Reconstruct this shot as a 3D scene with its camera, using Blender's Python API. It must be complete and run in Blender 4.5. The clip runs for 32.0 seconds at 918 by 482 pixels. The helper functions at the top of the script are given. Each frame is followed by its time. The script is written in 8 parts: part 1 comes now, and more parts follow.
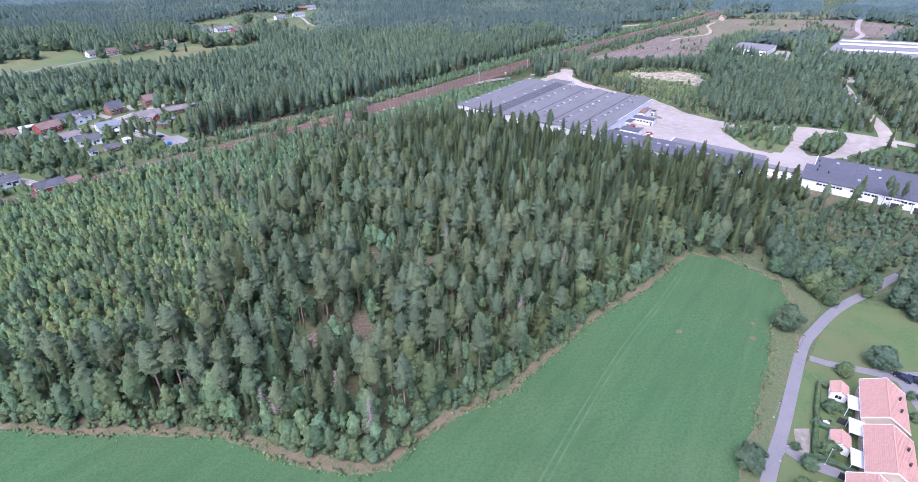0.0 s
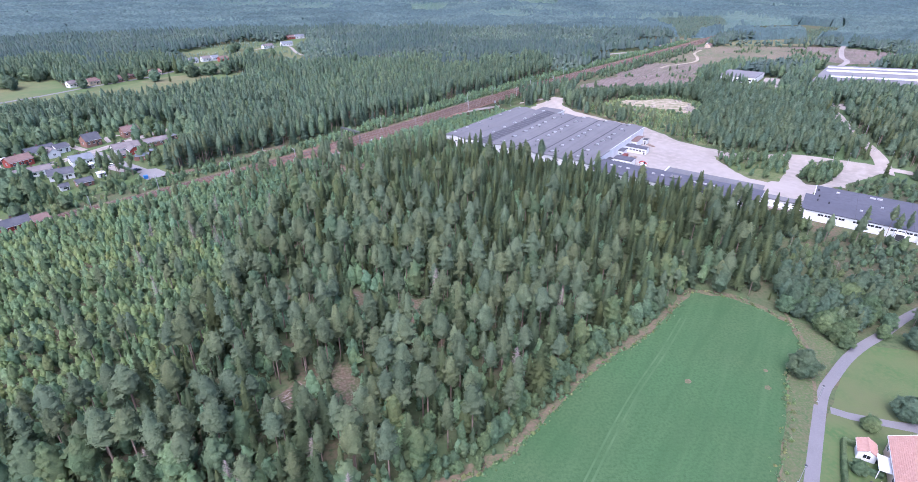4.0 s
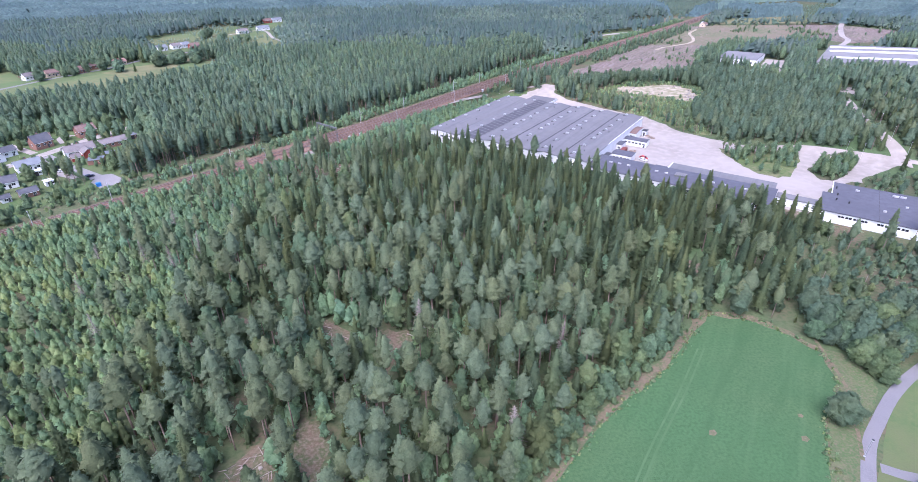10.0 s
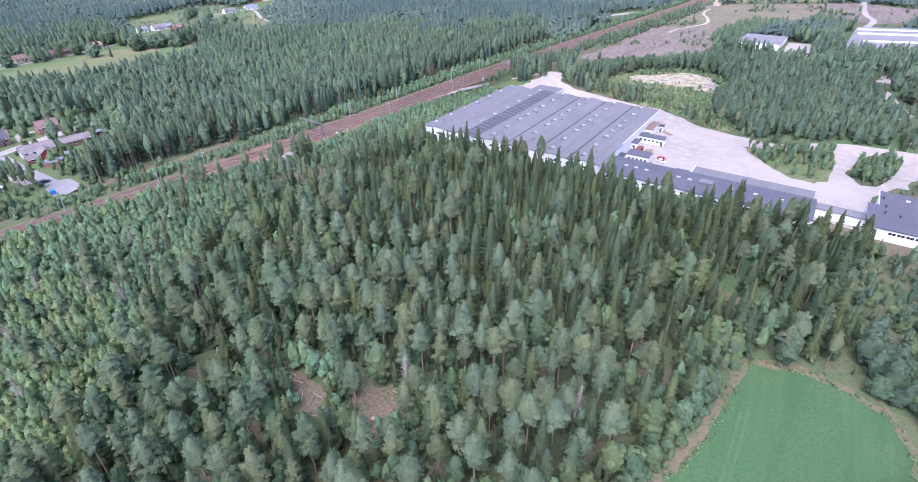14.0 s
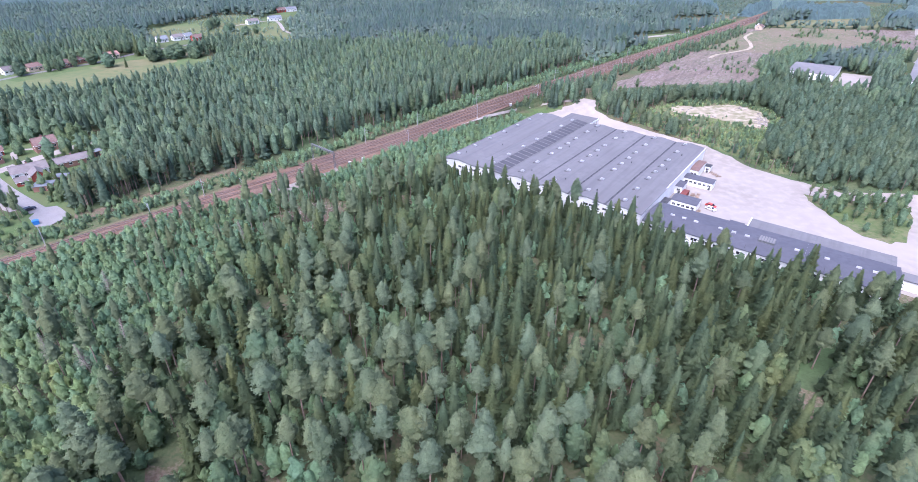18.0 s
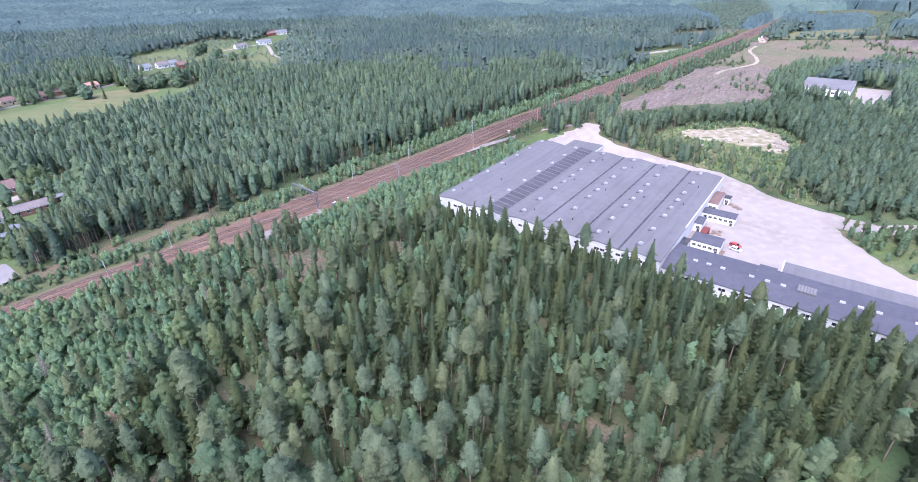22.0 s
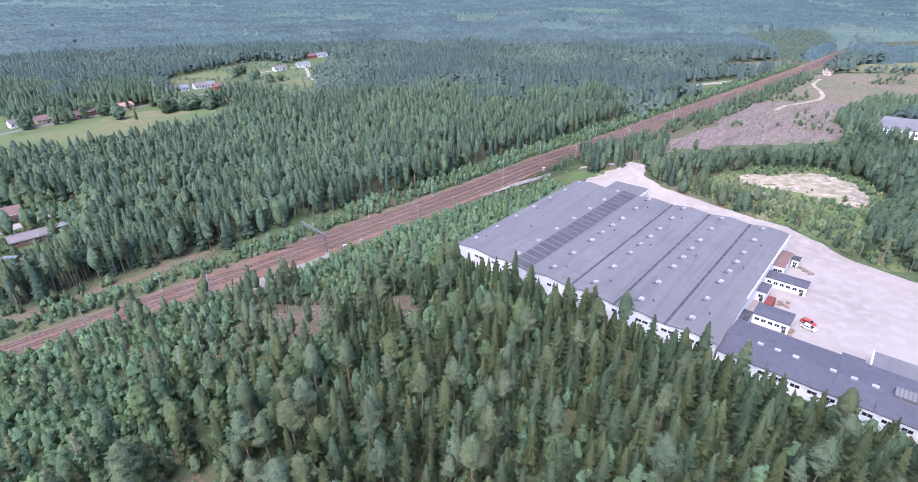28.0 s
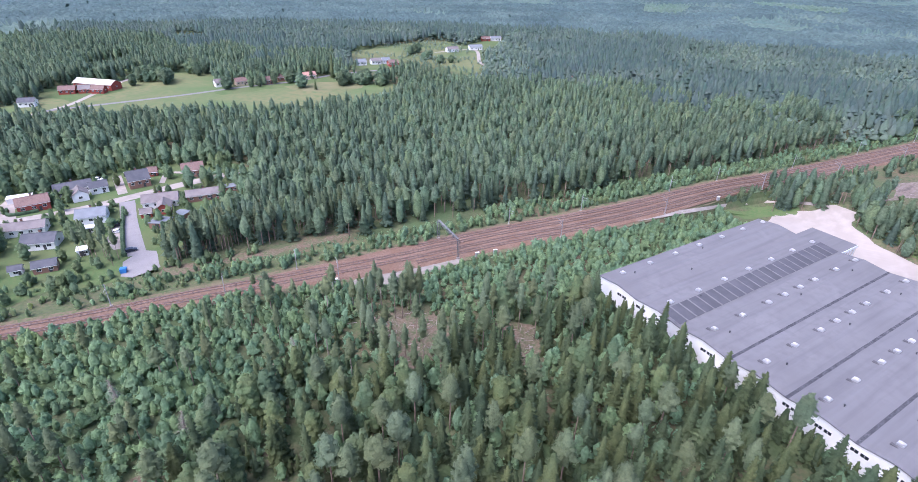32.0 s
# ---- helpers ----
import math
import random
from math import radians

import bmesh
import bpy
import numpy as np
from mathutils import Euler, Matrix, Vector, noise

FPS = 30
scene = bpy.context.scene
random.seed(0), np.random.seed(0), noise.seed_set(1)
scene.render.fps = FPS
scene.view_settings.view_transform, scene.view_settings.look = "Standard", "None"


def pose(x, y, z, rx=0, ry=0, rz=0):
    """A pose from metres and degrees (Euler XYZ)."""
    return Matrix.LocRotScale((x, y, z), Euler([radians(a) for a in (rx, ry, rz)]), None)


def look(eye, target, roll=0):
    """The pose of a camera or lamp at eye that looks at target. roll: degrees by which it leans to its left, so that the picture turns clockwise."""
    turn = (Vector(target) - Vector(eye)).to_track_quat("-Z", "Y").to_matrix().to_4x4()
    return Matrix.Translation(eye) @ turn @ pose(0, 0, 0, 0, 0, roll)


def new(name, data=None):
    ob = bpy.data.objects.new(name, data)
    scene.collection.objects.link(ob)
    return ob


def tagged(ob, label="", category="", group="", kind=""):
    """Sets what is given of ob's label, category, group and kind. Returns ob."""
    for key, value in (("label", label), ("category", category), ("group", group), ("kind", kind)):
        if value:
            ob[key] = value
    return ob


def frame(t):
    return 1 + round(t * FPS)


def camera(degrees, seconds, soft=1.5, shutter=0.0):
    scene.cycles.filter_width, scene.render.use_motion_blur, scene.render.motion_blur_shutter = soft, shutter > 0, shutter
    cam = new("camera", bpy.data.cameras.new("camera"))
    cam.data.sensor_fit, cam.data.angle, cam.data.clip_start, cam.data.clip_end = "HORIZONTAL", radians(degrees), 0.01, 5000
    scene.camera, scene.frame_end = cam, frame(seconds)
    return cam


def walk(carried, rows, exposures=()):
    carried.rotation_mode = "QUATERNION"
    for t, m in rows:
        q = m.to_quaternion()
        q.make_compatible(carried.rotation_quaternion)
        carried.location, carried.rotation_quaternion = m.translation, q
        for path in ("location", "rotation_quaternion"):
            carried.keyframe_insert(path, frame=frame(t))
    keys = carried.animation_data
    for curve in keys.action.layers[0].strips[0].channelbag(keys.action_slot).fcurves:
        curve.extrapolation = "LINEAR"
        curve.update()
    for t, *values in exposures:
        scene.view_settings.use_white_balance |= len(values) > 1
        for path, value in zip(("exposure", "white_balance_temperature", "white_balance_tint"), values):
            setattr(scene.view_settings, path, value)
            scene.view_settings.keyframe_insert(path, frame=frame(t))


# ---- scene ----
EXPOSURES = [(0.0, 1.15, 5350, 27), (13.0, 1.3, 5350, 27), (22.0, 1.36, 5400, 26), (27.0, 1.25, 5450, 26), (32.0, 1.25, 5500, 25)]
cam = camera(81.92, 32.0, soft=0.75)
# seconds, place, heading (left positive), pitch, roll
PATH = [
    (0, 0.00, -0.00, 100.00, -0.000, -29.989, 0.379),
    (0.5, 0.07, 1.87, 99.89, 0.011, -29.518, 0.461),
    (1, 0.16, 3.62, 99.76, -0.028, -29.076, 0.441),
    (1.5, 0.23, 5.25, 99.61, -0.148, -28.622, 0.463),
    (2, 0.29, 6.77, 99.49, -0.288, -28.224, 0.456),
    (2.5, 0.33, 8.21, 99.38, -0.449, -27.873, 0.443),
    (3, 0.35, 9.64, 99.29, -0.651, -27.612, 0.412),
    (3.5, 0.32, 11.07, 99.23, -0.870, -27.386, 0.362),
    (5.5, 0.41, 17.14, 99.29, -1.875, -27.368, 0.202),
    (6, 0.53, 18.91, 99.36, -2.011, -27.513, 0.169),
    (6.5, 0.65, 20.81, 99.43, -2.136, -27.709, 0.108),
    (7, 0.78, 22.85, 99.49, -2.233, -27.890, 0.049),
    (7.5, 0.96, 24.97, 99.53, -2.270, -28.099, 0.029),
    (8, 1.18, 27.22, 99.56, -2.309, -28.315, -0.009),
    (8.5, 1.43, 29.61, 99.57, -2.327, -28.547, -0.091),
    (9, 1.69, 32.21, 99.54, -2.333, -28.773, -0.158),
    (9.5, 1.99, 35.03, 99.50, -2.327, -29.034, -0.219),
    (10, 2.35, 38.10, 99.50, -2.311, -29.328, -0.277),
    (10.5, 2.76, 41.37, 99.53, -2.309, -29.632, -0.353),
    (11, 3.22, 44.81, 99.57, -2.283, -29.914, -0.424),
    (11.5, 3.66, 48.38, 99.58, -2.263, -30.269, -0.461),
    (12, 4.08, 52.09, 99.60, -2.264, -30.594, -0.521),
    (12.5, 4.44, 55.96, 99.63, -2.246, -30.921, -0.561),
    (13, 4.68, 59.98, 99.64, -2.269, -31.194, -0.539),
    (13.5, 4.84, 64.04, 99.59, -2.284, -31.415, -0.480),
    (14, 4.94, 68.14, 99.48, -2.227, -31.565, -0.364),
    (14.5, 5.00, 72.21, 99.35, -2.143, -31.624, -0.182),
    (16.5, 4.59, 87.16, 99.00, -1.200, -31.053, 0.670),
    (17, 4.48, 90.88, 99.28, -0.771, -30.867, 0.775),
    (17.5, 4.39, 94.52, 99.58, -0.415, -30.653, 0.765),
    (18, 4.37, 98.08, 99.86, -0.049, -30.464, 0.751),
    (18.5, 4.40, 101.57, 100.09, 0.269, -30.337, 0.567),
    (19, 4.47, 105.03, 100.23, 0.525, -30.176, 0.405),
    (19.5, 4.57, 108.50, 100.30, 0.633, -30.058, 0.204),
    (20, 4.69, 111.97, 100.33, 0.691, -29.858, 0.055),
    (20.5, 4.88, 115.38, 100.34, 0.637, -29.587, -0.132),
    (21, 5.17, 118.66, 100.35, 0.512, -29.407, -0.261),
    (21.5, 5.56, 121.81, 100.34, 0.276, -29.208, -0.442),
    (22, 6.04, 124.90, 100.31, 0.013, -29.002, -0.637),
    (22.5, 6.57, 127.92, 100.25, -0.305, -28.743, -0.737),
    (23, 7.15, 130.84, 100.17, -0.621, -28.495, -0.779),
    (23.5, 7.75, 133.62, 100.06, -1.023, -28.195, -0.896),
    (24, 8.37, 136.26, 99.91, -1.405, -27.965, -1.014),
    (24.5, 9.00, 138.81, 99.75, -1.804, -27.688, -1.082),
    (26.5, 11.09, 147.17, 99.24, -1.193, -26.894, -0.853),
    (27, 11.37, 149.16, 99.25, 0.718, -26.791, -0.691),
    (27.5, 11.57, 151.17, 99.28, 2.684, -26.739, -0.457),
    (28, 11.65, 153.26, 99.33, 4.504, -26.767, -0.265),
    (28.5, 11.61, 155.46, 99.47, 6.419, -26.811, -0.019),
    (29, 11.45, 157.78, 99.69, 8.434, -26.933, 0.249),
    (29.5, 11.16, 160.27, 99.99, 10.727, -27.102, 0.465),
    (30, 10.80, 162.83, 100.32, 12.977, -27.361, 0.639),
    (30.5, 10.36, 165.51, 100.65, 15.158, -27.600, 0.886),
    (31, 9.91, 168.29, 100.98, 17.189, -27.919, 1.113),
    (31.5, 9.41, 171.20, 101.25, 19.698, -28.221, 1.348),
    (32, 8.89, 174.21, 101.47, 21.755, -28.500, 1.522),
]
walk(cam, [(t, pose(x, y, z, 90 + pitch, 0, head) @ pose(0, 0, 0, 0, 0, roll)) for t, x, y, z, head, pitch, roll in PATH], EXPOSURES)

# ---- world, sun ----
SUN_EL, SUN_AZ = radians(58), radians(205)
world = bpy.data.worlds.new("overcast_sky")
scene.world = world
world.use_nodes = True
wn = world.node_tree
sky = wn.nodes.new("ShaderNodeTexSky")
sky.sky_type = "NISHITA"
sky.sun_disc = False
sky.sun_elevation, sky.sun_rotation = SUN_EL, SUN_AZ
sky.air_density, sky.dust_density, sky.ozone_density = 1.0, 4.0, 1.0
wn.nodes["Background"].inputs["Strength"].default_value = 0.15
wn.links.new(sky.outputs["Color"], wn.nodes["Background"].inputs["Color"])
sun_data = bpy.data.lights.new("sun", "SUN")
sun_data.energy, sun_data.angle, sun_data.color = 1.5, radians(50), (1.0, 0.96, 0.9)
sun = new("sun", sun_data)
sun.matrix_world = look((200 * math.sin(SUN_AZ), 200 * math.cos(SUN_AZ), 200 * math.tan(SUN_EL)), (0, 0, 0))

# ---- materials ----


def material(name, colour, rough=0.85, metal=0.0, second=None, scale=1.0, fine=None, fine_scale=12.0, bump=0.0, bump_scale=20.0, spread=0.0, island=False, spec=0.3, third=None, third_scale=0.02):
    """Principled surface: colour blended to second by a coarse noise, to fine by a small one, jittered per object or island."""
    m = bpy.data.materials.new(name)
    m.use_nodes = True
    nt = m.node_tree
    bs = nt.nodes["Principled BSDF"]
    bs.inputs["Roughness"].default_value = rough
    bs.inputs["Metallic"].default_value = metal
    bs.inputs["Specular IOR Level"].default_value = spec
    geo = nt.nodes.new("ShaderNodeNewGeometry")
    col = nt.nodes.new("ShaderNodeRGB")
    col.outputs[0].default_value = (*colour, 1)
    out = col.outputs[0]

    def blend(base, other, sc, lo, hi, detail=4.0):
        tex = nt.nodes.new("ShaderNodeTexNoise")
        tex.inputs["Scale"].default_value = sc
        tex.inputs["Detail"].default_value = detail
        nt.links.new(geo.outputs["Position"], tex.inputs["Vector"])
        ramp = nt.nodes.new("ShaderNodeMapRange")
        ramp.inputs["From Min"].default_value, ramp.inputs["From Max"].default_value = lo, hi
        nt.links.new(tex.outputs["Fac"], ramp.inputs["Value"])
        mix = nt.nodes.new("ShaderNodeMix")
        mix.data_type = "RGBA"
        nt.links.new(ramp.outputs["Result"], mix.inputs["Factor"])
        nt.links.new(base, mix.inputs["A"])
        mix.inputs["B"].default_value = (*other, 1)
        return mix.outputs["Result"]
    if second:
        out = blend(out, second, scale, 0.38, 0.62)
    if third:
        out = blend(out, third, third_scale, 0.42, 0.66)
    if fine:
        out = blend(out, fine, fine_scale, 0.42, 0.7, 6.0)
    if spread:
        hsv = nt.nodes.new("ShaderNodeHueSaturation")
        ran = geo.outputs["Random Per Island"]
        if not island:
            info = nt.nodes.new("ShaderNodeObjectInfo")
            ran = info.outputs["Random"]
        mr = nt.nodes.new("ShaderNodeMapRange")
        mr.inputs["To Min"].default_value, mr.inputs["To Max"].default_value = 1 - spread, 1 + spread
        nt.links.new(ran, mr.inputs["Value"])
        nt.links.new(mr.outputs["Result"], hsv.inputs["Value"])
        nt.links.new(out, hsv.inputs["Color"])
        out = hsv.outputs["Color"]
    nt.links.new(out, bs.inputs["Base Color"])
    if bump:
        tex = nt.nodes.new("ShaderNodeTexNoise")
        tex.inputs["Scale"].default_value = bump_scale
        tex.inputs["Detail"].default_value = 5.0
        nt.links.new(geo.outputs["Position"], tex.inputs["Vector"])
        bp = nt.nodes.new("ShaderNodeBump")
        bp.inputs["Strength"].default_value = bump
        bp.inputs["Distance"].default_value = 0.3
        nt.links.new(tex.outputs["Fac"], bp.inputs["Height"])
        nt.links.new(bp.outputs["Normal"], bs.inputs["Normal"])
    return m


def foliage(name, colour, second, scale=0.16, spread=0.1, third=None, third_scale=0.03, vary=0.14, grain=2.2, relief=0.4, mottle=0.6):
    """Leaves or needles that let some light through: tint shifts from tree to tree, bough to bough and in a fine grain."""
    m = material(name, colour, 0.7, second=second, scale=scale, spread=spread, island=True, spec=0.06, third=third, third_scale=third_scale)
    nt = m.node_tree
    bs = nt.nodes["Principled BSDF"]
    base = bs.inputs["Base Color"].links[0].from_socket

    def maths(op, *ins):
        nd = nt.nodes.new("ShaderNodeMath")
        nd.operation = op
        for k, i in enumerate(ins):
            if isinstance(i, (int, float)):
                nd.inputs[k].default_value = i
            else:
                nt.links.new(i, nd.inputs[k])
        return nd.outputs[0]
    at = nt.nodes.new("ShaderNodeAttribute")
    at.attribute_name = "tint"
    info = nt.nodes.new("ShaderNodeObjectInfo")
    tint = maths("FRACT", maths("ADD", at.outputs["Fac"], info.outputs["Random"]))
    other = maths("FRACT", maths("MULTIPLY", tint, 7.31))
    geo = nt.nodes.new("ShaderNodeNewGeometry")
    tex = nt.nodes.new("ShaderNodeTexNoise")
    tex.inputs["Scale"].default_value = grain
    tex.inputs["Detail"].default_value = 2.0
    nt.links.new(geo.outputs["Position"], tex.inputs["Vector"])
    value = maths("ADD", maths("MULTIPLY_ADD", tint, 2 * vary, 1 - vary), maths("MULTIPLY_ADD", tex.outputs["Fac"], mottle, -mottle / 2))
    hsv = nt.nodes.new("ShaderNodeHueSaturation")
    nt.links.new(value, hsv.inputs["Value"])
    nt.links.new(maths("MULTIPLY_ADD", other, 0.055, 0.4725), hsv.inputs["Hue"])
    nt.links.new(maths("MULTIPLY_ADD", other, -0.24, 1.1), hsv.inputs["Saturation"])
    nt.links.new(base, hsv.inputs["Color"])
    nt.links.new(hsv.outputs["Color"], bs.inputs["Base Color"])
    if relief:
        bp = nt.nodes.new("ShaderNodeBump")
        bp.inputs["Strength"].default_value = relief
        bp.inputs["Distance"].default_value = 0.3 if grain > 2 else 0.7
        nt.links.new(tex.outputs["Fac"], bp.inputs["Height"])
        nt.links.new(bp.outputs["Normal"], bs.inputs["Normal"])
    tr = nt.nodes.new("ShaderNodeBsdfTranslucent")
    nt.links.new(hsv.outputs["Color"], tr.inputs["Color"])
    mix = nt.nodes.new("ShaderNodeAddShader")
    nt.links.new(bs.outputs["BSDF"], mix.inputs[0])
    nt.links.new(tr.outputs["BSDF"], mix.inputs[1])
    nt.links.new(mix.outputs["Shader"], nt.nodes["Material Output"].inputs["Surface"])
    return m


M_PINE = foliage("pine_needles", (0.072, 0.096, 0.053), (0.092, 0.114, 0.062), spread=0.1, vary=0.14)
M_SPRUCE = foliage("spruce_needles", (0.043, 0.062, 0.031), (0.063, 0.081, 0.038), spread=0.12, vary=0.16)
M_BIRCH = foliage("broad_leaves", (0.064, 0.098, 0.049), (0.086, 0.111, 0.053), spread=0.1)
M_YOUNG = foliage("young_leaves", (0.106, 0.156, 0.069), (0.135, 0.169, 0.074), third=(0.091, 0.140, 0.068), spread=0.1, vary=0.1, grain=1.1, relief=0.7, mottle=1.3)
M_BUSH = foliage("bush_leaves", (0.059, 0.093, 0.048), (0.082, 0.114, 0.056), spread=0.12, grain=1.1, relief=0.7, mottle=1.3)
M_DARKLEAF = foliage("dark_leaves", (0.051, 0.078, 0.047), (0.068, 0.093, 0.053), spread=0.12, grain=1.1, relief=0.7, mottle=1.3)
M_GRASS = foliage("field_grass_tufts", (0.07, 0.125, 0.05), (0.12, 0.13, 0.062), scale=0.5, spread=0.2)
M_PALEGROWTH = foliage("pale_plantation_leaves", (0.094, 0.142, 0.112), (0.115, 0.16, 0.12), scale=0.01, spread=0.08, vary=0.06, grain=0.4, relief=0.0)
M_LUSH = foliage("lush_leaves", (0.078, 0.128, 0.068), (0.100, 0.147, 0.075), spread=0.12, grain=1.1, relief=0.7, mottle=1.3)
# bluer copies of pine, spruce and birch, with light haze put into the colour
M_NPINE = foliage("hazed_pine_needles", (0.064, 0.097, 0.059), (0.083, 0.112, 0.069), spread=0.1, vary=0.12, grain=1.1, relief=0.7, mottle=1.2)
M_NSPRUCE = foliage("hazed_spruce_needles", (0.045, 0.072, 0.047), (0.062, 0.088, 0.056), spread=0.1, vary=0.12, grain=1.1, relief=0.7, mottle=1.2)
M_NBIRCH = foliage("hazed_birch_leaves", (0.073, 0.112, 0.064), (0.091, 0.126, 0.070), spread=0.1, vary=0.12, grain=1.1, relief=0.7, mottle=1.2)
# distant woods: the blue of aerial haze is mixed into these base colours
M_FAR = foliage("hazed_far_needles", (0.049, 0.078, 0.077), (0.083, 0.120, 0.108), scale=0.012, third=(0.064, 0.099, 0.098), third_scale=0.004, spread=0.0, vary=0.12, grain=0.3, relief=0.0)
M_FARPALE = foliage("hazed_far_leaves", (0.082, 0.127, 0.110), (0.102, 0.144, 0.117), scale=0.012, spread=0.08, vary=0.06, grain=0.4, relief=0.0)
M_MID = foliage("hazed_distant_leaves", (0.056, 0.083, 0.068), (0.078, 0.103, 0.078), scale=0.1, third=(0.051, 0.078, 0.066), third_scale=0.012, spread=0.1, vary=0.08, grain=0.6, relief=0.0)
M_MIDPALE = foliage("hazed_young_leaves", (0.079, 0.116, 0.087), (0.098, 0.129, 0.091), scale=0.05, spread=0.1, vary=0.08, grain=0.6, relief=0.0)
M_MIDDARK = foliage("hazed_distant_needles", (0.042, 0.067, 0.060), (0.059, 0.085, 0.069), scale=0.1, spread=0.1, vary=0.08, grain=0.6, relief=0.0)
M_DEAD = material("dead_wood", (0.36, 0.3, 0.265), 0.9, second=(0.26, 0.215, 0.19), scale=2.0)
M_BARK = material("pine_bark", (0.165, 0.12, 0.092), 0.95, second=(0.22, 0.17, 0.135), scale=0.6)
M_GREYBARK = material("grey_bark", (0.3, 0.27, 0.23), 0.95, second=(0.2, 0.17, 0.14), scale=0.7)
M_FLOOR = material("forest_floor", (0.1, 0.122, 0.058), 1.0, second=(0.15, 0.108, 0.074), scale=0.09, fine=(0.065, 0.095, 0.042), fine_scale=0.9, bump=0.6, bump_scale=1.2, third=(0.075, 0.12, 0.052), third_scale=0.015, spec=0.1)
M_FIELD = material("mown_field", (0.06, 0.116, 0.048), 0.95, second=(0.078, 0.128, 0.056), scale=0.06, fine=(0.048, 0.1, 0.04), fine_scale=1.4, bump=0.5, bump_scale=3.0, spec=0.08, third=(0.066, 0.13, 0.054), third_scale=0.025)


def streaks(m, turn, along_scale, across_scale, colour, strength):
    """Lays long thin streaks of another tint over a surface, running along one heading."""
    nt = m.node_tree
    bs = nt.nodes["Principled BSDF"]
    base = bs.inputs["Base Color"].links[0].from_socket
    geo = nt.nodes.new("ShaderNodeNewGeometry")
    mp = nt.nodes.new("ShaderNodeMapping")
    mp.vector_type = "POINT"
    mp.inputs["Rotation"].default_value = (0, 0, -turn)
    nt.links.new(geo.outputs["Position"], mp.inputs["Vector"])
    sc = nt.nodes.new("ShaderNodeVectorMath")
    sc.operation = "MULTIPLY"
    sc.inputs[1].default_value = (along_scale, across_scale, 0)
    nt.links.new(mp.outputs["Vector"], sc.inputs[0])
    tex = nt.nodes.new("ShaderNodeTexNoise")
    tex.inputs["Scale"].default_value = 1.0
    tex.inputs["Detail"].default_value = 3.0
    nt.links.new(sc.outputs["Vector"], tex.inputs["Vector"])
    mr = nt.nodes.new("ShaderNodeMapRange")
    mr.inputs["From Min"].default_value, mr.inputs["From Max"].default_value = 0.5, 0.68
    mr.inputs["To Max"].default_value = strength
    nt.links.new(tex.outputs["Fac"], mr.inputs["Value"])
    mix = nt.nodes.new("ShaderNodeMix")
    mix.data_type = "RGBA"
    nt.links.new(mr.outputs["Result"], mix.inputs["Factor"])
    nt.links.new(base, mix.inputs["A"])
    mix.inputs["B"].default_value = (*colour, 1)
    nt.links.new(mix.outputs["Result"], bs.inputs["Base Color"])


streaks(M_FIELD, radians(57), 0.015, 0.4, (0.083, 0.139, 0.062), 0.38)
streaks(M_FIELD, radians(52), 0.03, 0.22, (0.042, 0.092, 0.036), 0.4)
M_TRACKGRASS = material("wheel_track_grass", (0.086, 0.142, 0.066), 0.95, second=(0.066, 0.122, 0.052), scale=0.15, spec=0.1)
M_DRY = material("dry_margin", (0.15, 0.122, 0.078), 1.0, second=(0.085, 0.112, 0.048), scale=0.4, fine=(0.19, 0.14, 0.1), fine_scale=1.4, bump=0.4, bump_scale=3.0, spec=0.1)
M_BARE = material("bare_brown_soil", (0.145, 0.104, 0.073), 1.0, second=(0.085, 0.105, 0.047), scale=0.3, fine=(0.2, 0.16, 0.12), fine_scale=1.3, bump=0.5, bump_scale=2.0, spec=0.1)
M_LAWN = material("lawn", (0.074, 0.127, 0.046), 0.95, second=(0.098, 0.140, 0.055), scale=0.12, fine=(0.114, 0.138, 0.059), fine_scale=0.9, bump=0.4, bump_scale=2.0, spec=0.1, third=(0.119, 0.134, 0.063), third_scale=0.05)
M_MEADOW = material("meadow", (0.096, 0.146, 0.058), 0.95, second=(0.171, 0.165, 0.081), scale=0.016, fine=(0.114, 0.148, 0.065), fine_scale=0.2, spec=0.1, third=(0.154, 0.160, 0.076), third_scale=0.035)
M_ROUGH = material("rough_scrubland", (0.068, 0.086, 0.042), 1.0, second=(0.12, 0.1, 0.066), scale=0.12, fine=(0.055, 0.08, 0.036), fine_scale=0.7, bump=0.5, bump_scale=1.5, spec=0.1)
M_VERGE = material("tussocky_verge", (0.074, 0.12, 0.047), 1.0, second=(0.112, 0.122, 0.06), scale=0.5, fine=(0.15, 0.135, 0.082), fine_scale=1.6, bump=0.7, bump_scale=3.0, spec=0.1, third=(0.085, 0.125, 0.05), third_scale=0.1)
M_CUTGRASS = material("cut_grass_ground", (0.17, 0.145, 0.098), 1.0, second=(0.115, 0.135, 0.066), scale=0.025, fine=(0.21, 0.165, 0.125), fine_scale=0.3, bump=0.4, bump_scale=1.0, spec=0.1)
M_STRAW = material("dry_straw_grass", (0.2, 0.18, 0.1), 1.0, second=(0.12, 0.145, 0.066), scale=0.05, fine=(0.17, 0.16, 0.085), fine_scale=0.4, spec=0.1)
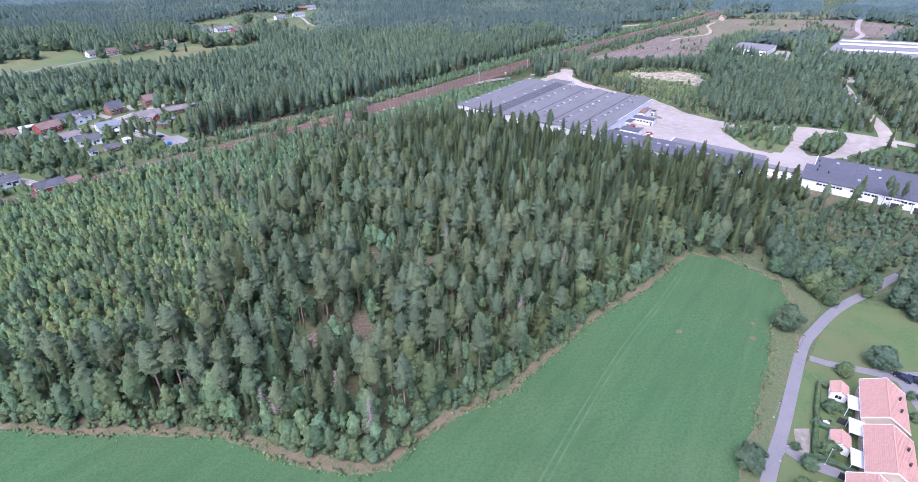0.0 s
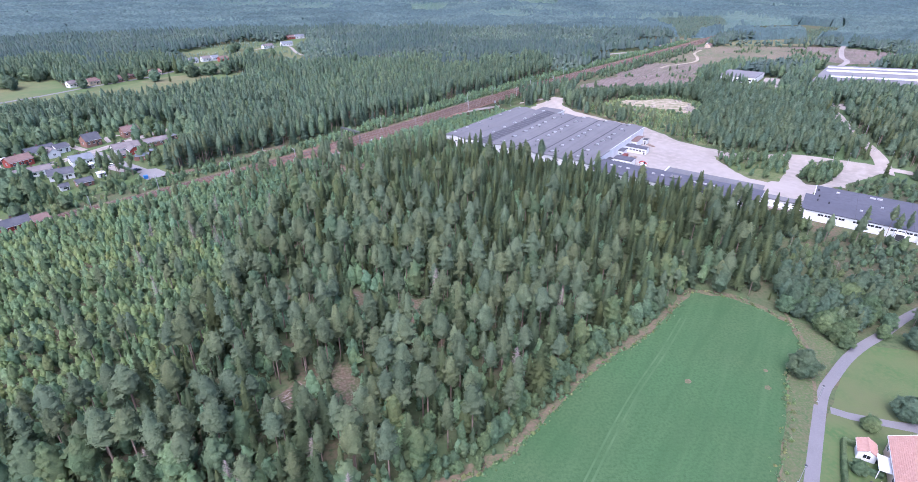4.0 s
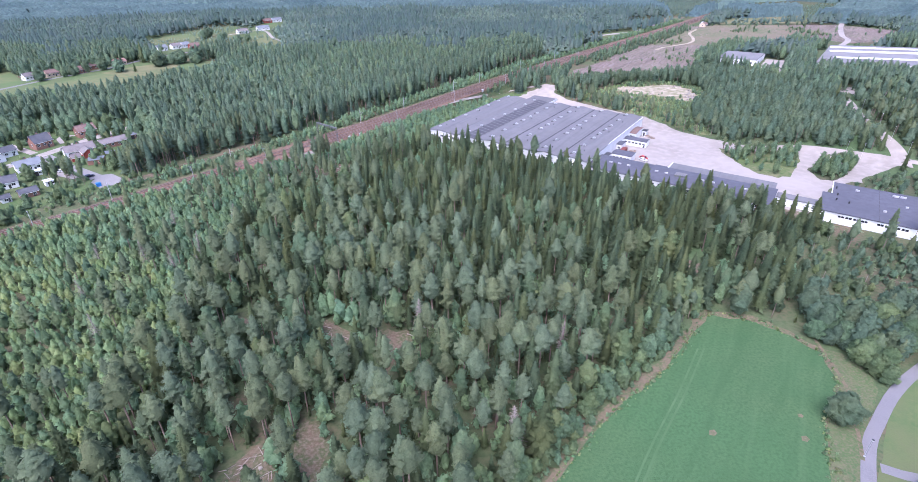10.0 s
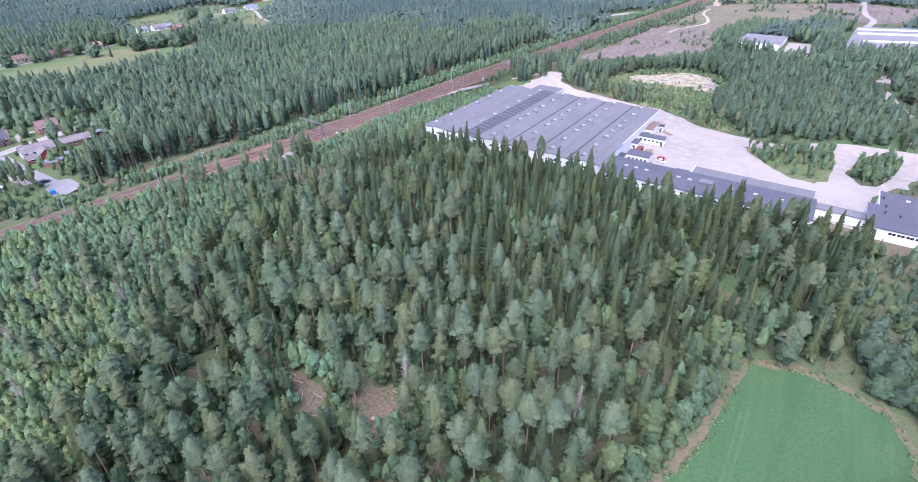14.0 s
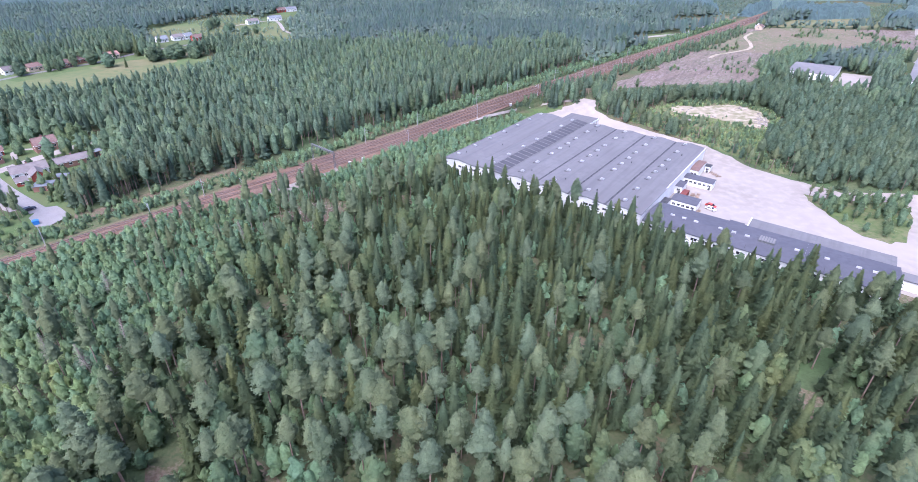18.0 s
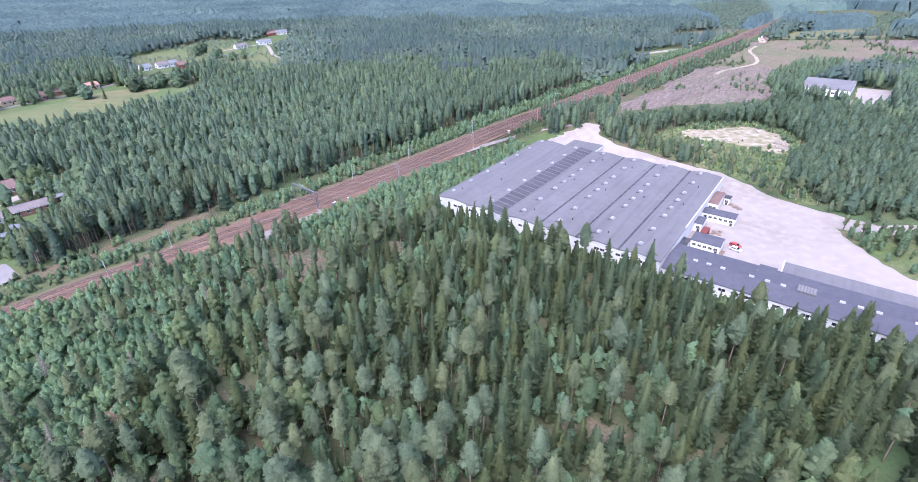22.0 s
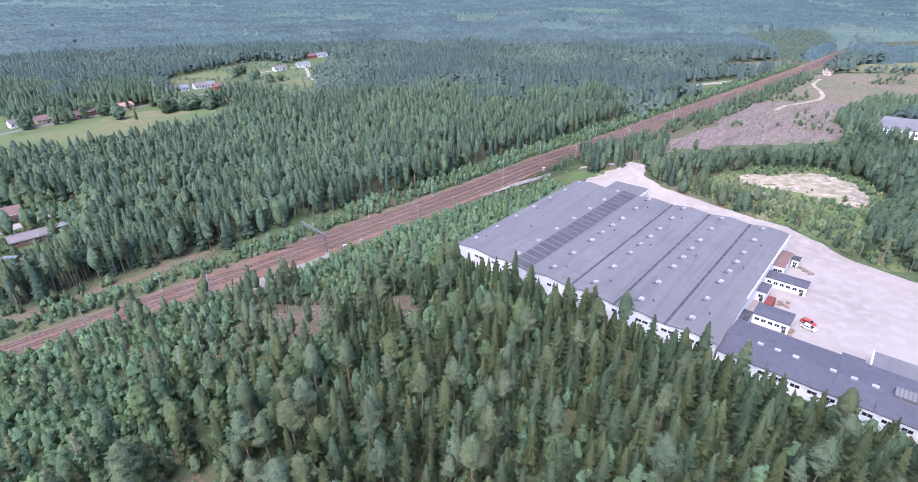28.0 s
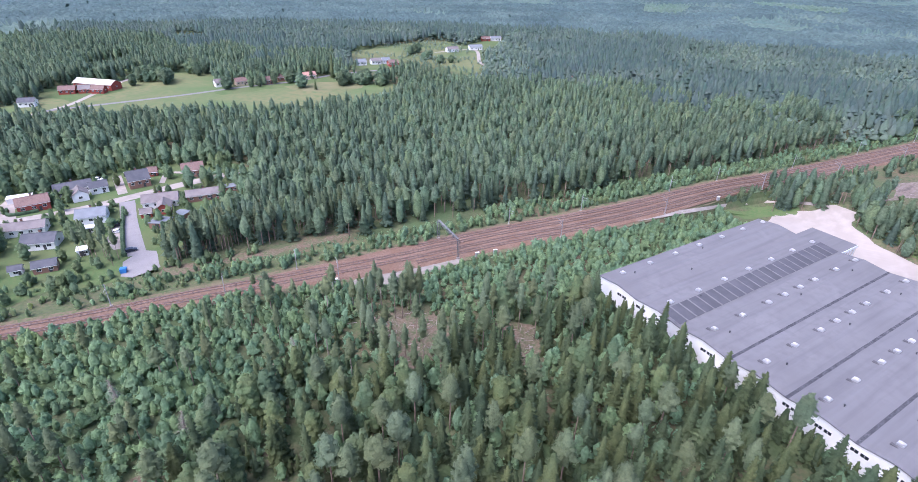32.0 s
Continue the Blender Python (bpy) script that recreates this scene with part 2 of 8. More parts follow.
M_WEEDS = material("weedy_sandy_ground", (0.12, 0.15, 0.058), 1.0, second=(0.2, 0.175, 0.105), scale=0.07, fine=(0.08, 0.125, 0.045), fine_scale=0.5, bump=0.4, bump_scale=1.5, spec=0.1, third=(0.1, 0.135, 0.05), third_scale=0.03)
M_ASPHALT = material("pale_asphalt", (0.186, 0.176, 0.178), 0.9, second=(0.166, 0.157, 0.159), scale=0.2, fine=(0.2, 0.19, 0.192), fine_scale=4.0)
M_GRAVEL = material("pale_gravel", (0.328, 0.289, 0.255), 0.95, second=(0.296, 0.260, 0.228), scale=0.04, fine=(0.343, 0.304, 0.268), fine_scale=0.25, third=(0.260, 0.229, 0.200), third_scale=0.02)
M_DUSTY = material("dusty_ground", (0.24, 0.21, 0.18), 0.95, second=(0.18, 0.16, 0.12), scale=0.2, fine=(0.28, 0.25, 0.22), fine_scale=0.8)
M_BALLAST = material("rusty_ballast", (0.172, 0.104, 0.07), 1.0, second=(0.21, 0.138, 0.1), scale=0.15, fine=(0.12, 0.075, 0.052), fine_scale=1.5, bump=0.4, bump_scale=4.0)
M_SLEEPER = material("brown_sleepers", (0.1, 0.064, 0.048), 0.95, second=(0.145, 0.1, 0.08), scale=0.4)
M_RAIL = material("rail_steel", (0.32, 0.25, 0.22), 0.5, 0.7)
M_CUT = material("clearcut_slash", (0.158, 0.112, 0.096), 1.0, second=(0.118, 0.1, 0.07), scale=0.05, fine=(0.24, 0.19, 0.165), fine_scale=0.5, bump=0.5, bump_scale=1.0, third=(0.12, 0.125, 0.065), third_scale=0.012)
streaks(M_CUT, radians(62), 0.05, 0.45, (0.25, 0.205, 0.185), 0.55)
streaks(M_CUT, radians(62), 0.08, 0.6, (0.075, 0.062, 0.05), 0.6)
M_SAND = material("pale_sand", (0.37, 0.305, 0.23), 1.0, second=(0.29, 0.245, 0.165), scale=0.06, fine=(0.42, 0.355, 0.28), fine_scale=0.3, third=(0.19, 0.18, 0.095), third_scale=0.035)
M_PALEASPHALT = material("sun_bleached_asphalt", (0.24, 0.225, 0.22), 0.9, second=(0.215, 0.2, 0.195), scale=0.2, fine=(0.26, 0.245, 0.24), fine_scale=3.0)
M_ROOF = material("grey_roof_felt", (0.152, 0.147, 0.148), 0.85, second=(0.172, 0.166, 0.167), scale=0.05, fine=(0.138, 0.133, 0.135), fine_scale=0.4, third=(0.132, 0.127, 0.129), third_scale=0.03)
# darker than the roof felt: carries the shadow of each open vent frame
M_FLAP = material("flap_shadow_felt", (0.085, 0.083, 0.086), 0.85)
M_DOME = material("grey_white_dome", (0.44, 0.43, 0.42), 0.5, second=(0.34, 0.335, 0.33), scale=1.0)
M_ROOFDARK = material("dark_roof_felt", (0.088, 0.088, 0.105), 0.85, second=(0.1, 0.1, 0.118), scale=0.06, fine=(0.08, 0.08, 0.095), fine_scale=0.5)
M_SEAM = material("dark_roof_seam", (0.05, 0.05, 0.055), 0.9, second=(0.1, 0.1, 0.105), scale=0.6, fine=(0.04, 0.04, 0.044), fine_scale=2.0)
M_PANEL = material("dark_roof_panel", (0.072, 0.071, 0.078), 0.8, second=(0.085, 0.084, 0.09), scale=0.3, spread=0.12)
M_WHITE = material("white_render", (0.74, 0.74, 0.73), 0.8, second=(0.66, 0.66, 0.65), scale=0.3)
M_GLASS = material("dark_window_glass", (0.02, 0.024, 0.03), 0.08, spec=0.6)
M_TILE = material("red_clay_tiles", (0.43, 0.25, 0.195), 0.85, second=(0.4, 0.225, 0.175), scale=0.5, fine=(0.47, 0.285, 0.23), fine_scale=2.0)
M_CREAM = material("cream_render", (0.56, 0.45, 0.33), 0.85, second=(0.52, 0.42, 0.31), scale=0.4)
M_REDWOOD = material("falu_red_boards", (0.3, 0.07, 0.05), 0.9, second=(0.26, 0.06, 0.045), scale=0.5)
M_BRICK = material("brown_brick", (0.27, 0.15, 0.11), 0.9, second=(0.22, 0.12, 0.09), scale=0.6)
M_DARKTILE = material("dark_house_roof", (0.075, 0.078, 0.09), 0.8, second=(0.1, 0.1, 0.11), scale=0.4)
M_GREYTILE = material("grey_brown_house_roof", (0.2, 0.175, 0.165), 0.85, second=(0.16, 0.14, 0.135), scale=0.4)
M_BROWNTILE = material("brown_house_roof", (0.185, 0.12, 0.1), 0.85, second=(0.15, 0.098, 0.085), scale=0.4, fine=(0.21, 0.14, 0.12), fine_scale=1.5)
M_STEEL = material("weathered_grey_steel", (0.15, 0.155, 0.155), 0.8, 0.0, second=(0.11, 0.115, 0.115), scale=1.0)
M_RUST = material("rusty_red_paint", (0.2, 0.055, 0.045), 0.8, second=(0.16, 0.05, 0.04), scale=0.8)
M_METAL = material("galvanised_metal", (0.45, 0.46, 0.47), 0.5, 0.6)
M_DARKMETAL = material("dark_metal", (0.06, 0.06, 0.065), 0.6, 0.3)
M_RED = material("red_paint", (0.42, 0.05, 0.04), 0.5)
M_BLUE = material("blue_plastic", (0.04, 0.17, 0.42), 0.6)
M_CARDARK = material("dark_blue_car_paint", (0.03, 0.035, 0.055), 0.25, 0.2)
M_CARWHITE = material("white_car_paint", (0.75, 0.75, 0.76), 0.3)
M_RUBBER = material("black_rubber", (0.02, 0.02, 0.02), 0.9)
M_WOOD = material("weathered_timber", (0.3, 0.22, 0.16), 0.9, second=(0.22, 0.16, 0.12), scale=1.0)
M_PALEROOF = material("pale_metal_roof", (0.2, 0.195, 0.195), 0.75, second=(0.165, 0.16, 0.16), scale=0.05, fine=(0.22, 0.2, 0.19), fine_scale=0.3)
M_GREYROOF = material("pale_grey_house_roof", (0.19, 0.205, 0.22), 0.7, second=(0.165, 0.18, 0.195), scale=0.4)
M_CREAMROOF = material("pale_sheet_roof", (0.6, 0.57, 0.5), 0.7, second=(0.52, 0.5, 0.45), scale=0.3)

streaks(M_ROOF, radians(-36.3), 0.5, 0.03, (0.098, 0.096, 0.1), 0.4)
streaks(M_ROOF, radians(53.7), 0.02, 0.35, (0.17, 0.168, 0.172), 0.35)
streaks(M_CUT, radians(49), 0.012, 0.22, (0.2, 0.15, 0.125), 0.6)
streaks(M_CUT, radians(52), 0.02, 0.12, (0.1, 0.075, 0.06), 0.5)

# ---- helpers of the place ----


def mesh_of(name, bm):
    me = bpy.data.meshes.new(name)
    bm.to_mesh(me)
    bm.free()
    return me


def part(name, bm, mat=None, parent=None, label=""):
    """Links a bmesh as one mesh object, under a thing or a part where one is given."""
    me = bm if isinstance(bm, bpy.types.Mesh) else mesh_of(name, bm)
    if mat and not me.materials:
        me.materials.append(mat)
    ob = new(name, me)
    ob.parent = parent
    return tagged(ob, label)


def thing(name, m, label, category, group="", kind=""):
    ob = new(name)
    ob.empty_display_size = 0.5
    ob.matrix_basis = m
    return tagged(ob, label, category, group, kind)


def box(bm, x0, x1, y0, y1, z0, z1, m=None, bevel=0.0):
    vs = [bm.verts.new((x, y, z)) for z in (z0, z1) for x, y in ((x0, y0), (x1, y0), (x1, y1), (x0, y1))]
    if m:
        for v in vs:
            v.co = m @ v.co
    fs = [bm.faces.new([vs[i] for i in q]) for q in ((3, 2, 1, 0), (4, 5, 6, 7), (0, 1, 5, 4), (1, 2, 6, 5), (2, 3, 7, 6), (3, 0, 4, 7))]
    if bevel:
        bmesh.ops.bevel(bm, geom=list({e for f in fs for e in f.edges}), offset=bevel, segments=1, affect="EDGES")
    return bm


def boxes(*specs):
    bm = bmesh.new()
    for s in specs:
        box(bm, *s)
    return bm


def tube(bm, a, b, r0, r1, sides=6):
    a, b = Vector(a), Vector(b)
    q = (b - a).to_track_quat("Z", "Y")
    rings = []
    for p, r in ((a, r0), (b, r1)):
        rings.append([bm.verts.new(p + q @ Vector((r * math.cos(k * math.tau / sides), r * math.sin(k * math.tau / sides), 0))) for k in range(sides)])
    for k in range(sides):
        bm.faces.new((rings[0][k], rings[0][(k + 1) % sides], rings[1][(k + 1) % sides], rings[1][k]))
    bm.faces.new(rings[1])
    bm.faces.new(rings[0][::-1])
    return bm


def prism(bm, outline, y0, y1):
    """Extrudes an x-z outline (counter-clockwise seen from -y) from y0 to y1."""
    a = [bm.verts.new((x, y0, z)) for x, z in outline]
    b = [bm.verts.new((x, y1, z)) for x, z in outline]
    n = len(outline)
    bm.faces.new(a)
    bm.faces.new(b[::-1])
    for k in range(n):
        bm.faces.new((a[(k + 1) % n], a[k], b[k], b[(k + 1) % n]))
    return bm


def rough_outline(pts, step=4.0, amount=0.8, seed=1):
    """A closed outline with its sides cut into short wavering pieces."""
    rnd = random.Random(seed)
    out = []
    for (x0, y0), (x1, y1) in zip(pts, pts[1:] + pts[:1]):
        n = max(1, int(math.hypot(x1 - x0, y1 - y0) / step))
        for k in range(n):
            f = k / n
            out.append((x0 + (x1 - x0) * f + rnd.uniform(-amount, amount), y0 + (y1 - y0) * f + rnd.uniform(-amount, amount)))
    return out


def patch(name, pts, z, mat, label="", category="", amount=0.8, step=4.0, seed=1, kind="structure"):
    """A flat piece of ground cover with a wavering edge."""
    from mathutils.geometry import tessellate_polygon
    out = rough_outline(pts, step, amount, seed)
    tri = tessellate_polygon([[Vector((x, y, 0)) for x, y in out]])
    me = bpy.data.meshes.new(name)
    flip = []
    for a, b, c in tri:
        (ax, ay), (bx, by), (cx, cy) = out[a], out[b], out[c]
        flip.append((a, b, c) if (bx - ax) * (cy - ay) - (by - ay) * (cx - ax) > 0 else (a, c, b))
    me.from_pydata([(x, y, z) for x, y in out], [], flip)
    me.materials.append(mat)
    if max(rise(np.array([x for x, _ in out]), np.array([y for _, y in out]))) > 0.05:
        bm = bmesh.new()
        bm.from_mesh(me)
        for axis in (0, 1):
            lo, hi = min(p[axis] for p in out), max(p[axis] for p in out)
            for k in range(int(lo // 10) + 1, int(hi // 10) + 1):
                bmesh.ops.bisect_plane(bm, geom=bm.verts[:] + bm.edges[:] + bm.faces[:], plane_co=(10 * k, 10 * k, 0), plane_no=(1 - axis, axis, 0))
        bm.to_mesh(me)
        bm.free()
    return tagged(new(name, me), label, category, "", kind)


def smooth_line(pts, step=4.0):
    """A Catmull-Rom line through points."""
    p = [Vector((*q, 0)) if len(q) == 2 else Vector(q) for q in pts]
    p = [p[0] * 2 - p[1]] + p + [p[-1] * 2 - p[-2]]
    out = []
    for i in range(1, len(p) - 2):
        n = max(1, int((p[i + 1] - p[i]).length / step))
        for k in range(n):
            t = k / n
            a, b, c, d = p[i - 1:i + 3]
            out.append(0.5 * ((2 * b) + (c - a) * t + (2 * a - 5 * b + 4 * c - d) * t * t + (3 * b - a - 3 * c + d) * t ** 3))
    out.append(p[-2])
    return out


def offsets(line):
    """The unit normal (to the left) at each point of a line."""
    res = []
    for i in range(len(line)):
        d = line[min(i + 1, len(line) - 1)] - line[max(i - 1, 0)]
        res.append(Vector((-d.y, d.x, 0)).normalized())
    return res


def ribbon_mesh(name, line, left, right, z0, z1=None, mat=None):
    """A strip along a line from offset right to offset left; z1 above z0 gives it sloping shoulders."""
    ns = offsets(line)
    vs, fs = [], []
    for i, (p, n) in enumerate(zip(line, ns)):
        lf = left(i / (len(line) - 1)) if callable(left) else left
        rt = right(i / (len(line) - 1)) if callable(right) else right
        if z1 is None:
            row = [(rt, z0), (lf, z0)]
        else:
            row = [(rt - 1.2, z0), (rt, z1), (lf, z1), (lf + 1.2, z0)]
        for o, z in row:
            q = p + n * o
            vs.append((q.x, q.y, z))
    k = 2 if z1 is None else 4
    for i in range(len(line) - 1):
        for j in range(k - 1):
            a = i * k + j
            fs.append((a, a + k, a + k + 1, a + 1))
    me = bpy.data.meshes.new(name)
    me.from_pydata(vs, [], fs)
    if mat:
        me.materials.append(mat)
    return me


def inside(poly, xs, ys):
    """Which of the points lie in a polygon."""
    res = np.zeros(len(xs), bool)
    n = len(poly)
    for k in range(n):
        (x0, y0), (x1, y1) = poly[k], poly[(k + 1) % n]
        if y0 == y1:
            continue
        cross = ((y0 > ys) != (y1 > ys)) & (xs < (x1 - x0) * (ys - y0) / (y1 - y0) + x0)
        res ^= cross
    return res


def near_line(line, xs, ys):
    """Distance of points from a polyline, signed: positive to its left."""
    best = np.full(len(xs), 1e9)
    sign = np.ones(len(xs))
    for a, b in zip(line[:-1], line[1:]):
        dx, dy = b[0] - a[0], b[1] - a[1]
        t = np.clip(((xs - a[0]) * dx + (ys - a[1]) * dy) / (dx * dx + dy * dy), 0, 1)
        ex, ey = xs - a[0] - t * dx, ys - a[1] - t * dy
        d = np.hypot(ex, ey)
        m = d < best
        best = np.where(m, d, best)
        sign = np.where(m, np.where(dx * ey - dy * ex >= 0, 1.0, -1.0), sign)
    return best * sign

# ---- plan of the place ----
RAIL = [(-1100, -640), (-400, -5), (-205, 190), (-177, 222), (-149, 249), (-125, 275), (-107, 293), (-87, 313), (-72, 329), (-52, 352), (-21, 388), (37, 460), (56, 482), (154, 593), (320, 780), (430, 908), (480, 966), (560, 1060)]
FIELD = [(-300, 88), (-106, 84), (-92, 83), (-72, 83), (-55, 82), (-45, 79), (-34, 75), (-23, 73), (-15, 74), (-8, 82), (0, 89), (13, 96), (25, 109), (42, 127), (60, 141), (76, 157), (84, 165), (96, 161), (103, 154), (107, 146), (104, 135), (93, 123), (84, 108), (76, 96), (69, 85), (60, 73), (30, 20), (-300, 20)]
MARGIN = [(-300, 90), (-106, 86.2), (-92, 85.2), (-72, 85.2), (-55, 84.4), (-44, 82), (-34, 78), (-23, 76), (-16.5, 77), (-10, 84), (-2, 91), (11.5, 98.4), (23.3, 111), (40.3, 129), (58.3, 143), (74.3, 159.2), (83.5, 168), (97, 163.6), (105, 156), (109, 148), (106.5, 136), (95, 124.6), (86.5, 109.5), (78.3, 97), (71.3, 86), (62, 73), (32, 20), (-300, 20)]
VERGE = [(108, 148.5), (113, 146), (116, 139.5), (112, 132), (97, 116), (88, 103), (76, 86), (66, 73), (40, 20), (30, 20), (60, 73), (69, 85), (76, 96), (84, 108), (93, 123), (104.2, 135), (107, 143)]
GREEN = [(68, 72), (76, 84), (91, 104), (99, 113), (108, 123), (123, 136), (140, 132), (160, 118), (160, 60), (110, 30), (50, 40)]
YARD = [(62, 435), (80, 452), (90, 468), (98, 462), (92, 440), (97, 422), (118, 394), (138, 374), (145, 357), (149, 342), (158, 333), (165, 325), (176, 315), (190, 312), (206, 312), (213, 309), (226, 302), (240, 297), (246, 286), (210, 268), (182, 255), (168, 236), (158, 228), (70, 280), (120, 345), (84, 400), (66, 405), (51, 405)]
ISLAND = [(157, 313), (163, 309), (175, 307), (199, 306), (192, 293), (173, 271), (167, 270), (159, 276), (157, 292)]
ISLET = [(187, 279), (186, 267), (191, 264), (209, 277), (222, 295), (202, 291)]
SANDPIT = [(144, 449), (152, 453), (162, 450), (176, 455), (191, 456), (199, 440), (196, 425), (192, 411), (183, 407), (170, 415), (162, 425), (152, 430), (143, 437)]
CLEARCUT = [(113, 489), (128, 516), (158, 548), (215, 628), (300, 735), (350, 790), (400, 800), (560, 790), (600, 720), (520, 650), (470, 640), (440, 690), (360, 640), (300, 600), (262, 580), (250, 540), (231, 518), (176, 512)]
RAILSIDE = [(50, 477), (154, 593), (320, 780), (372, 842), (395, 815), (350, 785), (300, 730), (215, 625), (160, 545), (134, 510), (112, 484), (94, 478), (66, 462)]
MEADOW = [(-440, 365), (-419, 412), (-437, 440), (-430, 489), (-419, 505), (-419, 537), (-383, 546), (-345, 507), (-298, 552), (-267, 578), (-210, 590), (-198, 540), (-220, 490), (-248, 452), (-290, 430), (-340, 400), (-380, 370)]
VILLAGE = [(-310, 235), (-240, 232), (-192, 205), (-176, 212), (-172, 226), (-175, 240), (-170, 258), (-156, 272), (-147, 283), (-154, 292), (-156, 302), (-154, 316), (-155, 328), (-160, 342), (-166, 356), (-178, 376), (-235, 378), (-275, 340), (-310, 280)]
PITSIDE = [(156, 336), (147, 362), (122, 396), (108, 416), (101, 436), (112, 440), (124, 441), (138, 452), (157, 464), (193, 465), (208, 442), (200, 402), (184, 396), (170, 380), (164, 355), (166, 336)]
SCRUB = [(146, 174), (150, 198), (166, 208), (190, 192), (222, 165), (250, 150), (235, 122), (190, 138), (160, 152)]
OLDWOOD = [(-320, 92), (-106, 89), (-72, 87), (-50, 87), (-38, 81), (-23, 79), (-17, 80), (-12, 86), (-3, 94), (10, 101), (22, 114), (39, 132), (56, 146), (70, 161), (80, 170), (97, 167), (108, 160), (118, 178), (128, 196), (149, 214), (72, 276.5), (20, 314), (-5, 330), (-24, 312), (-34, 300), (-36, 288), (-48, 262), (-62, 258), (-72, 268), (-76, 240), (-80, 205), (-76, 176), (-74, 147), (-74, 126), (-80, 112), (-95, 104), (-110, 101), (-180, 104), (-320, 108)]
YOUNGWOOD = [(-320, 108), (-180, 104), (-110, 101), (-95, 104), (-80, 112), (-74, 126), (-74, 147), (-76, 176), (-80, 205), (-76, 240), (-72, 268), (-74, 284), (-70, 300), (-82, 302), (-102, 288), (-112, 280), (-134, 258), (-160, 232), (-190, 200), (-225, 165), (-340, 50), (-420, 40)]
GAPSCRUB = [(-78, 262), (-62, 255), (-50, 254), (-34, 284), (-32, 298), (-22, 309), (-52, 306), (-70, 303), (-84, 300)]
RAILSCRUB = [(-70, 302), (-52, 303), (-24, 308), (-8, 330), (50, 406), (38, 424), (20, 410), (-16, 376), (-44, 341), (-56, 326), (-62, 314)]
EASTWOOD = [(112, 152), (120, 178), (132, 197), (144, 214), (158, 214), (176, 218), (215, 190), (260, 160), (230, 120), (165, 128), (150, 138), (138, 143), (120, 139)]
BIRCHWOOD = [(166, 334), (176, 324), (188, 318), (206, 317), (216, 313), (229, 306), (262, 340), (268, 352), (290, 420), (262, 470), (240, 508), (199, 504), (150, 491), (108, 465), (98, 448), (103, 425), (122, 402), (146, 368), (158, 340)]
CLEARINGS = [[(-46, 116), (-40, 122), (-36, 120), (-34, 112), (-38, 109), (-43, 110)], [(-39, 173), (-32, 167), (-24, 163), (-22, 154), (-27, 149), (-31, 158)], [(-88, 208), (-82, 226), (-77, 222), (-82, 206)],
             [(-70, 285), (-66, 291), (-56, 299), (-46, 299), (-38, 293), (-40, 283), (-40, 270), (-45, 270), (-50, 278), (-59, 282)], [(-34, 303), (-18, 306), (-11, 290), (-16, 286), (-24, 298)], [(-62, 170), (-55, 173), (-51, 162), (-58, 160)],
             [(84, 196), (90, 199), (97, 192), (88, 187)], [(32, 210), (38, 216), (45, 212), (38, 206)], [(-58, 226), (-52, 232), (-48, 227), (-54, 221)], [(-64, 200), (-58, 207), (-55, 200), (-60, 195)],
             [(-33, 128), (-27, 129), (-23, 110), (-28, 108), (-32, 118)], [(-17, 163), (-7, 162), (-5, 153), (-11, 149), (-17, 156)], [(54, 204), (60, 206), (62, 200), (56, 198)]]
BARE_EDGE = [(-150, 285), (-143, 291), (-135, 297), (-129, 305), (-122, 314), (-112, 327), (-104, 338), (-101, 336), (-109, 322), (-119, 308), (-129, 297), (-137, 286), (-145, 279)]
LIGHTSTAND = [(-149, 459), (-197, 522), (-175, 600), (-110, 700), (36, 861), (138, 766), (156, 690), (72, 567), (-20, 470), (-39, 441), (-89, 420)]
DARKSTAND = [(-160, 525), (-140, 668), (-100, 640), (-105, 560), (-130, 512)]
FAR_OPEN = [[(-341, 690), (-344, 721), (-309, 843), (-273, 844), (-225, 790), (-185, 721), (-175, 690), (-180, 659), (-264, 690)], [(330, 493), (400, 600), (520, 590), (600, 520), (430, 455)], [(262, 545), (293, 580), (345, 545), (300, 488), (280, 505)],
            [(126, 1695), (301, 1604), (268, 1500), (140, 1600)], [(-92, 1440), (0, 1500), (-17, 1339), (-77, 1296)], [(415, 1180), (500, 1240), (600, 1260), (530, 1075), (458, 975), (400, 915), (374, 905), (385, 1000), (395, 1100)],
            [(-513, 519), (-505, 563), (-463, 523), (-466, 489)], [(-345, 500), (-290, 590), (-270, 580), (-320, 490)], [(-310, 640), (-280, 690), (-250, 680), (-270, 630)], [(-260, 780), (-240, 900), (-215, 900), (-215, 780)], [(190, 700), (196, 726), (250, 752), (252, 716)], [(624, 990), (766, 1085), (656, 934), (538, 844)], [(-440, 425), (-400, 425), (-396, 470), (-450, 480)],
            [(395, 805), (448, 867), (587, 904), (560, 834), (527, 807)], [(487, 979), (568, 1090), (694, 1120), (744, 1060), (658, 973), (586, 968)], [(255, 795), (292, 870), (393, 900), (349, 836), (300, 800)], [(-571, 674), (-627, 726), (-579, 730), (-532, 692)]]

rail_line = smooth_line(RAIL, 6.0)
rail_flat = [(p.x, p.y) for p in rail_line]

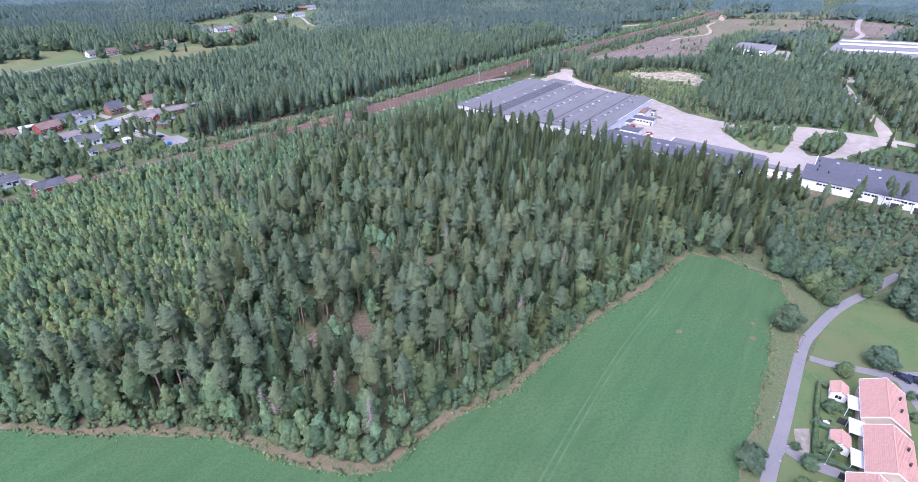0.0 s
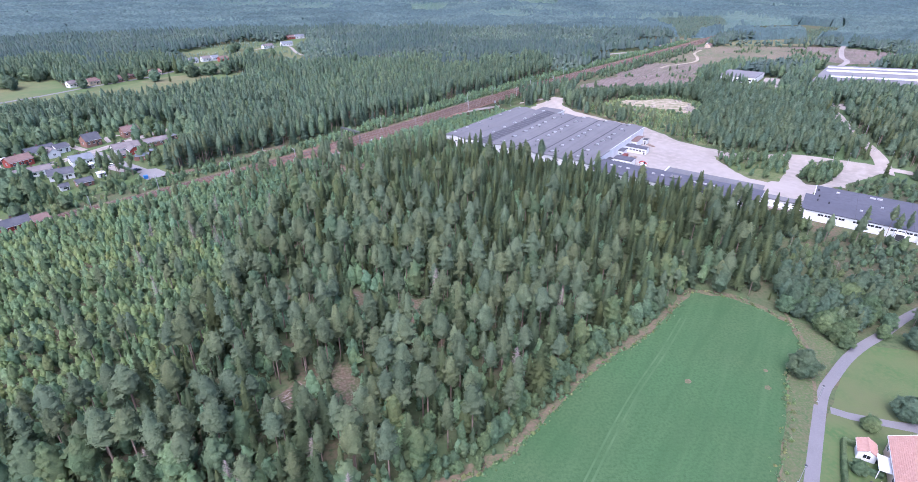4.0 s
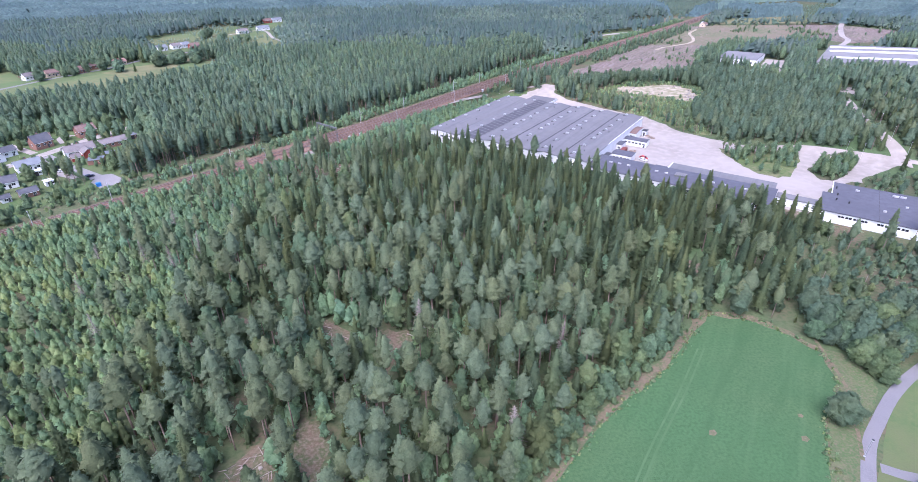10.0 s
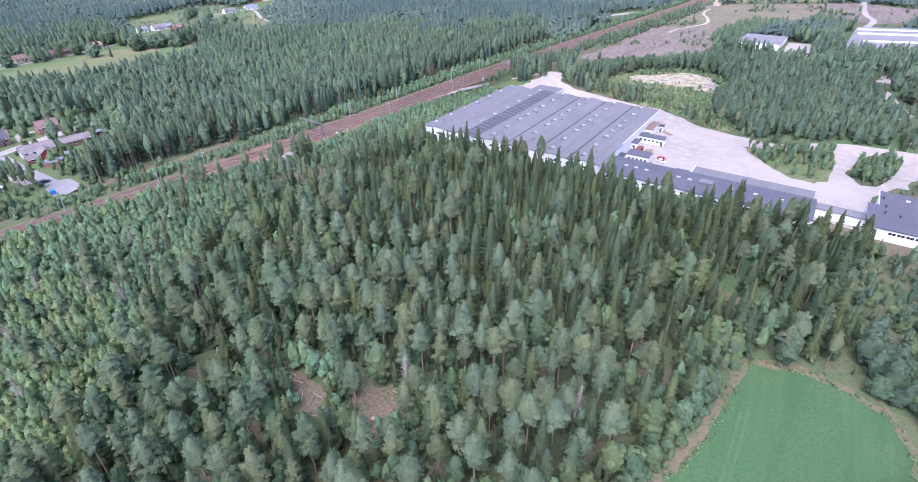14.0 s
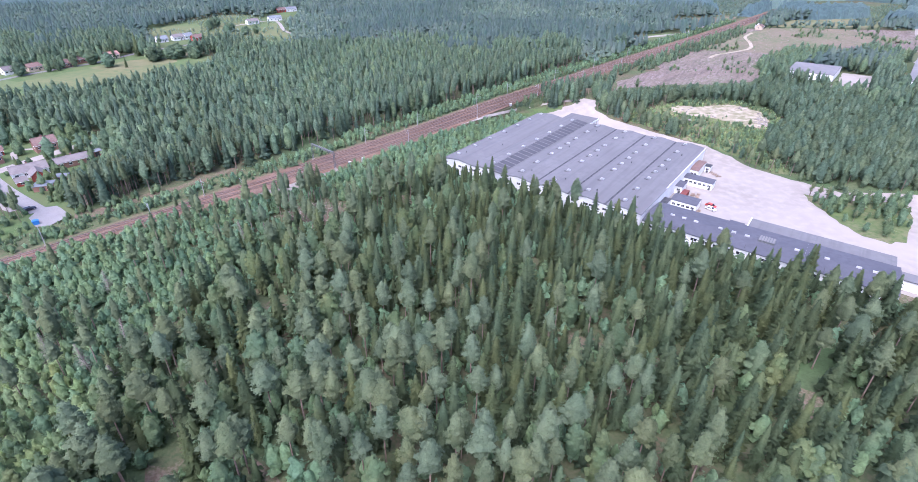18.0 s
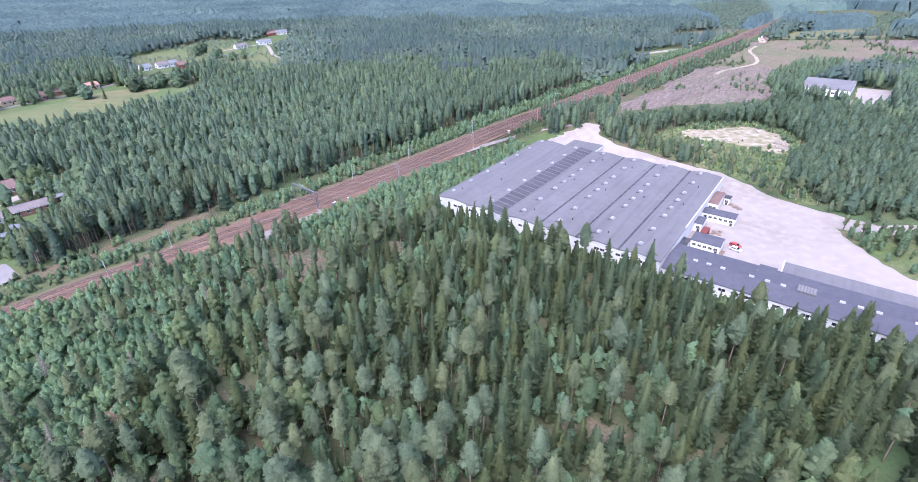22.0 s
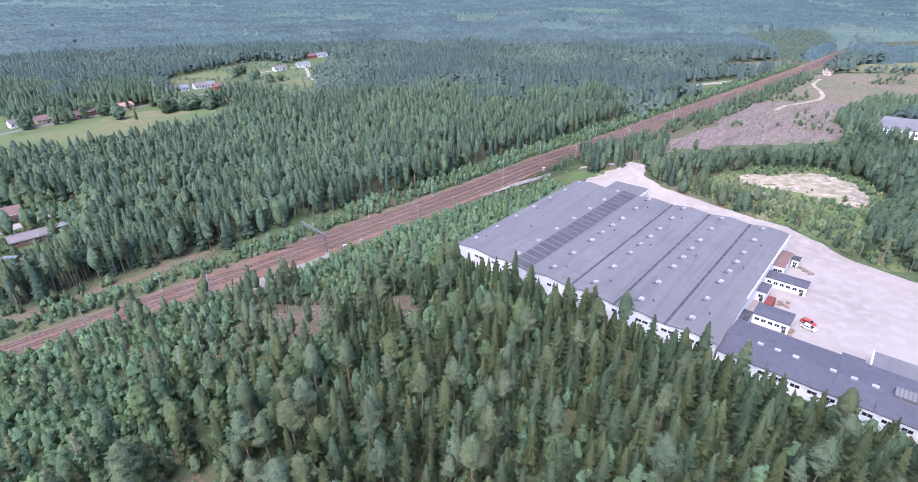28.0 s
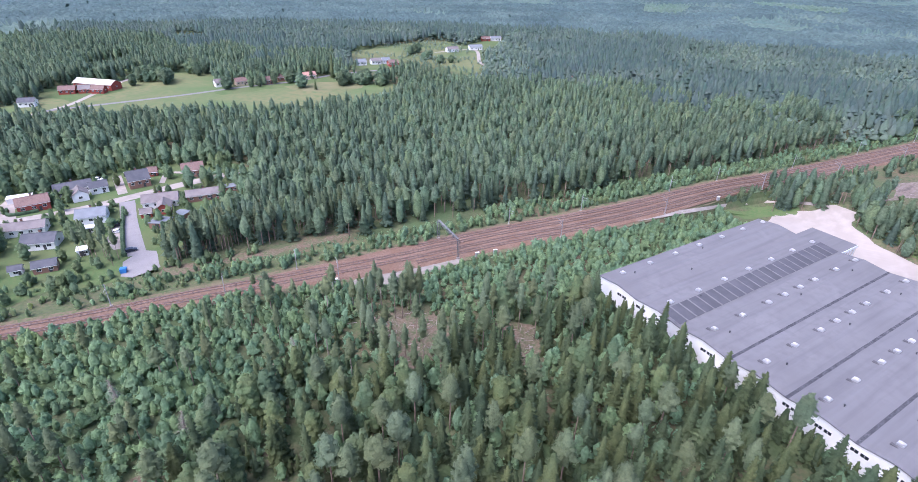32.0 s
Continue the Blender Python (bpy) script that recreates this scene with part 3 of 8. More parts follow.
# ---- ground ----


def swell(x, y):
    """Gentle far hills; the near land is level."""
    d = math.hypot(x, y)
    f = min(max((d - 1100) / 1500, 0), 1)
    f = f * f * (3 - 2 * f)
    return f * (16 + 26 * noise.noise(Vector((x / 900, y / 900, 0.3))) + 9 * noise.noise(Vector((x / 300, y / 300, 2.0))))


def ramp(q):
    q = np.clip(q, 0, 1)
    return q * q * (3 - 2 * q)


def rise(x, y):
    """How far the land climbs from the works towards the sand pit, the clear-cut and the railway behind them."""
    east = ramp((0.66 * x + 0.75 * y - 350) / 90) * ramp((x + 60) / 160)
    rail = ramp((-0.835 * (x + 6) + 0.55 * (y - 330) - 8) / 25) * ramp((0.55 * (x + 6) + 0.835 * (y - 330) + 40) / 130) * ramp((130 + x) / 60)
    return 12.5 * east + 7.5 * rail * ramp((x + 40 + 0.4 * (460 - y)) / 60) * (1 - east)


def lay(x, y):
    """A place of the level plan as it lies on the rising land: x, y, height, and how much shorter lengths are there."""
    h = rise(x, y)
    f = 1 - h / 99.5
    return 4 + (x - 4) * f, 80 + (y - 80) * f, h, f


def settle(ob):
    """Sets a level thing, or a sheet of ground with all that grows on it, upon the land."""
    at = ob.matrix_basis.translation
    if ob.type == "EMPTY" and at.length > 1 or ob.type == "MESH" and at.length > 1:
        x, y, h, f = (float(q) for q in lay(at.x, at.y))
        if h > 0.02:
            turn = ob.matrix_basis.to_3x3().to_4x4()
            ob.matrix_basis = Matrix.Translation((x, y, h + at.z * f)) @ turn @ Matrix.Scale(f, 4)
        return
    if ob.type == "MESH":
        n = len(ob.data.vertices)
        co = np.empty(n * 3, dtype=np.float32)
        ob.data.vertices.foreach_get("co", co)
        co = co.reshape(n, 3)
        x, y, h, f = lay(co[:, 0].astype(float), co[:, 1].astype(float))
        if h.max() > 0.02:
            low = 0.03 + 0.25 * np.clip(h / 0.3, 0, 1) * (1 - np.clip((h - 10.5) / 1.8, 0, 1)) if ob.name == "ground" else 0.0
            ob.data.vertices.foreach_set("co", np.stack([x, y, h + co[:, 2] * f - low], 1).astype(np.float32).ravel())
            ob.data.update()
    for c in ob.children:
        settle(c)


def build_ground():
    ticks = list(range(0, 1000, 10)) + [1000, 1200, 1400, 1600, 1800, 2000, 2200, 2400, 2600, 2800, 3000, 3250, 3500, 3800, 4100, 4500, 5000]
    axis = [-t for t in ticks[:0:-1]] + ticks
    n = len(axis)
    vs = [(x, y, swell(x, y)) for y in axis for x in axis]
    fs = [(r * n + c, r * n + c + 1, (r + 1) * n + c + 1, (r + 1) * n + c) for r in range(n - 1) for c in range(n - 1)]
    me = bpy.data.meshes.new("ground")
    me.from_pydata(vs, [], fs)
    me.materials.append(M_FLOOR)
    tagged(new("ground", me), "mossy brown and green forest ground reaching the horizon", "ground", "", "structure")


build_ground()
patch("field_margin", MARGIN, 0.03, M_DRY, "dry yellowed grass and bare earth along the field edge", "field margin", 0.9, 3.0)
patch("field", FIELD, 0.07, M_FIELD, "smooth bright green mown grass field", "field", 0.5, 3.0, 2)
patch("verge", VERGE, 0.1, M_VERGE, "rough tussocky grass verge beside the path", "verge", 0.6, 3.0, 3)
patch("green", GREEN, 0.05, M_LAWN, "patchy green lawn round the row houses", "lawn", 0.3, 4.0, 4)
patch("gravel_yard", YARD, 0.05, M_GRAVEL, "wide pale gravel factory yard", "yard", 0.7, 4.0, 5)
patch("sand_pit", SANDPIT, 0.06, M_SAND, "pale sandy gravel pit among young birches", "sand pit", 1.6, 3.0, 6)
patch("clearcut", CLEARCUT, 0.05, M_CUT, "brown clear-cut ground with logging slash", "clearcut", 4.0, 8.0, 7)
patch("clearcut_grass", [(240, 650), (300, 725), (387, 800), (478, 795), (500, 720), (430, 685), (384, 664), (324, 632)], 0.09, M_CUTGRASS, "tan and green regrowth on older cut ground", "cut ground", 5.0, 8.0, 12)
patch("hall_verge", [(186, 254), (198, 258), (208, 266), (232, 268), (254, 256), (264, 218), (246, 210)], 0.05, M_ROUGH, "rough brown and green ground behind the hall", "rough ground", 1.0, 4.0, 13)
patch("dry_meadow", [(-296, 536), (-284, 560), (-262, 582), (-246, 586), (-238, 570), (-250, 545), (-272, 532)], 0.1, M_STRAW, "yellowed dry part of the meadow", "dry meadow", 3.0, 6.0, 14)
patch("meadow", MEADOW, 0.05, M_MEADOW, "pale green meadow with yellowed patches", "meadow", 2.0, 10.0, 8)
patch("village_lawn", VILLAGE, 0.04, M_LAWN, "green garden lawns between the villas", "lawn", 1.0, 8.0, 9)
patch("pit_meadow", PITSIDE, 0.04, M_WEEDS, "weedy green ground round the sand pit", "weeds", 1.5, 5.0, 11)
patch("scrubland", SCRUB, 0.04, M_ROUGH, "olive green scrub on cut-over ground", "scrub", 2.0, 5.0, 10)
patch("weed_strip", [(-158, 276), (-150, 282), (-137, 283), (-126, 296), (-112, 313), (-98, 330), (-84, 346), (-78, 340), (-92, 322), (-110, 302), (-124, 288), (-140, 270)], 0.04, M_VERGE, "green weedy strip between forest edge and tracks", "verge", 1.0, 4.0, 61)
patch("forest_edge", BARE_EDGE, 0.045, M_BARE, "brown needle floor under the forest edge", "forest floor", 1.5, 4.0, 40)
for k, c in enumerate(CLEARINGS):
    patch("forest_clearing", c, 0.04, M_BARE, "bare reddish brown clearing in the wood", "clearing", 1.5, 3.0, 20 + k)

# ---- railway ----


def half_width(p):
    """Half the width of the ballast bed: narrow by the village, wide along the yard."""
    f = min(max((p.x + 112) / 38, 0), 1)
    return 3.4 + 4.4 * f


def build_rail():
    n = len(rail_line)
    halves = [half_width(p) for p in rail_line]

    def pickf(f):
        return halves[min(n - 1, int(round(f * (n - 1))))]
    tagged(part("railway_verge", ribbon_mesh("railway_verge", rail_line, lambda f: pickf(f) + 3.2, lambda f: -pickf(f) - 3.6, 0.06, None, M_DRY), None, None), "dry grassy gravel verge along the tracks", "verge", "", "structure")
    tagged(part("ballast_bed", ribbon_mesh("ballast_bed", rail_line, pickf, lambda f: -pickf(f), 0.08, 0.5, M_BALLAST), None, None), "rust-brown railway ballast bed with several tracks", "railway bed", "", "structure")
    near_part = [p for p in rail_line if -260 < p.x < 760]
    tracks = [("main", -1.9, near_part), ("main", 2.3, near_part), ("yard", -5.6, [p for p in near_part if -76 < p.x < 420]), ("yard", 5.9, [p for p in near_part if -72 < p.x < 200])]
    for nm, off, line in tracks:
        root = thing("railway_track", Matrix.Identity(4), "rusty railway track on brown sleepers", "railway track", "tracks of the railway")
        ns = offsets(line)
        # sleepers
        vs, fs = [], []
        for a, b, na in zip(line[:-1], line[1:], ns[:-1]):
            m = max(1, int((b - a).length / 1.5))
            d = (b - a).normalized()
            for k in range(m):
                c = a + (b - a) * (k / m) + na * off
                o = len(vs)
                for z in (0.5, 0.58):
                    for sx, sy in ((-1, -1), (1, -1), (1, 1), (-1, 1)):
                        q = c + d * 0.3 * sx + na * 1.25 * sy
                        vs.append((q.x, q.y, z))
                fs += [(o + 4, o + 5, o + 6, o + 7), (o, o + 1, o + 5, o + 4), (o + 1, o + 2, o + 6, o + 5), (o + 2, o + 3, o + 7, o + 6), (o + 3, o, o + 4, o + 7)]
        me = bpy.data.meshes.new("sleeper_bed")
        me.from_pydata(vs, [], fs)
        me.materials.append(M_SLEEPER)
        tagged(part("sleeper_bed", me, None, root), kind="stuff")
        for side in (-0.75, 0.75):
            vs, fs = [], []
            for p, nn in zip(line, ns):
                for o2, z in ((-0.09, 0.58), (-0.09, 0.74), (0.09, 0.74), (0.09, 0.58)):
                    q = p + nn * (off + side + o2)
                    vs.append((q.x, q.y, z))
            for i in range(len(line) - 1):
                for j in range(3):
                    a = i * 4 + j
                    fs.append((a, a + 1, a + 5, a + 4))
            me = bpy.data.meshes.new("rail")
            me.from_pydata(vs, [], fs)
            me.materials.append(M_RAIL)
            part("rail", me, None, root, "rusty steel rail")


def along(line, x):
    """The place, direction and left normal of a line where it passes a given x."""
    for a, b in zip(line[:-1], line[1:]):
        if a.x <= x <= b.x:
            d = (b - a).normalized()
            return a + (b - a) * ((x - a.x) / (b.x - a.x)), d, Vector((-d.y, d.x, 0))


def catenary_mast(p, d, n, side, off):
    c = p + n * side * off
    m = Matrix(((-n.x * side, d.x, 0, c.x), (-n.y * side, d.y, 0, c.y), (0, 0, 1, 0.08), (0, 0, 0, 1)))
    if m.to_3x3().determinant() < 0:
        m = m @ Matrix.Diagonal((1, -1, 1, 1))
    root = thing("catenary_mast", m, "grey steel catenary mast beside the railway", "mast", "masts along the railway")
    part("footing", boxes((-0.4, 0.4, -0.4, 0.4, 0, 0.5)), M_GRAVEL, root)
    part("post", tube(bmesh.new(), (0, 0, 0.4), (0, 0, 8.3), 0.17, 0.12, 6), M_METAL, root)
    part("bracket", tube(bmesh.new(), (0, 0, 6.9), (3.4, 0, 7.5), 0.06, 0.05, 5), M_METAL, root)
    part("strut", tube(bmesh.new(), (0, 0, 5.6), (2.6, 0, 6.3), 0.05, 0.04, 5), M_METAL, root)
    part("insulator", tube(bmesh.new(), (0.25, 0, 6.0), (0.55, 0, 6.1), 0.1, 0.1, 6), M_DARKMETAL, root)


def build_masts():
    for x, side in ((-196, 1), (-163, -1), (-141, 1), (-118, -1), (-101, 1), (-92, -1), (-40, 1), (-30, -1), (-14, 1), (8, -1), (22, 1), (44, 1), (52, -1), (84, 1), (92, -1), (124, 1), (134, -1), (165, 1), (210, 1), (260, 1), (310, 1)):
        p, d, n = along(rail_line, x)
        catenary_mast(p, d, n, side, half_width(p) + 0.9)
    # portal over the tracks
    p, d, n = along(rail_line, -62)
    w = half_width(p) + 1.0
    m = Matrix(((n.x, -d.x, 0, p.x), (n.y, -d.y, 0, p.y), (0, 0, 1, 0.08), (0, 0, 0, 1)))
    root = thing("signal_gantry", m, "grey lattice steel gantry spanning the tracks", "gantry")
    for s in (-1, 1):
        part("footing", boxes((s * w - 0.5, s * w + 0.5, -0.6, 0.6, 0, 0.5)), M_GRAVEL, root)
        leg = tube(bmesh.new(), (s * w, -0.35, 0.4), (s * w, -0.35, 8.0), 0.13, 0.13, 5)
        tube(leg, (s * w, 0.35, 0.4), (s * w, 0.35, 8.0), 0.13, 0.13, 5)
        for k in range(7):
            tube(leg, (s * w, -0.35 if k % 2 else 0.35, 0.8 + k), (s * w, 0.35 if k % 2 else -0.35, 1.8 + k), 0.05, 0.05, 4)
        part("leg", leg, M_STEEL, root)
    beam = bmesh.new()
    for y, z in ((-0.35, 7.6), (0.35, 7.6), (-0.35, 8.4), (0.35, 8.4)):
        tube(beam, (-w, y, z), (w, y, z), 0.08, 0.08, 5)
    steps = 14
    for k in range(steps):
        xa, xb = -w + 2 * w * k / steps, -w + 2 * w * (k + 1) / steps
        for y in (-0.35, 0.35):
            tube(beam, (xa, y, 7.6 if k % 2 else 8.4), (xb, y, 8.4 if k % 2 else 7.6), 0.06, 0.06, 4)
        tube(beam, (xa, -0.35, 8.4), (xb, 0.35, 8.4), 0.05, 0.05, 4)
    part("lattice_beam", beam, M_STEEL, root)
    part("walkway", boxes((-w, w, -0.4, 0.4, 8.5, 8.56)), M_STEEL, root)
    for x in (-3.5, 2.5):
        part("signal_head", boxes((x - 0.3, x + 0.3, -0.75, -0.5, 6.3, 7.6)), M_DARKMETAL, root)
    # wires, sagging from mast to mast
    for off, z in ((-1.9, 5.9), (-1.9, 7.2), (2.3, 5.9), (2.3, 7.2)):
        line = [p for p in rail_line if -230 < p.x < 330]
        ns = offsets(line)
        bm = bmesh.new()
        pts = [q + nn * off + Vector((0, 0, z - (0.35 * math.sin(i * 0.6) ** 2 if z > 7 else 0))) for i, (q, nn) in enumerate(zip(line, ns))]
        rows = [[bm.verts.new(q + Vector((0.014 * dx, 0.0, 0.014 * dz))) for dx, dz in ((-1, -1), (1, -1), (0, 1.4))] for q in pts]
        for ra, rb in zip(rows[:-1], rows[1:]):
            for j in range(3):
                bm.faces.new((ra[j], ra[(j + 1) % 3], rb[(j + 1) % 3], rb[j]))
        tagged(part("overhead_wire", bm, M_DARKMETAL), "thin dark overhead wire above the tracks", "overhead wire", "wires above the tracks")
    for x, side, off in ((-57, -1, 10.2), (-93, -1, 8.0), (-52, -1, 11.0), (30, -1, 9.6)):
        p, d, n = along(rail_line, x)
        c = p + n * side * off
        root = thing("relay_cabinet", pose(c.x, c.y, 0.06, 0, 0, 47), "pale grey railway relay cabinet on concrete base", "cabinet", "cabinets along the railway")
        part("base", boxes((-0.8, 0.8, -0.5, 0.5, 0, 0.2)), M_GRAVEL, root)
        part("body", boxes((-0.7, 0.7, -0.4, 0.4, 0.2, 1.8)), M_METAL, root)
        part("lid", boxes((-0.76, 0.76, -0.46, 0.46, 1.8, 1.9)), M_WHITE, root)


build_rail()
build_masts()
patch("loading_ground", [(-84, 302), (-80, 309), (-73, 317), (-64, 330), (-56, 336), (-52, 332), (-60, 322), (-66, 312), (-72, 307), (-78, 303)], 0.1, M_DUSTY, "bare pale gravel ground beside the tracks", "gravel ground", 0.8, 3.0, 41)
patch("rail_grass", [(38, 428), (57, 443), (73, 451), (71, 439), (60, 430), (48, 420)], 0.07, M_LAWN, "bright green grass strip behind the warehouse", "grass strip", 0.6, 3.0, 42)
tagged(part("service_road", ribbon_mesh("service_road", smooth_line([(-60, 333), (-40, 362), (-21, 384), (0, 404), (20, 422), (44, 439), (65, 454), (82, 461), (94, 460)]), 2.3, -2.3, 0.12, None, M_GRAVEL)), "pale gravel service road along the railway", "road", "", "structure")
ROADS = []
patch("bare_slope", [(146, 239), (150, 236), (163, 227), (160, 218), (152, 218), (138, 212), (134, 216), (146, 228)], 0.055, M_BARE, "bare brown slope before the link building", "bare ground", 1.0, 3.0, 59)


def road(name, pts, width, mat, label, z=0.13, category="road"):
    ROADS.append((pts, width / 2))
    tagged(part(name, ribbon_mesh(name, smooth_line(pts, 3.0), width / 2, -width / 2, z, None, mat)), label, category, "", "structure")


road("cycle_path", [(30, 14), (48, 44), (66, 72), (76.5, 86), (88, 102), (98, 115.5), (105, 122), (114, 129.5), (123, 135.5), (133, 141), (146, 149), (160, 156)], 2.9, M_ASPHALT, "pale grey asphalt path curving past the field", category="path")
road("garden_path", [(96.5, 110), (100, 108), (106, 106), (112, 104)], 2.6, M_ASPHALT, "short asphalt spur to the row houses", 0.15, "path")
road("garden_path", [(74, 81), (77, 76.5), (84, 73), (92, 66), (100, 58)], 3.0, M_ASPHALT, "short asphalt spur to the row houses", 0.15, "path")
road("dirt_trail", [(109, 152), (108, 146), (107, 140.5), (105.5, 134), (102, 127), (98, 119), (94, 112)], 0.9, M_DRY, "narrow trodden dirt trail beside the field", 0.14, "path")
road("village_street", [(-262, 250), (-236, 282), (-221, 304), (-213, 322), (-205, 342), (-198, 356), (-190, 372)], 6.5, M_GRAVEL, "pale village street between the villas")
road("cul_de_sac", [(-210, 319), (-190, 304), (-165, 287)], 6.2, M_PALEASPHALT, "grey asphalt cul-de-sac in the village", 0.16)
patch("turning_place", [(-166, 290), (-161, 292), (-150, 284), (-153, 275), (-157, 274), (-165, 281)], 0.2, M_PALEASPHALT, "grey asphalt turning place at the street end", "turning place", 0.2, 3.0, 43)
patch("parking_pad", [(-195, 301), (-190, 302.5), (-173, 289.5), (-176, 286), (-186, 290)], 0.12, M_GRAVEL, "pale gravel parking pads beside the cul-de-sac", "parking", 0.4, 3.0, 49)
road("driveway", [(-219, 324), (-230, 331), (-241, 338)], 4.0, M_GRAVEL, "pale gravel driveway up to a villa", 0.16)
road("driveway", [(-206, 350), (-212, 356), (-222, 352), (-214, 341)], 2.5, M_GRAVEL, "pale gravel driveway up to a villa", 0.17)
road("driveway", [(-236, 284), (-248, 291), (-256, 300)], 7.0, M_GRAVEL, "wide paved driveway up to a villa", 0.17)
road("side_street", [(-222, 228), (-205, 227), (-193, 222), (-186, 219)], 4.5, M_GRAVEL, "pale side street by the red houses", 0.16)
road("side_street", [(-236, 244), (-215, 231), (-198, 222)], 4.5, M_ASPHALT, "pale side street by the red houses", 0.15)
road("farm_road", [(-388, 380), (-390, 414), (-406, 448), (-427, 490), (-430, 512)], 4.0, M_GRAVEL, "pale gravel farm road over the meadow")
road("farm_road", [(-390, 400), (-348, 472), (-327, 517), (-302, 558), (-288, 600), (-262, 640)], 4.5, M_ASPHALT, "pale grey country road along the meadow", 0.15)
road("wood_road", [(-262, 760), (-228, 800), (-190, 722), (-156, 697), (-140, 690)], 4.0, M_GRAVEL, "pale gravel road in the far wood")
road("wood_road", [(182, 700), (191, 711), (246, 742), (262, 744)], 4.0, M_GRAVEL, "pale gravel road in the far wood")
road("clearcut_track", [(236, 612), (250, 628), (292, 657), (310, 690), (322, 728), (345, 760)], 3.5, M_SAND, "rutted sandy track over the clear-cut")
road("factory_road", [(178, 311.5), (206, 311), (226, 301), (246, 287), (266, 268)], 6.5, M_GRAVEL, "pale gravel road past the factory hall")
road("factory_road", [(238, 280), (255, 305), (266, 330), (276, 358), (292, 392), (310, 424), (345, 412)], 8.0, M_GRAVEL, "wide pale road up to the far factory", 0.16)
road("factory_road", [(212, 288), (206, 272), (200, 262)], 5.0, M_GRAVEL, "pale gravel drive to the factory hall", 0.17)
patch("far_yard", [(300, 430), (308, 444), (340, 436), (380, 410), (362, 396), (330, 404)], 0.08, M_GRAVEL, "pale gravel yard before the far factory", "yard", 0.8, 5.0, 44)
road("forest_road", [(166, 684), (186, 697), (214, 722), (246, 736), (270, 762), (293, 787), (328, 843)], 4.5, M_GRAVEL, "pale gravel forest road beyond the tracks", 0.12)
road("far_road", [(420, 600), (478, 658), (500, 700), (557, 784), (620, 860)], 6.0, M_GRAVEL, "pale gravel road over the clear-cut hill")
patch("yard_island", ISLAND, 0.1, M_WEEDS, "grassy island with young trees in the yard", "grass island", 0.8, 3.0, 46)
patch("yard_island", ISLET, 0.1, M_ROUGH, "grassy island with young trees in the yard", "grass island", 0.8, 3.0, 47)
patch("parking", [(106, 107), (116, 105), (124, 105), (121, 96), (115, 84), (108, 72), (104, 74), (112, 90), (114, 101)], 0.12, M_ASPHALT, "grey asphalt parking behind the row houses", "parking", 0.2, 4.0, 47)
patch("gravel_pad", [(79, 86), (82.5, 86), (78.5, 78.5), (76, 79)], 0.14, M_DUSTY, "small brown gravel pad beside the path", "gravel pad", 0.2, 2.0, 48)
patch("young_plantation", FAR_OPEN[5], 0.5, M_MEADOW, "pale green young plantation on a far hill", "plantation", 8.0, 20.0, 52)
patch("dry_pasture", FAR_OPEN[13], 0.06, M_STRAW, "dry yellow-green pasture behind the clear-cut", "pasture", 4.0, 12.0, 55)
patch("bright_pasture", FAR_OPEN[14], 0.06, M_MEADOW, "bright green pasture among far tree rows", "pasture", 5.0, 14.0, 56)
patch("felled_strip", FAR_OPEN[15], 0.06, M_CUTGRASS, "tan felled strip before a dark spruce stand", "cut ground", 3.0, 10.0, 57)
patch("left_pasture", FAR_OPEN[16], 0.06, M_MEADOW, "pale pasture at the edge of far woods", "pasture", 4.0, 12.0, 58)
patch("far_pasture", FAR_OPEN[0], 0.06, M_MEADOW, "pale green pasture among far woods", "pasture", 3.0, 10.0, 54)
for k in (6, 7, 8, 9, 10, 11, 12):
    patch("farm_lawn", FAR_OPEN[k], 0.07, M_LAWN, "pale green pasture and lawns among far woods", "lawn", 2.0, 8.0, 60 + k)
# wheel tracks in the field
for o in (0.0, 1.8):
    road("wheel_track", [(10 + o, 60), (28 + o, 88), (46 + o, 114), (62 + o, 134), (74 + o, 150)], 0.5, M_TRACKGRASS, "faint pale wheel track across the field", 0.09, "wheel track")
for x, y, r in ((85, 118.3, 1.0), (64.6, 121, 1.1), (88, 125, 0.7)):
    patch("bare_spot", [(x - r, y - r * 0.5), (x, y - r), (x + r, y - r * 0.3), (x + r * 0.6, y + r * 0.7), (x - r * 0.5, y + r * 0.7)], 0.1, M_DRY, "small bare sandy spot in the field", "bare spot", 0.1, 1.0, int(x))

# ---- warehouse and factory buildings ----
WH = Matrix.Translation((-2.7, 332.5, 0)) @ pose(0, 0, 0, 0, 0, -36.3)   # x along the front, y into the depth


def wh_at(x, y, z=0.0, turn=0.0):
    return WH @ pose(x, y, z, 0, 0, turn)


def shared(name, bm, mat):
    me = mesh_of(name, bm)
    me.materials.append(mat)
    return me


WINDOW_FRAME = shared("window_frame", boxes((-0.9, 0.9, -0.06, 0.02, -0.5, -0.42), (-0.9, 0.9, -0.06, 0.02, 0.42, 0.5), (-0.9, -0.82, -0.06, 0.02, -0.42, 0.42), (0.82, 0.9, -0.06, 0.02, -0.42, 0.42), (-0.04, 0.04, -0.06, 0.02, -0.42, 0.42)), M_WHITE)
WINDOW_PANE = shared("pane", boxes((-0.82, 0.82, -0.03, 0.01, -0.42, 0.42)), M_GLASS)


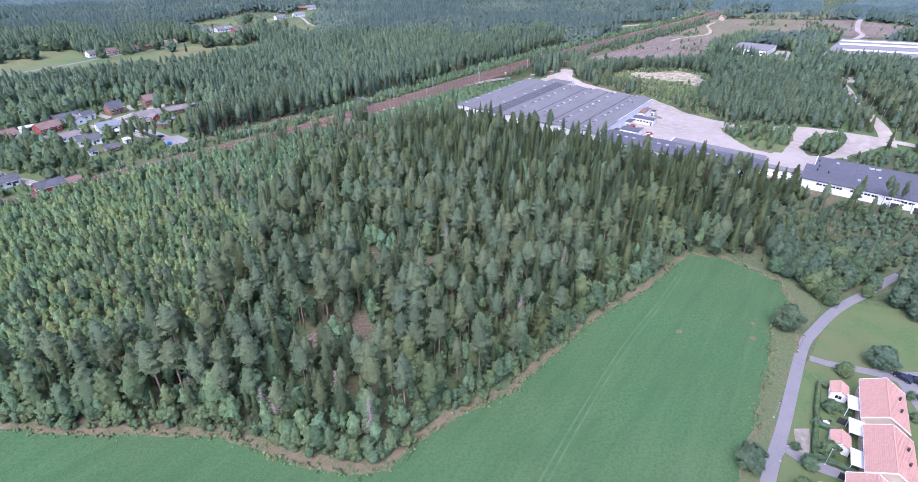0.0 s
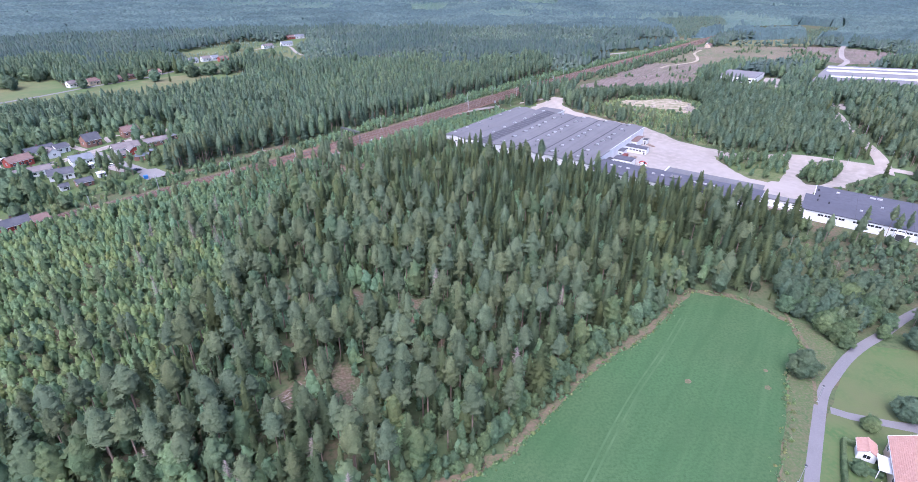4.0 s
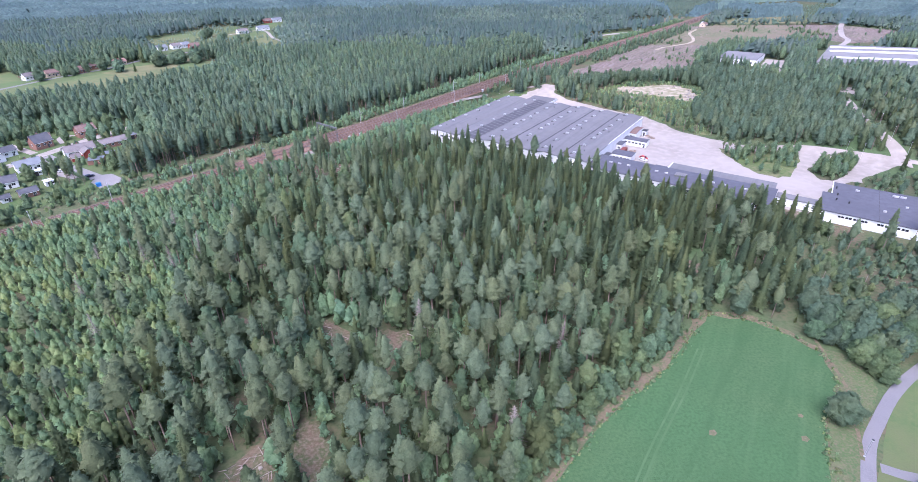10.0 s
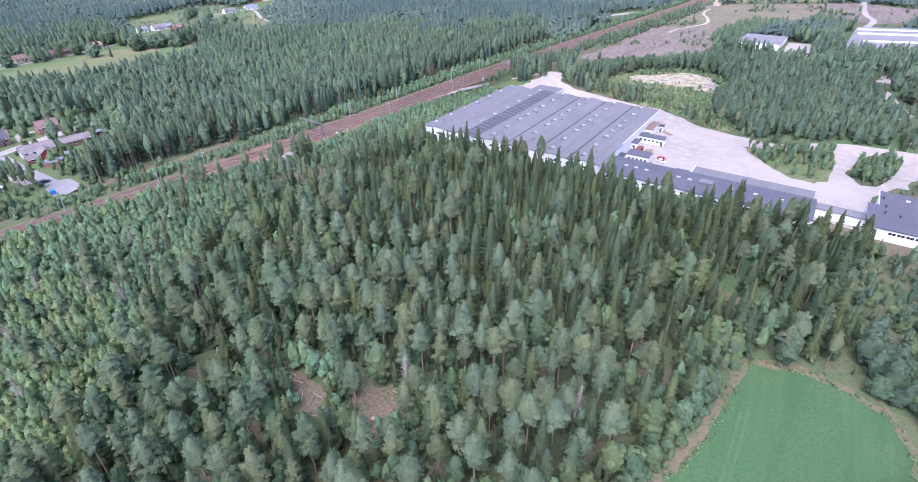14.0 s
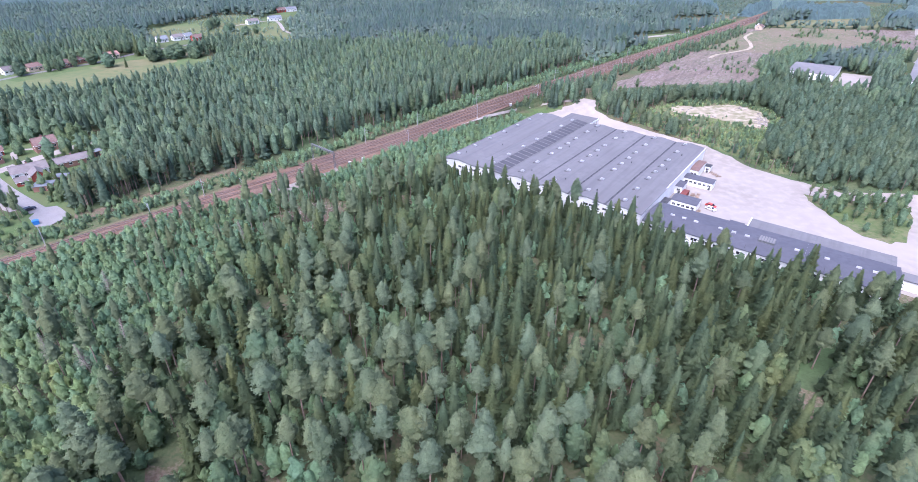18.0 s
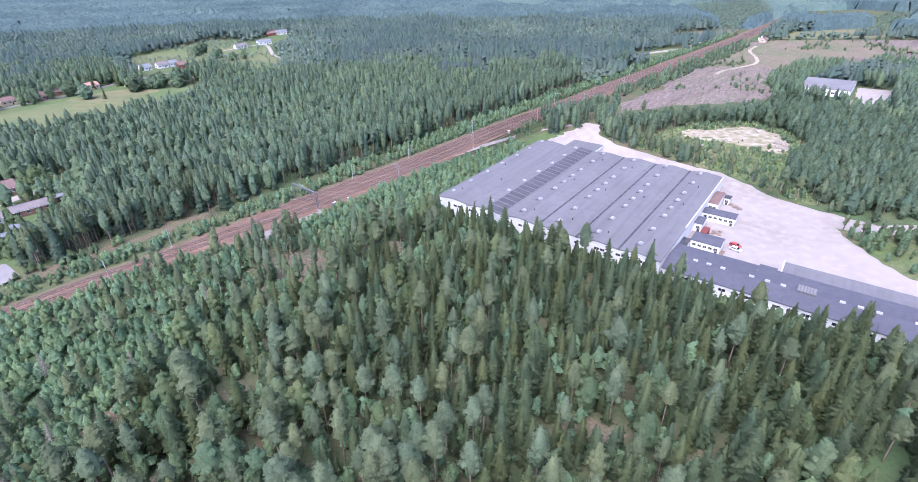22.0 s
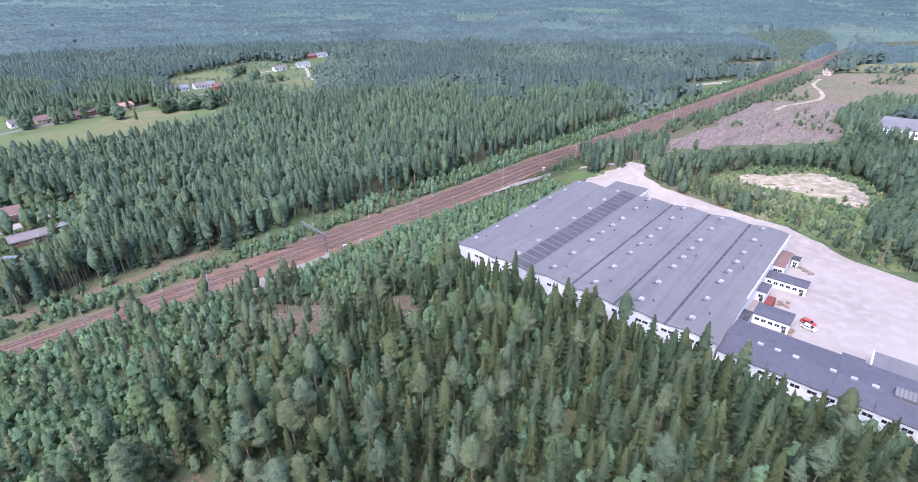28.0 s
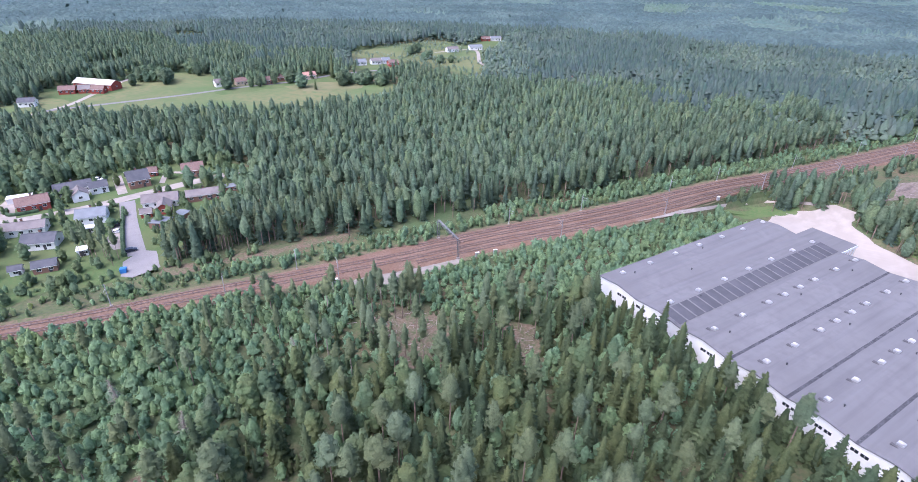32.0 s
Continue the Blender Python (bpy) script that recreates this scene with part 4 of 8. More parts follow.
def window(parent, x, y, z, turn=0.0, wide=1.0, high=1.0):
    """A framed window set on a wall face: turn 0 looks to -y."""
    ob = part("window", WINDOW_FRAME, None, parent)
    ob.matrix_basis = pose(x, y, z, 0, 0, turn) @ Matrix.Diagonal((wide, 1, high, 1))
    part("pane", WINDOW_PANE, None, ob)
    return ob


EDGES, DEPTH = [0.0, 16.0, 32.0, 48.0, 64.0, 80.0, 94.5], 90.0
BAYS, BAY = 6, 15.75
EAVE, RIDGE = 7.3, 8.25


def build_warehouse():
    root = thing("warehouse", WH, "huge low warehouse with grey felt roof and white walls", "warehouse")
    front = [(0, 0), (BAYS * BAY, 0)]
    top = []
    for k in range(BAYS, 0, -1):
        top += [(EDGES[k], EAVE), ((EDGES[k] + EDGES[k - 1]) / 2, RIDGE)]
    top.append((0, EAVE))
    for nm, y0, y1 in (("front_wall", 0.0, 0.4), ("rear_wall", DEPTH - 0.4, DEPTH)):
        part(nm, prism(bmesh.new(), front + top, y0, y1), M_WHITE, root)
    part("side_wall", boxes((0, 0.4, 0.4, DEPTH - 0.4, 0, EAVE)), M_WHITE, root)
    part("side_wall", boxes((BAYS * BAY - 0.4, BAYS * BAY, 0.4, DEPTH - 0.4, 0, EAVE)), M_WHITE, root)
    slopes = []
    for k in range(BAYS):
        for a, b, za, zb in ((k, k + 0.5, EAVE, RIDGE), (k + 0.5, k + 1, RIDGE, EAVE)):
            x0, x1 = (EDGES[int(q)] if q == int(q) else (EDGES[int(q)] + EDGES[int(q) + 1]) / 2 for q in (a, b))
            if k == 0 and a == 0:
                x0 -= 0.35
            if k == BAYS - 1 and b == BAYS:
                x1 += 0.35
            roof = part("roof_slope", prism(bmesh.new(), [(x0, za + 0.02), (x1, zb + 0.02), (x1, zb + 0.22), (x0, za + 0.22)], -0.35, DEPTH + 0.35), M_ROOF, root)
            slopes.append(roof)
    for k in range(1, BAYS):
        dark = k > 2
        part("valley_gutter", boxes((EDGES[k] - (0.42 if dark else 0.2), EDGES[k] + (0.42 if dark else 0.2), -0.3, DEPTH + 0.3, EAVE + 0.2, EAVE + 0.29)), M_SEAM if dark else M_ROOF, root, "dark wet valley gutter" if dark else "")
    # dark ribbed panels along one slope
    n = 22
    tilt = math.degrees(math.atan2(EAVE - RIDGE, 8.0))
    panel = shared("roof_panel", boxes((-3.4, 3.4, -1.72, 1.72, 0, 0.1)), M_PANEL)
    for k in range(n):
        ob = part("roof_panel", panel, None, root, "dark ribbed roof panel")
        ob.matrix_basis = pose(28.0, 2.6 + k * 4.07, RIDGE + 0.24 - (28.0 - 24.0) * (RIDGE - EAVE) / 8.0, 0, -tilt, 0)
    panel2 = shared("panel_joint", boxes((-3.4, 3.4, -0.25, 0.25, 0, 0.16)), M_ROOF)
    for k in range(n + 1):
        ob = part("panel_joint", panel2, None, root)
        ob.matrix_basis = pose(28.0, 0.57 + k * 4.07, RIDGE + 0.24 - (28.0 - 24.0) * (RIDGE - EAVE) / 8.0, 0, -tilt, 0)
    # roof lights and their open flaps, the frames' shadow put into the dark felt
    curb = shared("curb", boxes((-0.75, 0.75, -0.75, 0.75, -0.3, 0.45)), M_METAL)
    domebm = bmesh.new()
    box(domebm, -0.6, 0.6, -0.6, 0.6, 0.45, 0.72, None, 0.2)
    dome = shared("dome", domebm, M_DOME)
    flap = shared("flap", boxes((-1.5, 0.1, -1.75, -1.55, -0.3, 0.08), (-1.5, -1.3, -1.55, -0.8, -0.3, 0.08), (-1.3, 0.1, -1.55, -0.8, -0.32, -0.04)), M_FLAP)
    pipe = shared("vent_pipe", tube(tube(bmesh.new(), (0, 0, -0.3), (0, 0, 0.5), 0.16, 0.16, 8), (0, 0, 0.5), (0, 0, 0.68), 0.3, 0.22, 8), M_DARKMETAL)

    def roof_z(x):
        f = (x / 16.0) % 1 if x < 80 else (x - 80) / 14.5
        return EAVE + 0.22 + (RIDGE - EAVE) * (1 - abs(2 * f - 1))
    long_row = [7.0, 20.4, 34.0, 42.8, 51.6, 60.6, 74.0, 87.0]
    for x, rows, flaps in ((2.9, [7.4 + 13.4 * k for k in range(7)], False), (23.0, [6.8 + 13.4 * k for k in range(7)], False), (38.3, long_row, True), (54.1, long_row, True), (69.8, long_row, True), (85.4, long_row, True)):
        for y in rows:
            light = part("roof_light", curb, None, root)
            light.matrix_basis = pose(x, y, roof_z(x))
            part("dome", dome, None, light, "white domed roof light")
            if flaps:
                part("flap", flap, None, light, "smoke vent flap, dark felt standing for frame shadow")
    for x, y in ((5.2, 10.5), (5.4, 46), (25.5, 18), (41.5, 9.5), (41, 47), (41.5, 78), (57.5, 10.5), (57, 44), (57, 76), (73, 8), (73, 46), (88.6, 12), (88.4, 48), (88.6, 70), (13, 30)):
        ob = part("vent_pipe", pipe, None, root)
        ob.matrix_basis = pose(x, y, roof_z(x))
    for k in range(11):
        for dx in (0.0, 2.1):
            x = 9.0 + k * 7.9 + dx
            if x < BAYS * BAY - 1.5:
                window(root, x, 0.0, 5.3, 0, 1.0, 1.1)
    part("coping", boxes((BAYS * BAY - 0.1, BAYS * BAY + 0.3, 30, DEPTH, EAVE + 0.23, EAVE + 0.36)), M_WHITE, root, "white metal coping on the roof edge")
    # open loading canopy at the rear
    canopy = part("loading_canopy", boxes((15.2, 32.2, DEPTH + 0.36, DEPTH + 12.5, 6.9, 7.45)), M_ROOF, root)
    for k in range(6):
        part("canopy_post", boxes((31.6, 31.95, DEPTH + 0.6 + k * 2.3, DEPTH + 0.95 + k * 2.3, 0, 6.9)), M_WHITE, canopy, "white steel post")
    part("canopy_fascia", boxes((32.2, 32.4, DEPTH + 0.36, DEPTH + 12.5, 6.5, 7.5)), M_WHITE, canopy, "white fascia board")
    part("canopy_wall", boxes((15.2, 15.6, DEPTH + 0.36, DEPTH + 12.5, 0, 6.9)), M_WHITE, canopy)


def build_wing():
    """The long lower wing that runs on from the warehouse front."""
    x0, x1, y1 = BAYS * BAY + 0.5, 175.5, 20.4
    root = thing("factory_wing", WH, "long low factory wing with dark felt roof", "factory wing")
    part("front_wall", boxes((x0, x1, 0.9, 1.3, 0, 4.9)), M_WHITE, root)
    part("rear_wall", boxes((x0, x1, y1 - 0.4, y1, 0, 4.9)), M_WHITE, root)
    for x in (x0, x1 - 0.4):
        bm = bmesh.new()
        vs = [bm.verts.new((x + dx, y, z)) for dx in (0, 0.4) for y, z in ((1.3, 0), (y1 - 0.4, 0), (y1 - 0.4, 4.9), (9.6, 6.0), (1.3, 4.9))]
        bm.faces.new(vs[:5])
        bm.faces.new(vs[5:][::-1])
        for k in range(5):
            bm.faces.new((vs[k], vs[5 + k], vs[5 + (k + 1) % 5], vs[(k + 1) % 5]))
        part("end_wall", bm, M_WHITE, root)
    for a, b, za, zb in ((0.5, 9.6, 4.95, 6.1), (9.6, y1 + 0.4, 6.1, 4.95)):
        for i in range(3):
            s0, s1 = x0 + (x1 - x0) * i / 3 + 0.03, x0 + (x1 - x0) * (i + 1) / 3
            bm = bmesh.new()
            vs = [bm.verts.new(p) for p in ((s0, a, za), (s1, a, za), (s1, b, zb), (s0, b, zb), (s0, a, za + 0.2), (s1, a, za + 0.2), (s1, b, zb + 0.2), (s0, b, zb + 0.2))]
            for q in ((3, 2, 1, 0), (4, 5, 6, 7), (0, 1, 5, 4), (1, 2, 6, 5), (2, 3, 7, 6), (3, 0, 4, 7)):
                bm.faces.new([vs[j] for j in q])
            part("roof_slope", bm, M_ROOFDARK, root)
    ridge_box = shared("ridge_vent", boxes((-0.75, 0.75, -0.4, 0.4, 0, 0.6)), M_DOME)
    for x in (103.7, 108.0, 112.4, 121.1, 125.7, 130.2, 146, 150.5, 155, 164, 168.5):
        ob = part("ridge_vent", ridge_box, None, root, "white boxed ridge vent")
        ob.matrix_basis = pose(x, 9.5, 6.15)
    plant = part("plant_box", boxes((134.0, 139.2, 8.2, 12.0, 5.9, 6.9)), M_STEEL, root, "grey metal plant housing")
    for k in range(6):
        part("louvre", boxes((134.1 + k * 0.86, 134.66 + k * 0.86, 8.1, 12.1, 6.9, 7.05)), M_PALEROOF, plant)
    for i in range(3):
        x = x0 + 12 + i * 24
        part("roof_seam", boxes((x, x + 0.18, 0.6, 9.5, 5.58, 5.62)), M_SEAM, root)
    for k in range(20):
        window(root, x0 + 4 + k * 3.9, 0.9, 3.4, 0, 1.3, 1.2)
    ext = thing("factory_extension", WH, "flat pale grey roofed extension behind the wing", "extension")
    part("wall", boxes((129.0, 174.0, y1 + 0.1, 28.4, 0, 4.6)), M_WHITE, ext)
    part("roof", boxes((128.6, 174.4, y1 + 0.42, 28.8, 4.6, 4.95)), M_ROOF, ext)
    part("parapet", boxes((128.2, 128.58, y1 + 0.42, 28.8, 4.3, 5.35)), M_WHITE, ext, "white parapet along the roof end")
    part("dock_box", boxes((122.0, 127.0, y1 + 0.05, y1 + 3.0, 0, 4.2)), M_METAL, ext)
    part("dock_roof", boxes((121.8, 127.2, y1 + 0.42, y1 + 3.2, 4.2, 4.4)), M_ROOFDARK, ext)
    link = thing("link_building", WH, "low white link between two factory halls", "link building")
    part("wall", boxes((175.6, 191.8, 15.4, 20.4, 0, 3.6)), M_WHITE, link)
    part("roof", boxes((175.6, 191.8, 15.0, 20.8, 3.6, 3.9)), M_ROOF, link)


def build_hall():
    """The second hall at the end of the row."""
    root = thing("factory_hall", wh_at(192, 0, 0), "wide white factory hall with dark felt roof", "factory hall")
    FRONT, STEP, BACK = 8.5, 27.0, 39.6

    def top(y):
        return 4.6 + 1.4 * (y - FRONT) / (BACK - FRONT)

    def slab(x0, x1, y0, y1, z0, z1, z2, z3):
        """A box whose lower and upper faces slope with y: z0 and z1 at y0, z2 and z3 at y1."""
        bm = bmesh.new()
        vs = [bm.verts.new(p) for p in ((x0, y0, z0), (x1, y0, z0), (x1, y1, z2), (x0, y1, z2), (x0, y0, z1), (x1, y0, z1), (x1, y1, z3), (x0, y1, z3))]
        for q in ((3, 2, 1, 0), (4, 5, 6, 7), (0, 1, 5, 4), (1, 2, 6, 5), (2, 3, 7, 6), (3, 0, 4, 7)):
            bm.faces.new([vs[n] for n in q])
        return bm
    part("front_wall", boxes((0, 80, FRONT, FRONT + 0.4, 0, top(FRONT))), M_WHITE, root)
    part("rear_wall", boxes((3.6, 80, BACK - 0.4, BACK, 0, top(BACK - 0.4))), M_WHITE, root)
    part("side_wall", slab(0, 0.4, FRONT + 0.4, STEP, 0, top(FRONT + 0.4), 0, top(STEP)), M_WHITE, root)
    part("side_wall", slab(3.6, 4.0, STEP, BACK - 0.4, 0, top(STEP), 0, top(BACK - 0.4)), M_WHITE, root)
    part("side_wall", slab(79.6, 80, FRONT + 0.4, BACK - 0.4, 0, top(FRONT + 0.4), 0, top(BACK - 0.4)), M_WHITE, root)
    part("step_wall", boxes((0, 3.6, STEP - 0.4, STEP, 0, top(STEP - 0.4))), M_WHITE, root)
    for i in range(4):
        a, b = -0.3 + 20.15 * i, 20.15 * (i + 1) - 0.34
        part("roof_sheet", slab(a, b, FRONT - 0.4, STEP + 0.2, top(FRONT - 0.4), top(FRONT - 0.4) + 0.3, top(STEP + 0.2), top(STEP + 0.2) + 0.3), M_ROOFDARK, root)
        part("roof_sheet", slab(max(a, 3.3), b, STEP + 0.21, BACK + 0.35, top(STEP + 0.21), top(STEP + 0.21) + 0.3, top(BACK + 0.35), top(BACK + 0.35) + 0.3), M_ROOFDARK, root)
    part("gable_trim", slab(3.0, 3.3, STEP + 0.3, BACK + 0.4, top(STEP) - 0.1, top(STEP) + 0.5, top(BACK) - 0.1, top(BACK) + 0.5), M_WHITE, root, "white gable board")
    for i in range(1, 4):
        part("roof_seam", slab(20.15 * i - 0.38, 20.15 * i - 0.26, FRONT - 0.3, BACK + 0.3, top(FRONT), top(FRONT) + 0.33, top(BACK), top(BACK) + 0.33), M_SEAM, root)
    for x, y, w in ((12.1, 34.3, 1.0), (25.4, 35.6, 1.6), (28.0, 35.8, 1.4), (29.0, 26.0, 0.7), (21.6, 18.0, 0.8), (47, 22, 1.2), (55, 34, 1.5), (60, 16, 0.8)):
        ob = part("roof_box", boxes((-w * 0.7, w * 0.7, -0.4, 0.4, -0.2, 0.6)), M_DOME, root, "white roof vent box")
        ob.matrix_basis = pose(x, y, top(y) + 0.3)
    for x, y in ((5, 20.6), (5.2, 26), (9.5, 19.6), (4.4, 33)):
        ob = part("vent_pipe", tube(bmesh.new(), (0, 0, -0.2), (0, 0, 1.0), 0.35, 0.3, 8), M_DARKMETAL, root)
        ob.matrix_basis = pose(x, y, top(y) + 0.3)
    for n in range(18):
        if n % 5:
            window(root, 5.0 + n * 2.6, FRONT, 3.3, 0, 1.3, 1.0)
    for n in range(5):
        part("shed_dormer", boxes((34 + n * 8, 38 + n * 8, FRONT - 2.2, FRONT, 0, 3.2)), M_WHITE, root)
        part("gate", boxes((34.6 + n * 8, 37.4 + n * 8, FRONT - 2.26, FRONT - 2.2, 0.1, 2.8)), M_DARKMETAL, root, "dark loading gate")


def cabin(name, x0, x1, y0, y1, h, roof_mat, label, windows=0, win_turn=0, rise=0.5):
    """A white site building against the warehouse side, with a low pitched roof."""
    root = thing(name, wh_at((x0 + x1) / 2, (y0 + y1) / 2), label, "annex")
    w, d = (x1 - x0) / 2, (y1 - y0) / 2
    part("wall", boxes((-w, w, -d, d, 0, h)), M_WHITE, root)
    for s in (-1, 1):
        bm = bmesh.new()
        a, b = (-w - 0.25, w + 0.25)
        ya, yb = (-d - 0.25, 0.0) if s < 0 else (0.0, d + 0.25)
        za, zb = (h, h + rise) if s < 0 else (h + rise, h)
        vs = [bm.verts.new(p) for p in ((a, ya, za), (b, ya, za), (b, yb, zb), (a, yb, zb), (a, ya, za + 0.15), (b, ya, za + 0.15), (b, yb, zb + 0.15), (a, yb, zb + 0.15))]
        for q in ((3, 2, 1, 0), (4, 5, 6, 7), (0, 1, 5, 4), (1, 2, 6, 5), (2, 3, 7, 6), (3, 0, 4, 7)):
            bm.faces.new([vs[j] for j in q])
        part("roof_slope", bm, roof_mat, root)
    for k in range(windows):
        window(root, -w + (k + 0.7) * 2 * w / (windows + 0.4), -d, h * 0.58, 0, 0.75, 1.1)
    part("door", boxes((w - 1.6, w - 0.6, -d - 0.05, -d, 0.05, 2.1)), M_DARKMETAL, root)
    return root


def car(m, paint, label, body_len=4.4):
    root = thing("car", m, label, "car")
    L = body_len / 2
    bm = bmesh.new()
    prof = [(-L, 0.3), (L, 0.3), (L, 0.72), (L * 0.52, 0.88), (L * 0.22, 1.38), (-L * 0.62, 1.42), (-L * 0.95, 0.95), (-L, 0.85)]
    prism(bm, prof, -0.85, 0.85)
    bmesh.ops.bevel(bm, geom=bm.edges[:], offset=0.06, segments=1, affect="EDGES")
    part("body", bm, paint, root)
    part("windscreen", prism(bmesh.new(), [(L * 0.54, 0.9), (L * 0.25, 1.37), (L * 0.2, 1.35), (L * 0.47, 0.9)], -0.72, 0.72), M_GLASS, root)
    part("rear_window", prism(bmesh.new(), [(-L * 0.97, 0.98), (-L * 0.86, 0.98), (-L * 0.62, 1.38), (-L * 0.66, 1.4)], -0.7, 0.7), M_GLASS, root)
    for s in (-1, 1):
        part("side_window", prism(bmesh.new(), [(-L * 0.78, 0.95), (L * 0.4, 0.95), (L * 0.18, 1.3), (-L * 0.6, 1.33)], s * 0.862 - 0.006, s * 0.862 + 0.006), M_GLASS, root)
        for x in (-L * 0.62, L * 0.64):
            wheel = part("wheel", tube(bmesh.new(), (x, s * 0.72, 0.32), (x, s * 0.9, 0.32), 0.32, 0.32, 12), M_RUBBER, root)
            part("rim", tube(bmesh.new(), (x, s * 0.89, 0.32), (x, s * 0.915, 0.32), 0.2, 0.18, 10), M_METAL, wheel)
    for y in (-0.6, 0.6):
        part("headlight", boxes((L - 0.02, L + 0.03, y - 0.16, y + 0.16, 0.56, 0.7)), M_WHITE, root)
    return root


def build_annexes():
    cabin("loading_annex", 94.6, 98.2, 66.5, 81.0, 4.0, M_BROWNTILE, "white annex with red-brown tiled roof", 2, rise=0.7)
    cabin("gate_booth", 98.7, 101.0, 77.8, 81.6, 3.0, M_SEAM, "small white booth with black flat roof", 1, rise=0.1)
    cabin("office_barrack", 94.6, 107.2, 57.0, 62.8, 3.3, M_ROOFDARK, "white office barrack with row of windows", 6)
    cabin("side_porch", 94.6, 97.6, 44.5, 51.5, 3.6, M_ROOFDARK, "white side porch of the warehouse", 1, rise=0.2)
    cabin("workshop_barrack", 97.4, 107.6, 29.6, 37.2, 3.4, M_ROOFDARK, "white workshop barrack with grey felt roof", 5)
    cabin("dark_lean_to", 94.6, 97.1, 24.2, 30.2, 3.3, M_SEAM, "low lean-to with black felt roof", 0, rise=0.1)
    root = thing("shipping_container", wh_at(99.4, 42.6, 0.05, 90), "red steel shipping container beside the porch", "container")
    part("shell", boxes((-3.0, 3.0, -1.2, 1.2, 0.1, 2.6)), M_RUST, root)
    for k in range(14):
        part("rib", boxes((-2.85 + k * 0.43, -2.7 + k * 0.43, -1.26, -1.2, 0.2, 2.5)), M_RUST, root)
    part("container_door", boxes((3.0, 3.05, -1.15, 1.15, 0.15, 2.55)), M_DARKMETAL, root)
    car(wh_at(111.4, 40.2, 0.05, -16), M_RED, "red hatchback parked on the gravel yard")
    car(wh_at(112.0, 37.2, 0.05, -16), M_CARWHITE, "white estate car parked on the gravel yard")
    for x, y, t in ((103.2, 76.6, -35), (104.2, 77.4, -33)):
        root = thing("trailer_frame", wh_at(x, y, 0.05, t), "rusty brown steel trailer frame on gravel", "trailer", "frames in the yard")
        part("beam", boxes((-3.2, 3.2, -0.5, -0.38, 0.5, 0.65)), M_WOOD, root)
        part("beam", boxes((-3.2, 3.2, 0.38, 0.5, 0.5, 0.65)), M_WOOD, root)
        for k in (-2.6, 0, 2.6):
            part("cross_bar", boxes((k, k + 0.15, -0.5, 0.5, 0.05, 0.5)), M_WOOD, root)
    rnd = random.Random(4)
    for k in range(8):
        x, y = rnd.uniform(101.5, 104.5), rnd.uniform(46, 50)
        root = thing("pallet_stack", wh_at(x, y, 0.05, rnd.uniform(-20, 20)), "low stack of weathered wooden pallets", "pallets", "pallets in the yard")
        for j in range(rnd.randint(2, 5)):
            part("pallet", boxes((-0.6, 0.6, -0.4, 0.4, j * 0.15, j * 0.15 + 0.12)), M_WOOD, root)
    for k in range(6):
        root = thing("pallet_stack", wh_at(108.6 + rnd.uniform(-0.4, 0.4), 25.6 + k * 1.4, 0.05, rnd.uniform(-15, 15)), "low stack of weathered wooden pallets", "pallets", "pallets in the yard")
        for j in range(rnd.randint(3, 7)):
            part("pallet", boxes((-0.6, 0.6, -0.4, 0.4, j * 0.15, j * 0.15 + 0.12)), M_WOOD, root)
    root = thing("orange_skip", wh_at(117.3, 24.6, 0.05, 20), "small orange steel skip beside the wing", "skip")
    part("tub", prism(bmesh.new(), [(-0.9, 0.1), (0.9, 0.1), (1.3, 1.2), (-1.3, 1.2)], -0.8, 0.8), M_RED, root)
    part("load", boxes((-1.0, 1.0, -0.7, 0.7, 1.2, 1.32)), M_WOOD, root)


build_warehouse()
build_wing()
build_hall()
build_annexes()


def far_hall(name, quad, h, roof_mat, label):
    """A hall on a free four-cornered footprint."""
    root = thing(name, pose(*quad[0], 0), label, "factory hall")
    x0, y0 = quad[0]
    loc = [(x - x0, y - y0) for x, y in quad]
    for k in range(4):
        (ax, ay), (bx, by) = loc[k], loc[(k + 1) % 4]
        n = Vector((ay - by, bx - ax, 0)).normalized() * 0.4
        bm = bmesh.new()
        vs = [bm.verts.new(p) for p in ((ax, ay, 0), (bx, by, 0), (bx, by, h), (ax, ay, h), (ax + n.x, ay + n.y, 0), (bx + n.x, by + n.y, 0), (bx + n.x, by + n.y, h), (ax + n.x, ay + n.y, h))]
        for q in ((0, 1, 2, 3), (7, 6, 5, 4), (0, 4, 5, 1), (1, 5, 6, 2), (2, 6, 7, 3), (3, 7, 4, 0)):
            bm.faces.new([vs[j] for j in q])
        part("wall", bm, M_WHITE, root)
    bm = bmesh.new()
    lo = [bm.verts.new((x, y, h)) for x, y in loc]
    hi = [bm.verts.new((x, y, h + 0.4)) for x, y in loc]
    bm.faces.new(lo[::-1])
    bm.faces.new(hi)
    for k in range(4):
        bm.faces.new((lo[k], lo[(k + 1) % 4], hi[(k + 1) % 4], hi[k]))
    part("roof", bm, roof_mat, root)
    return root


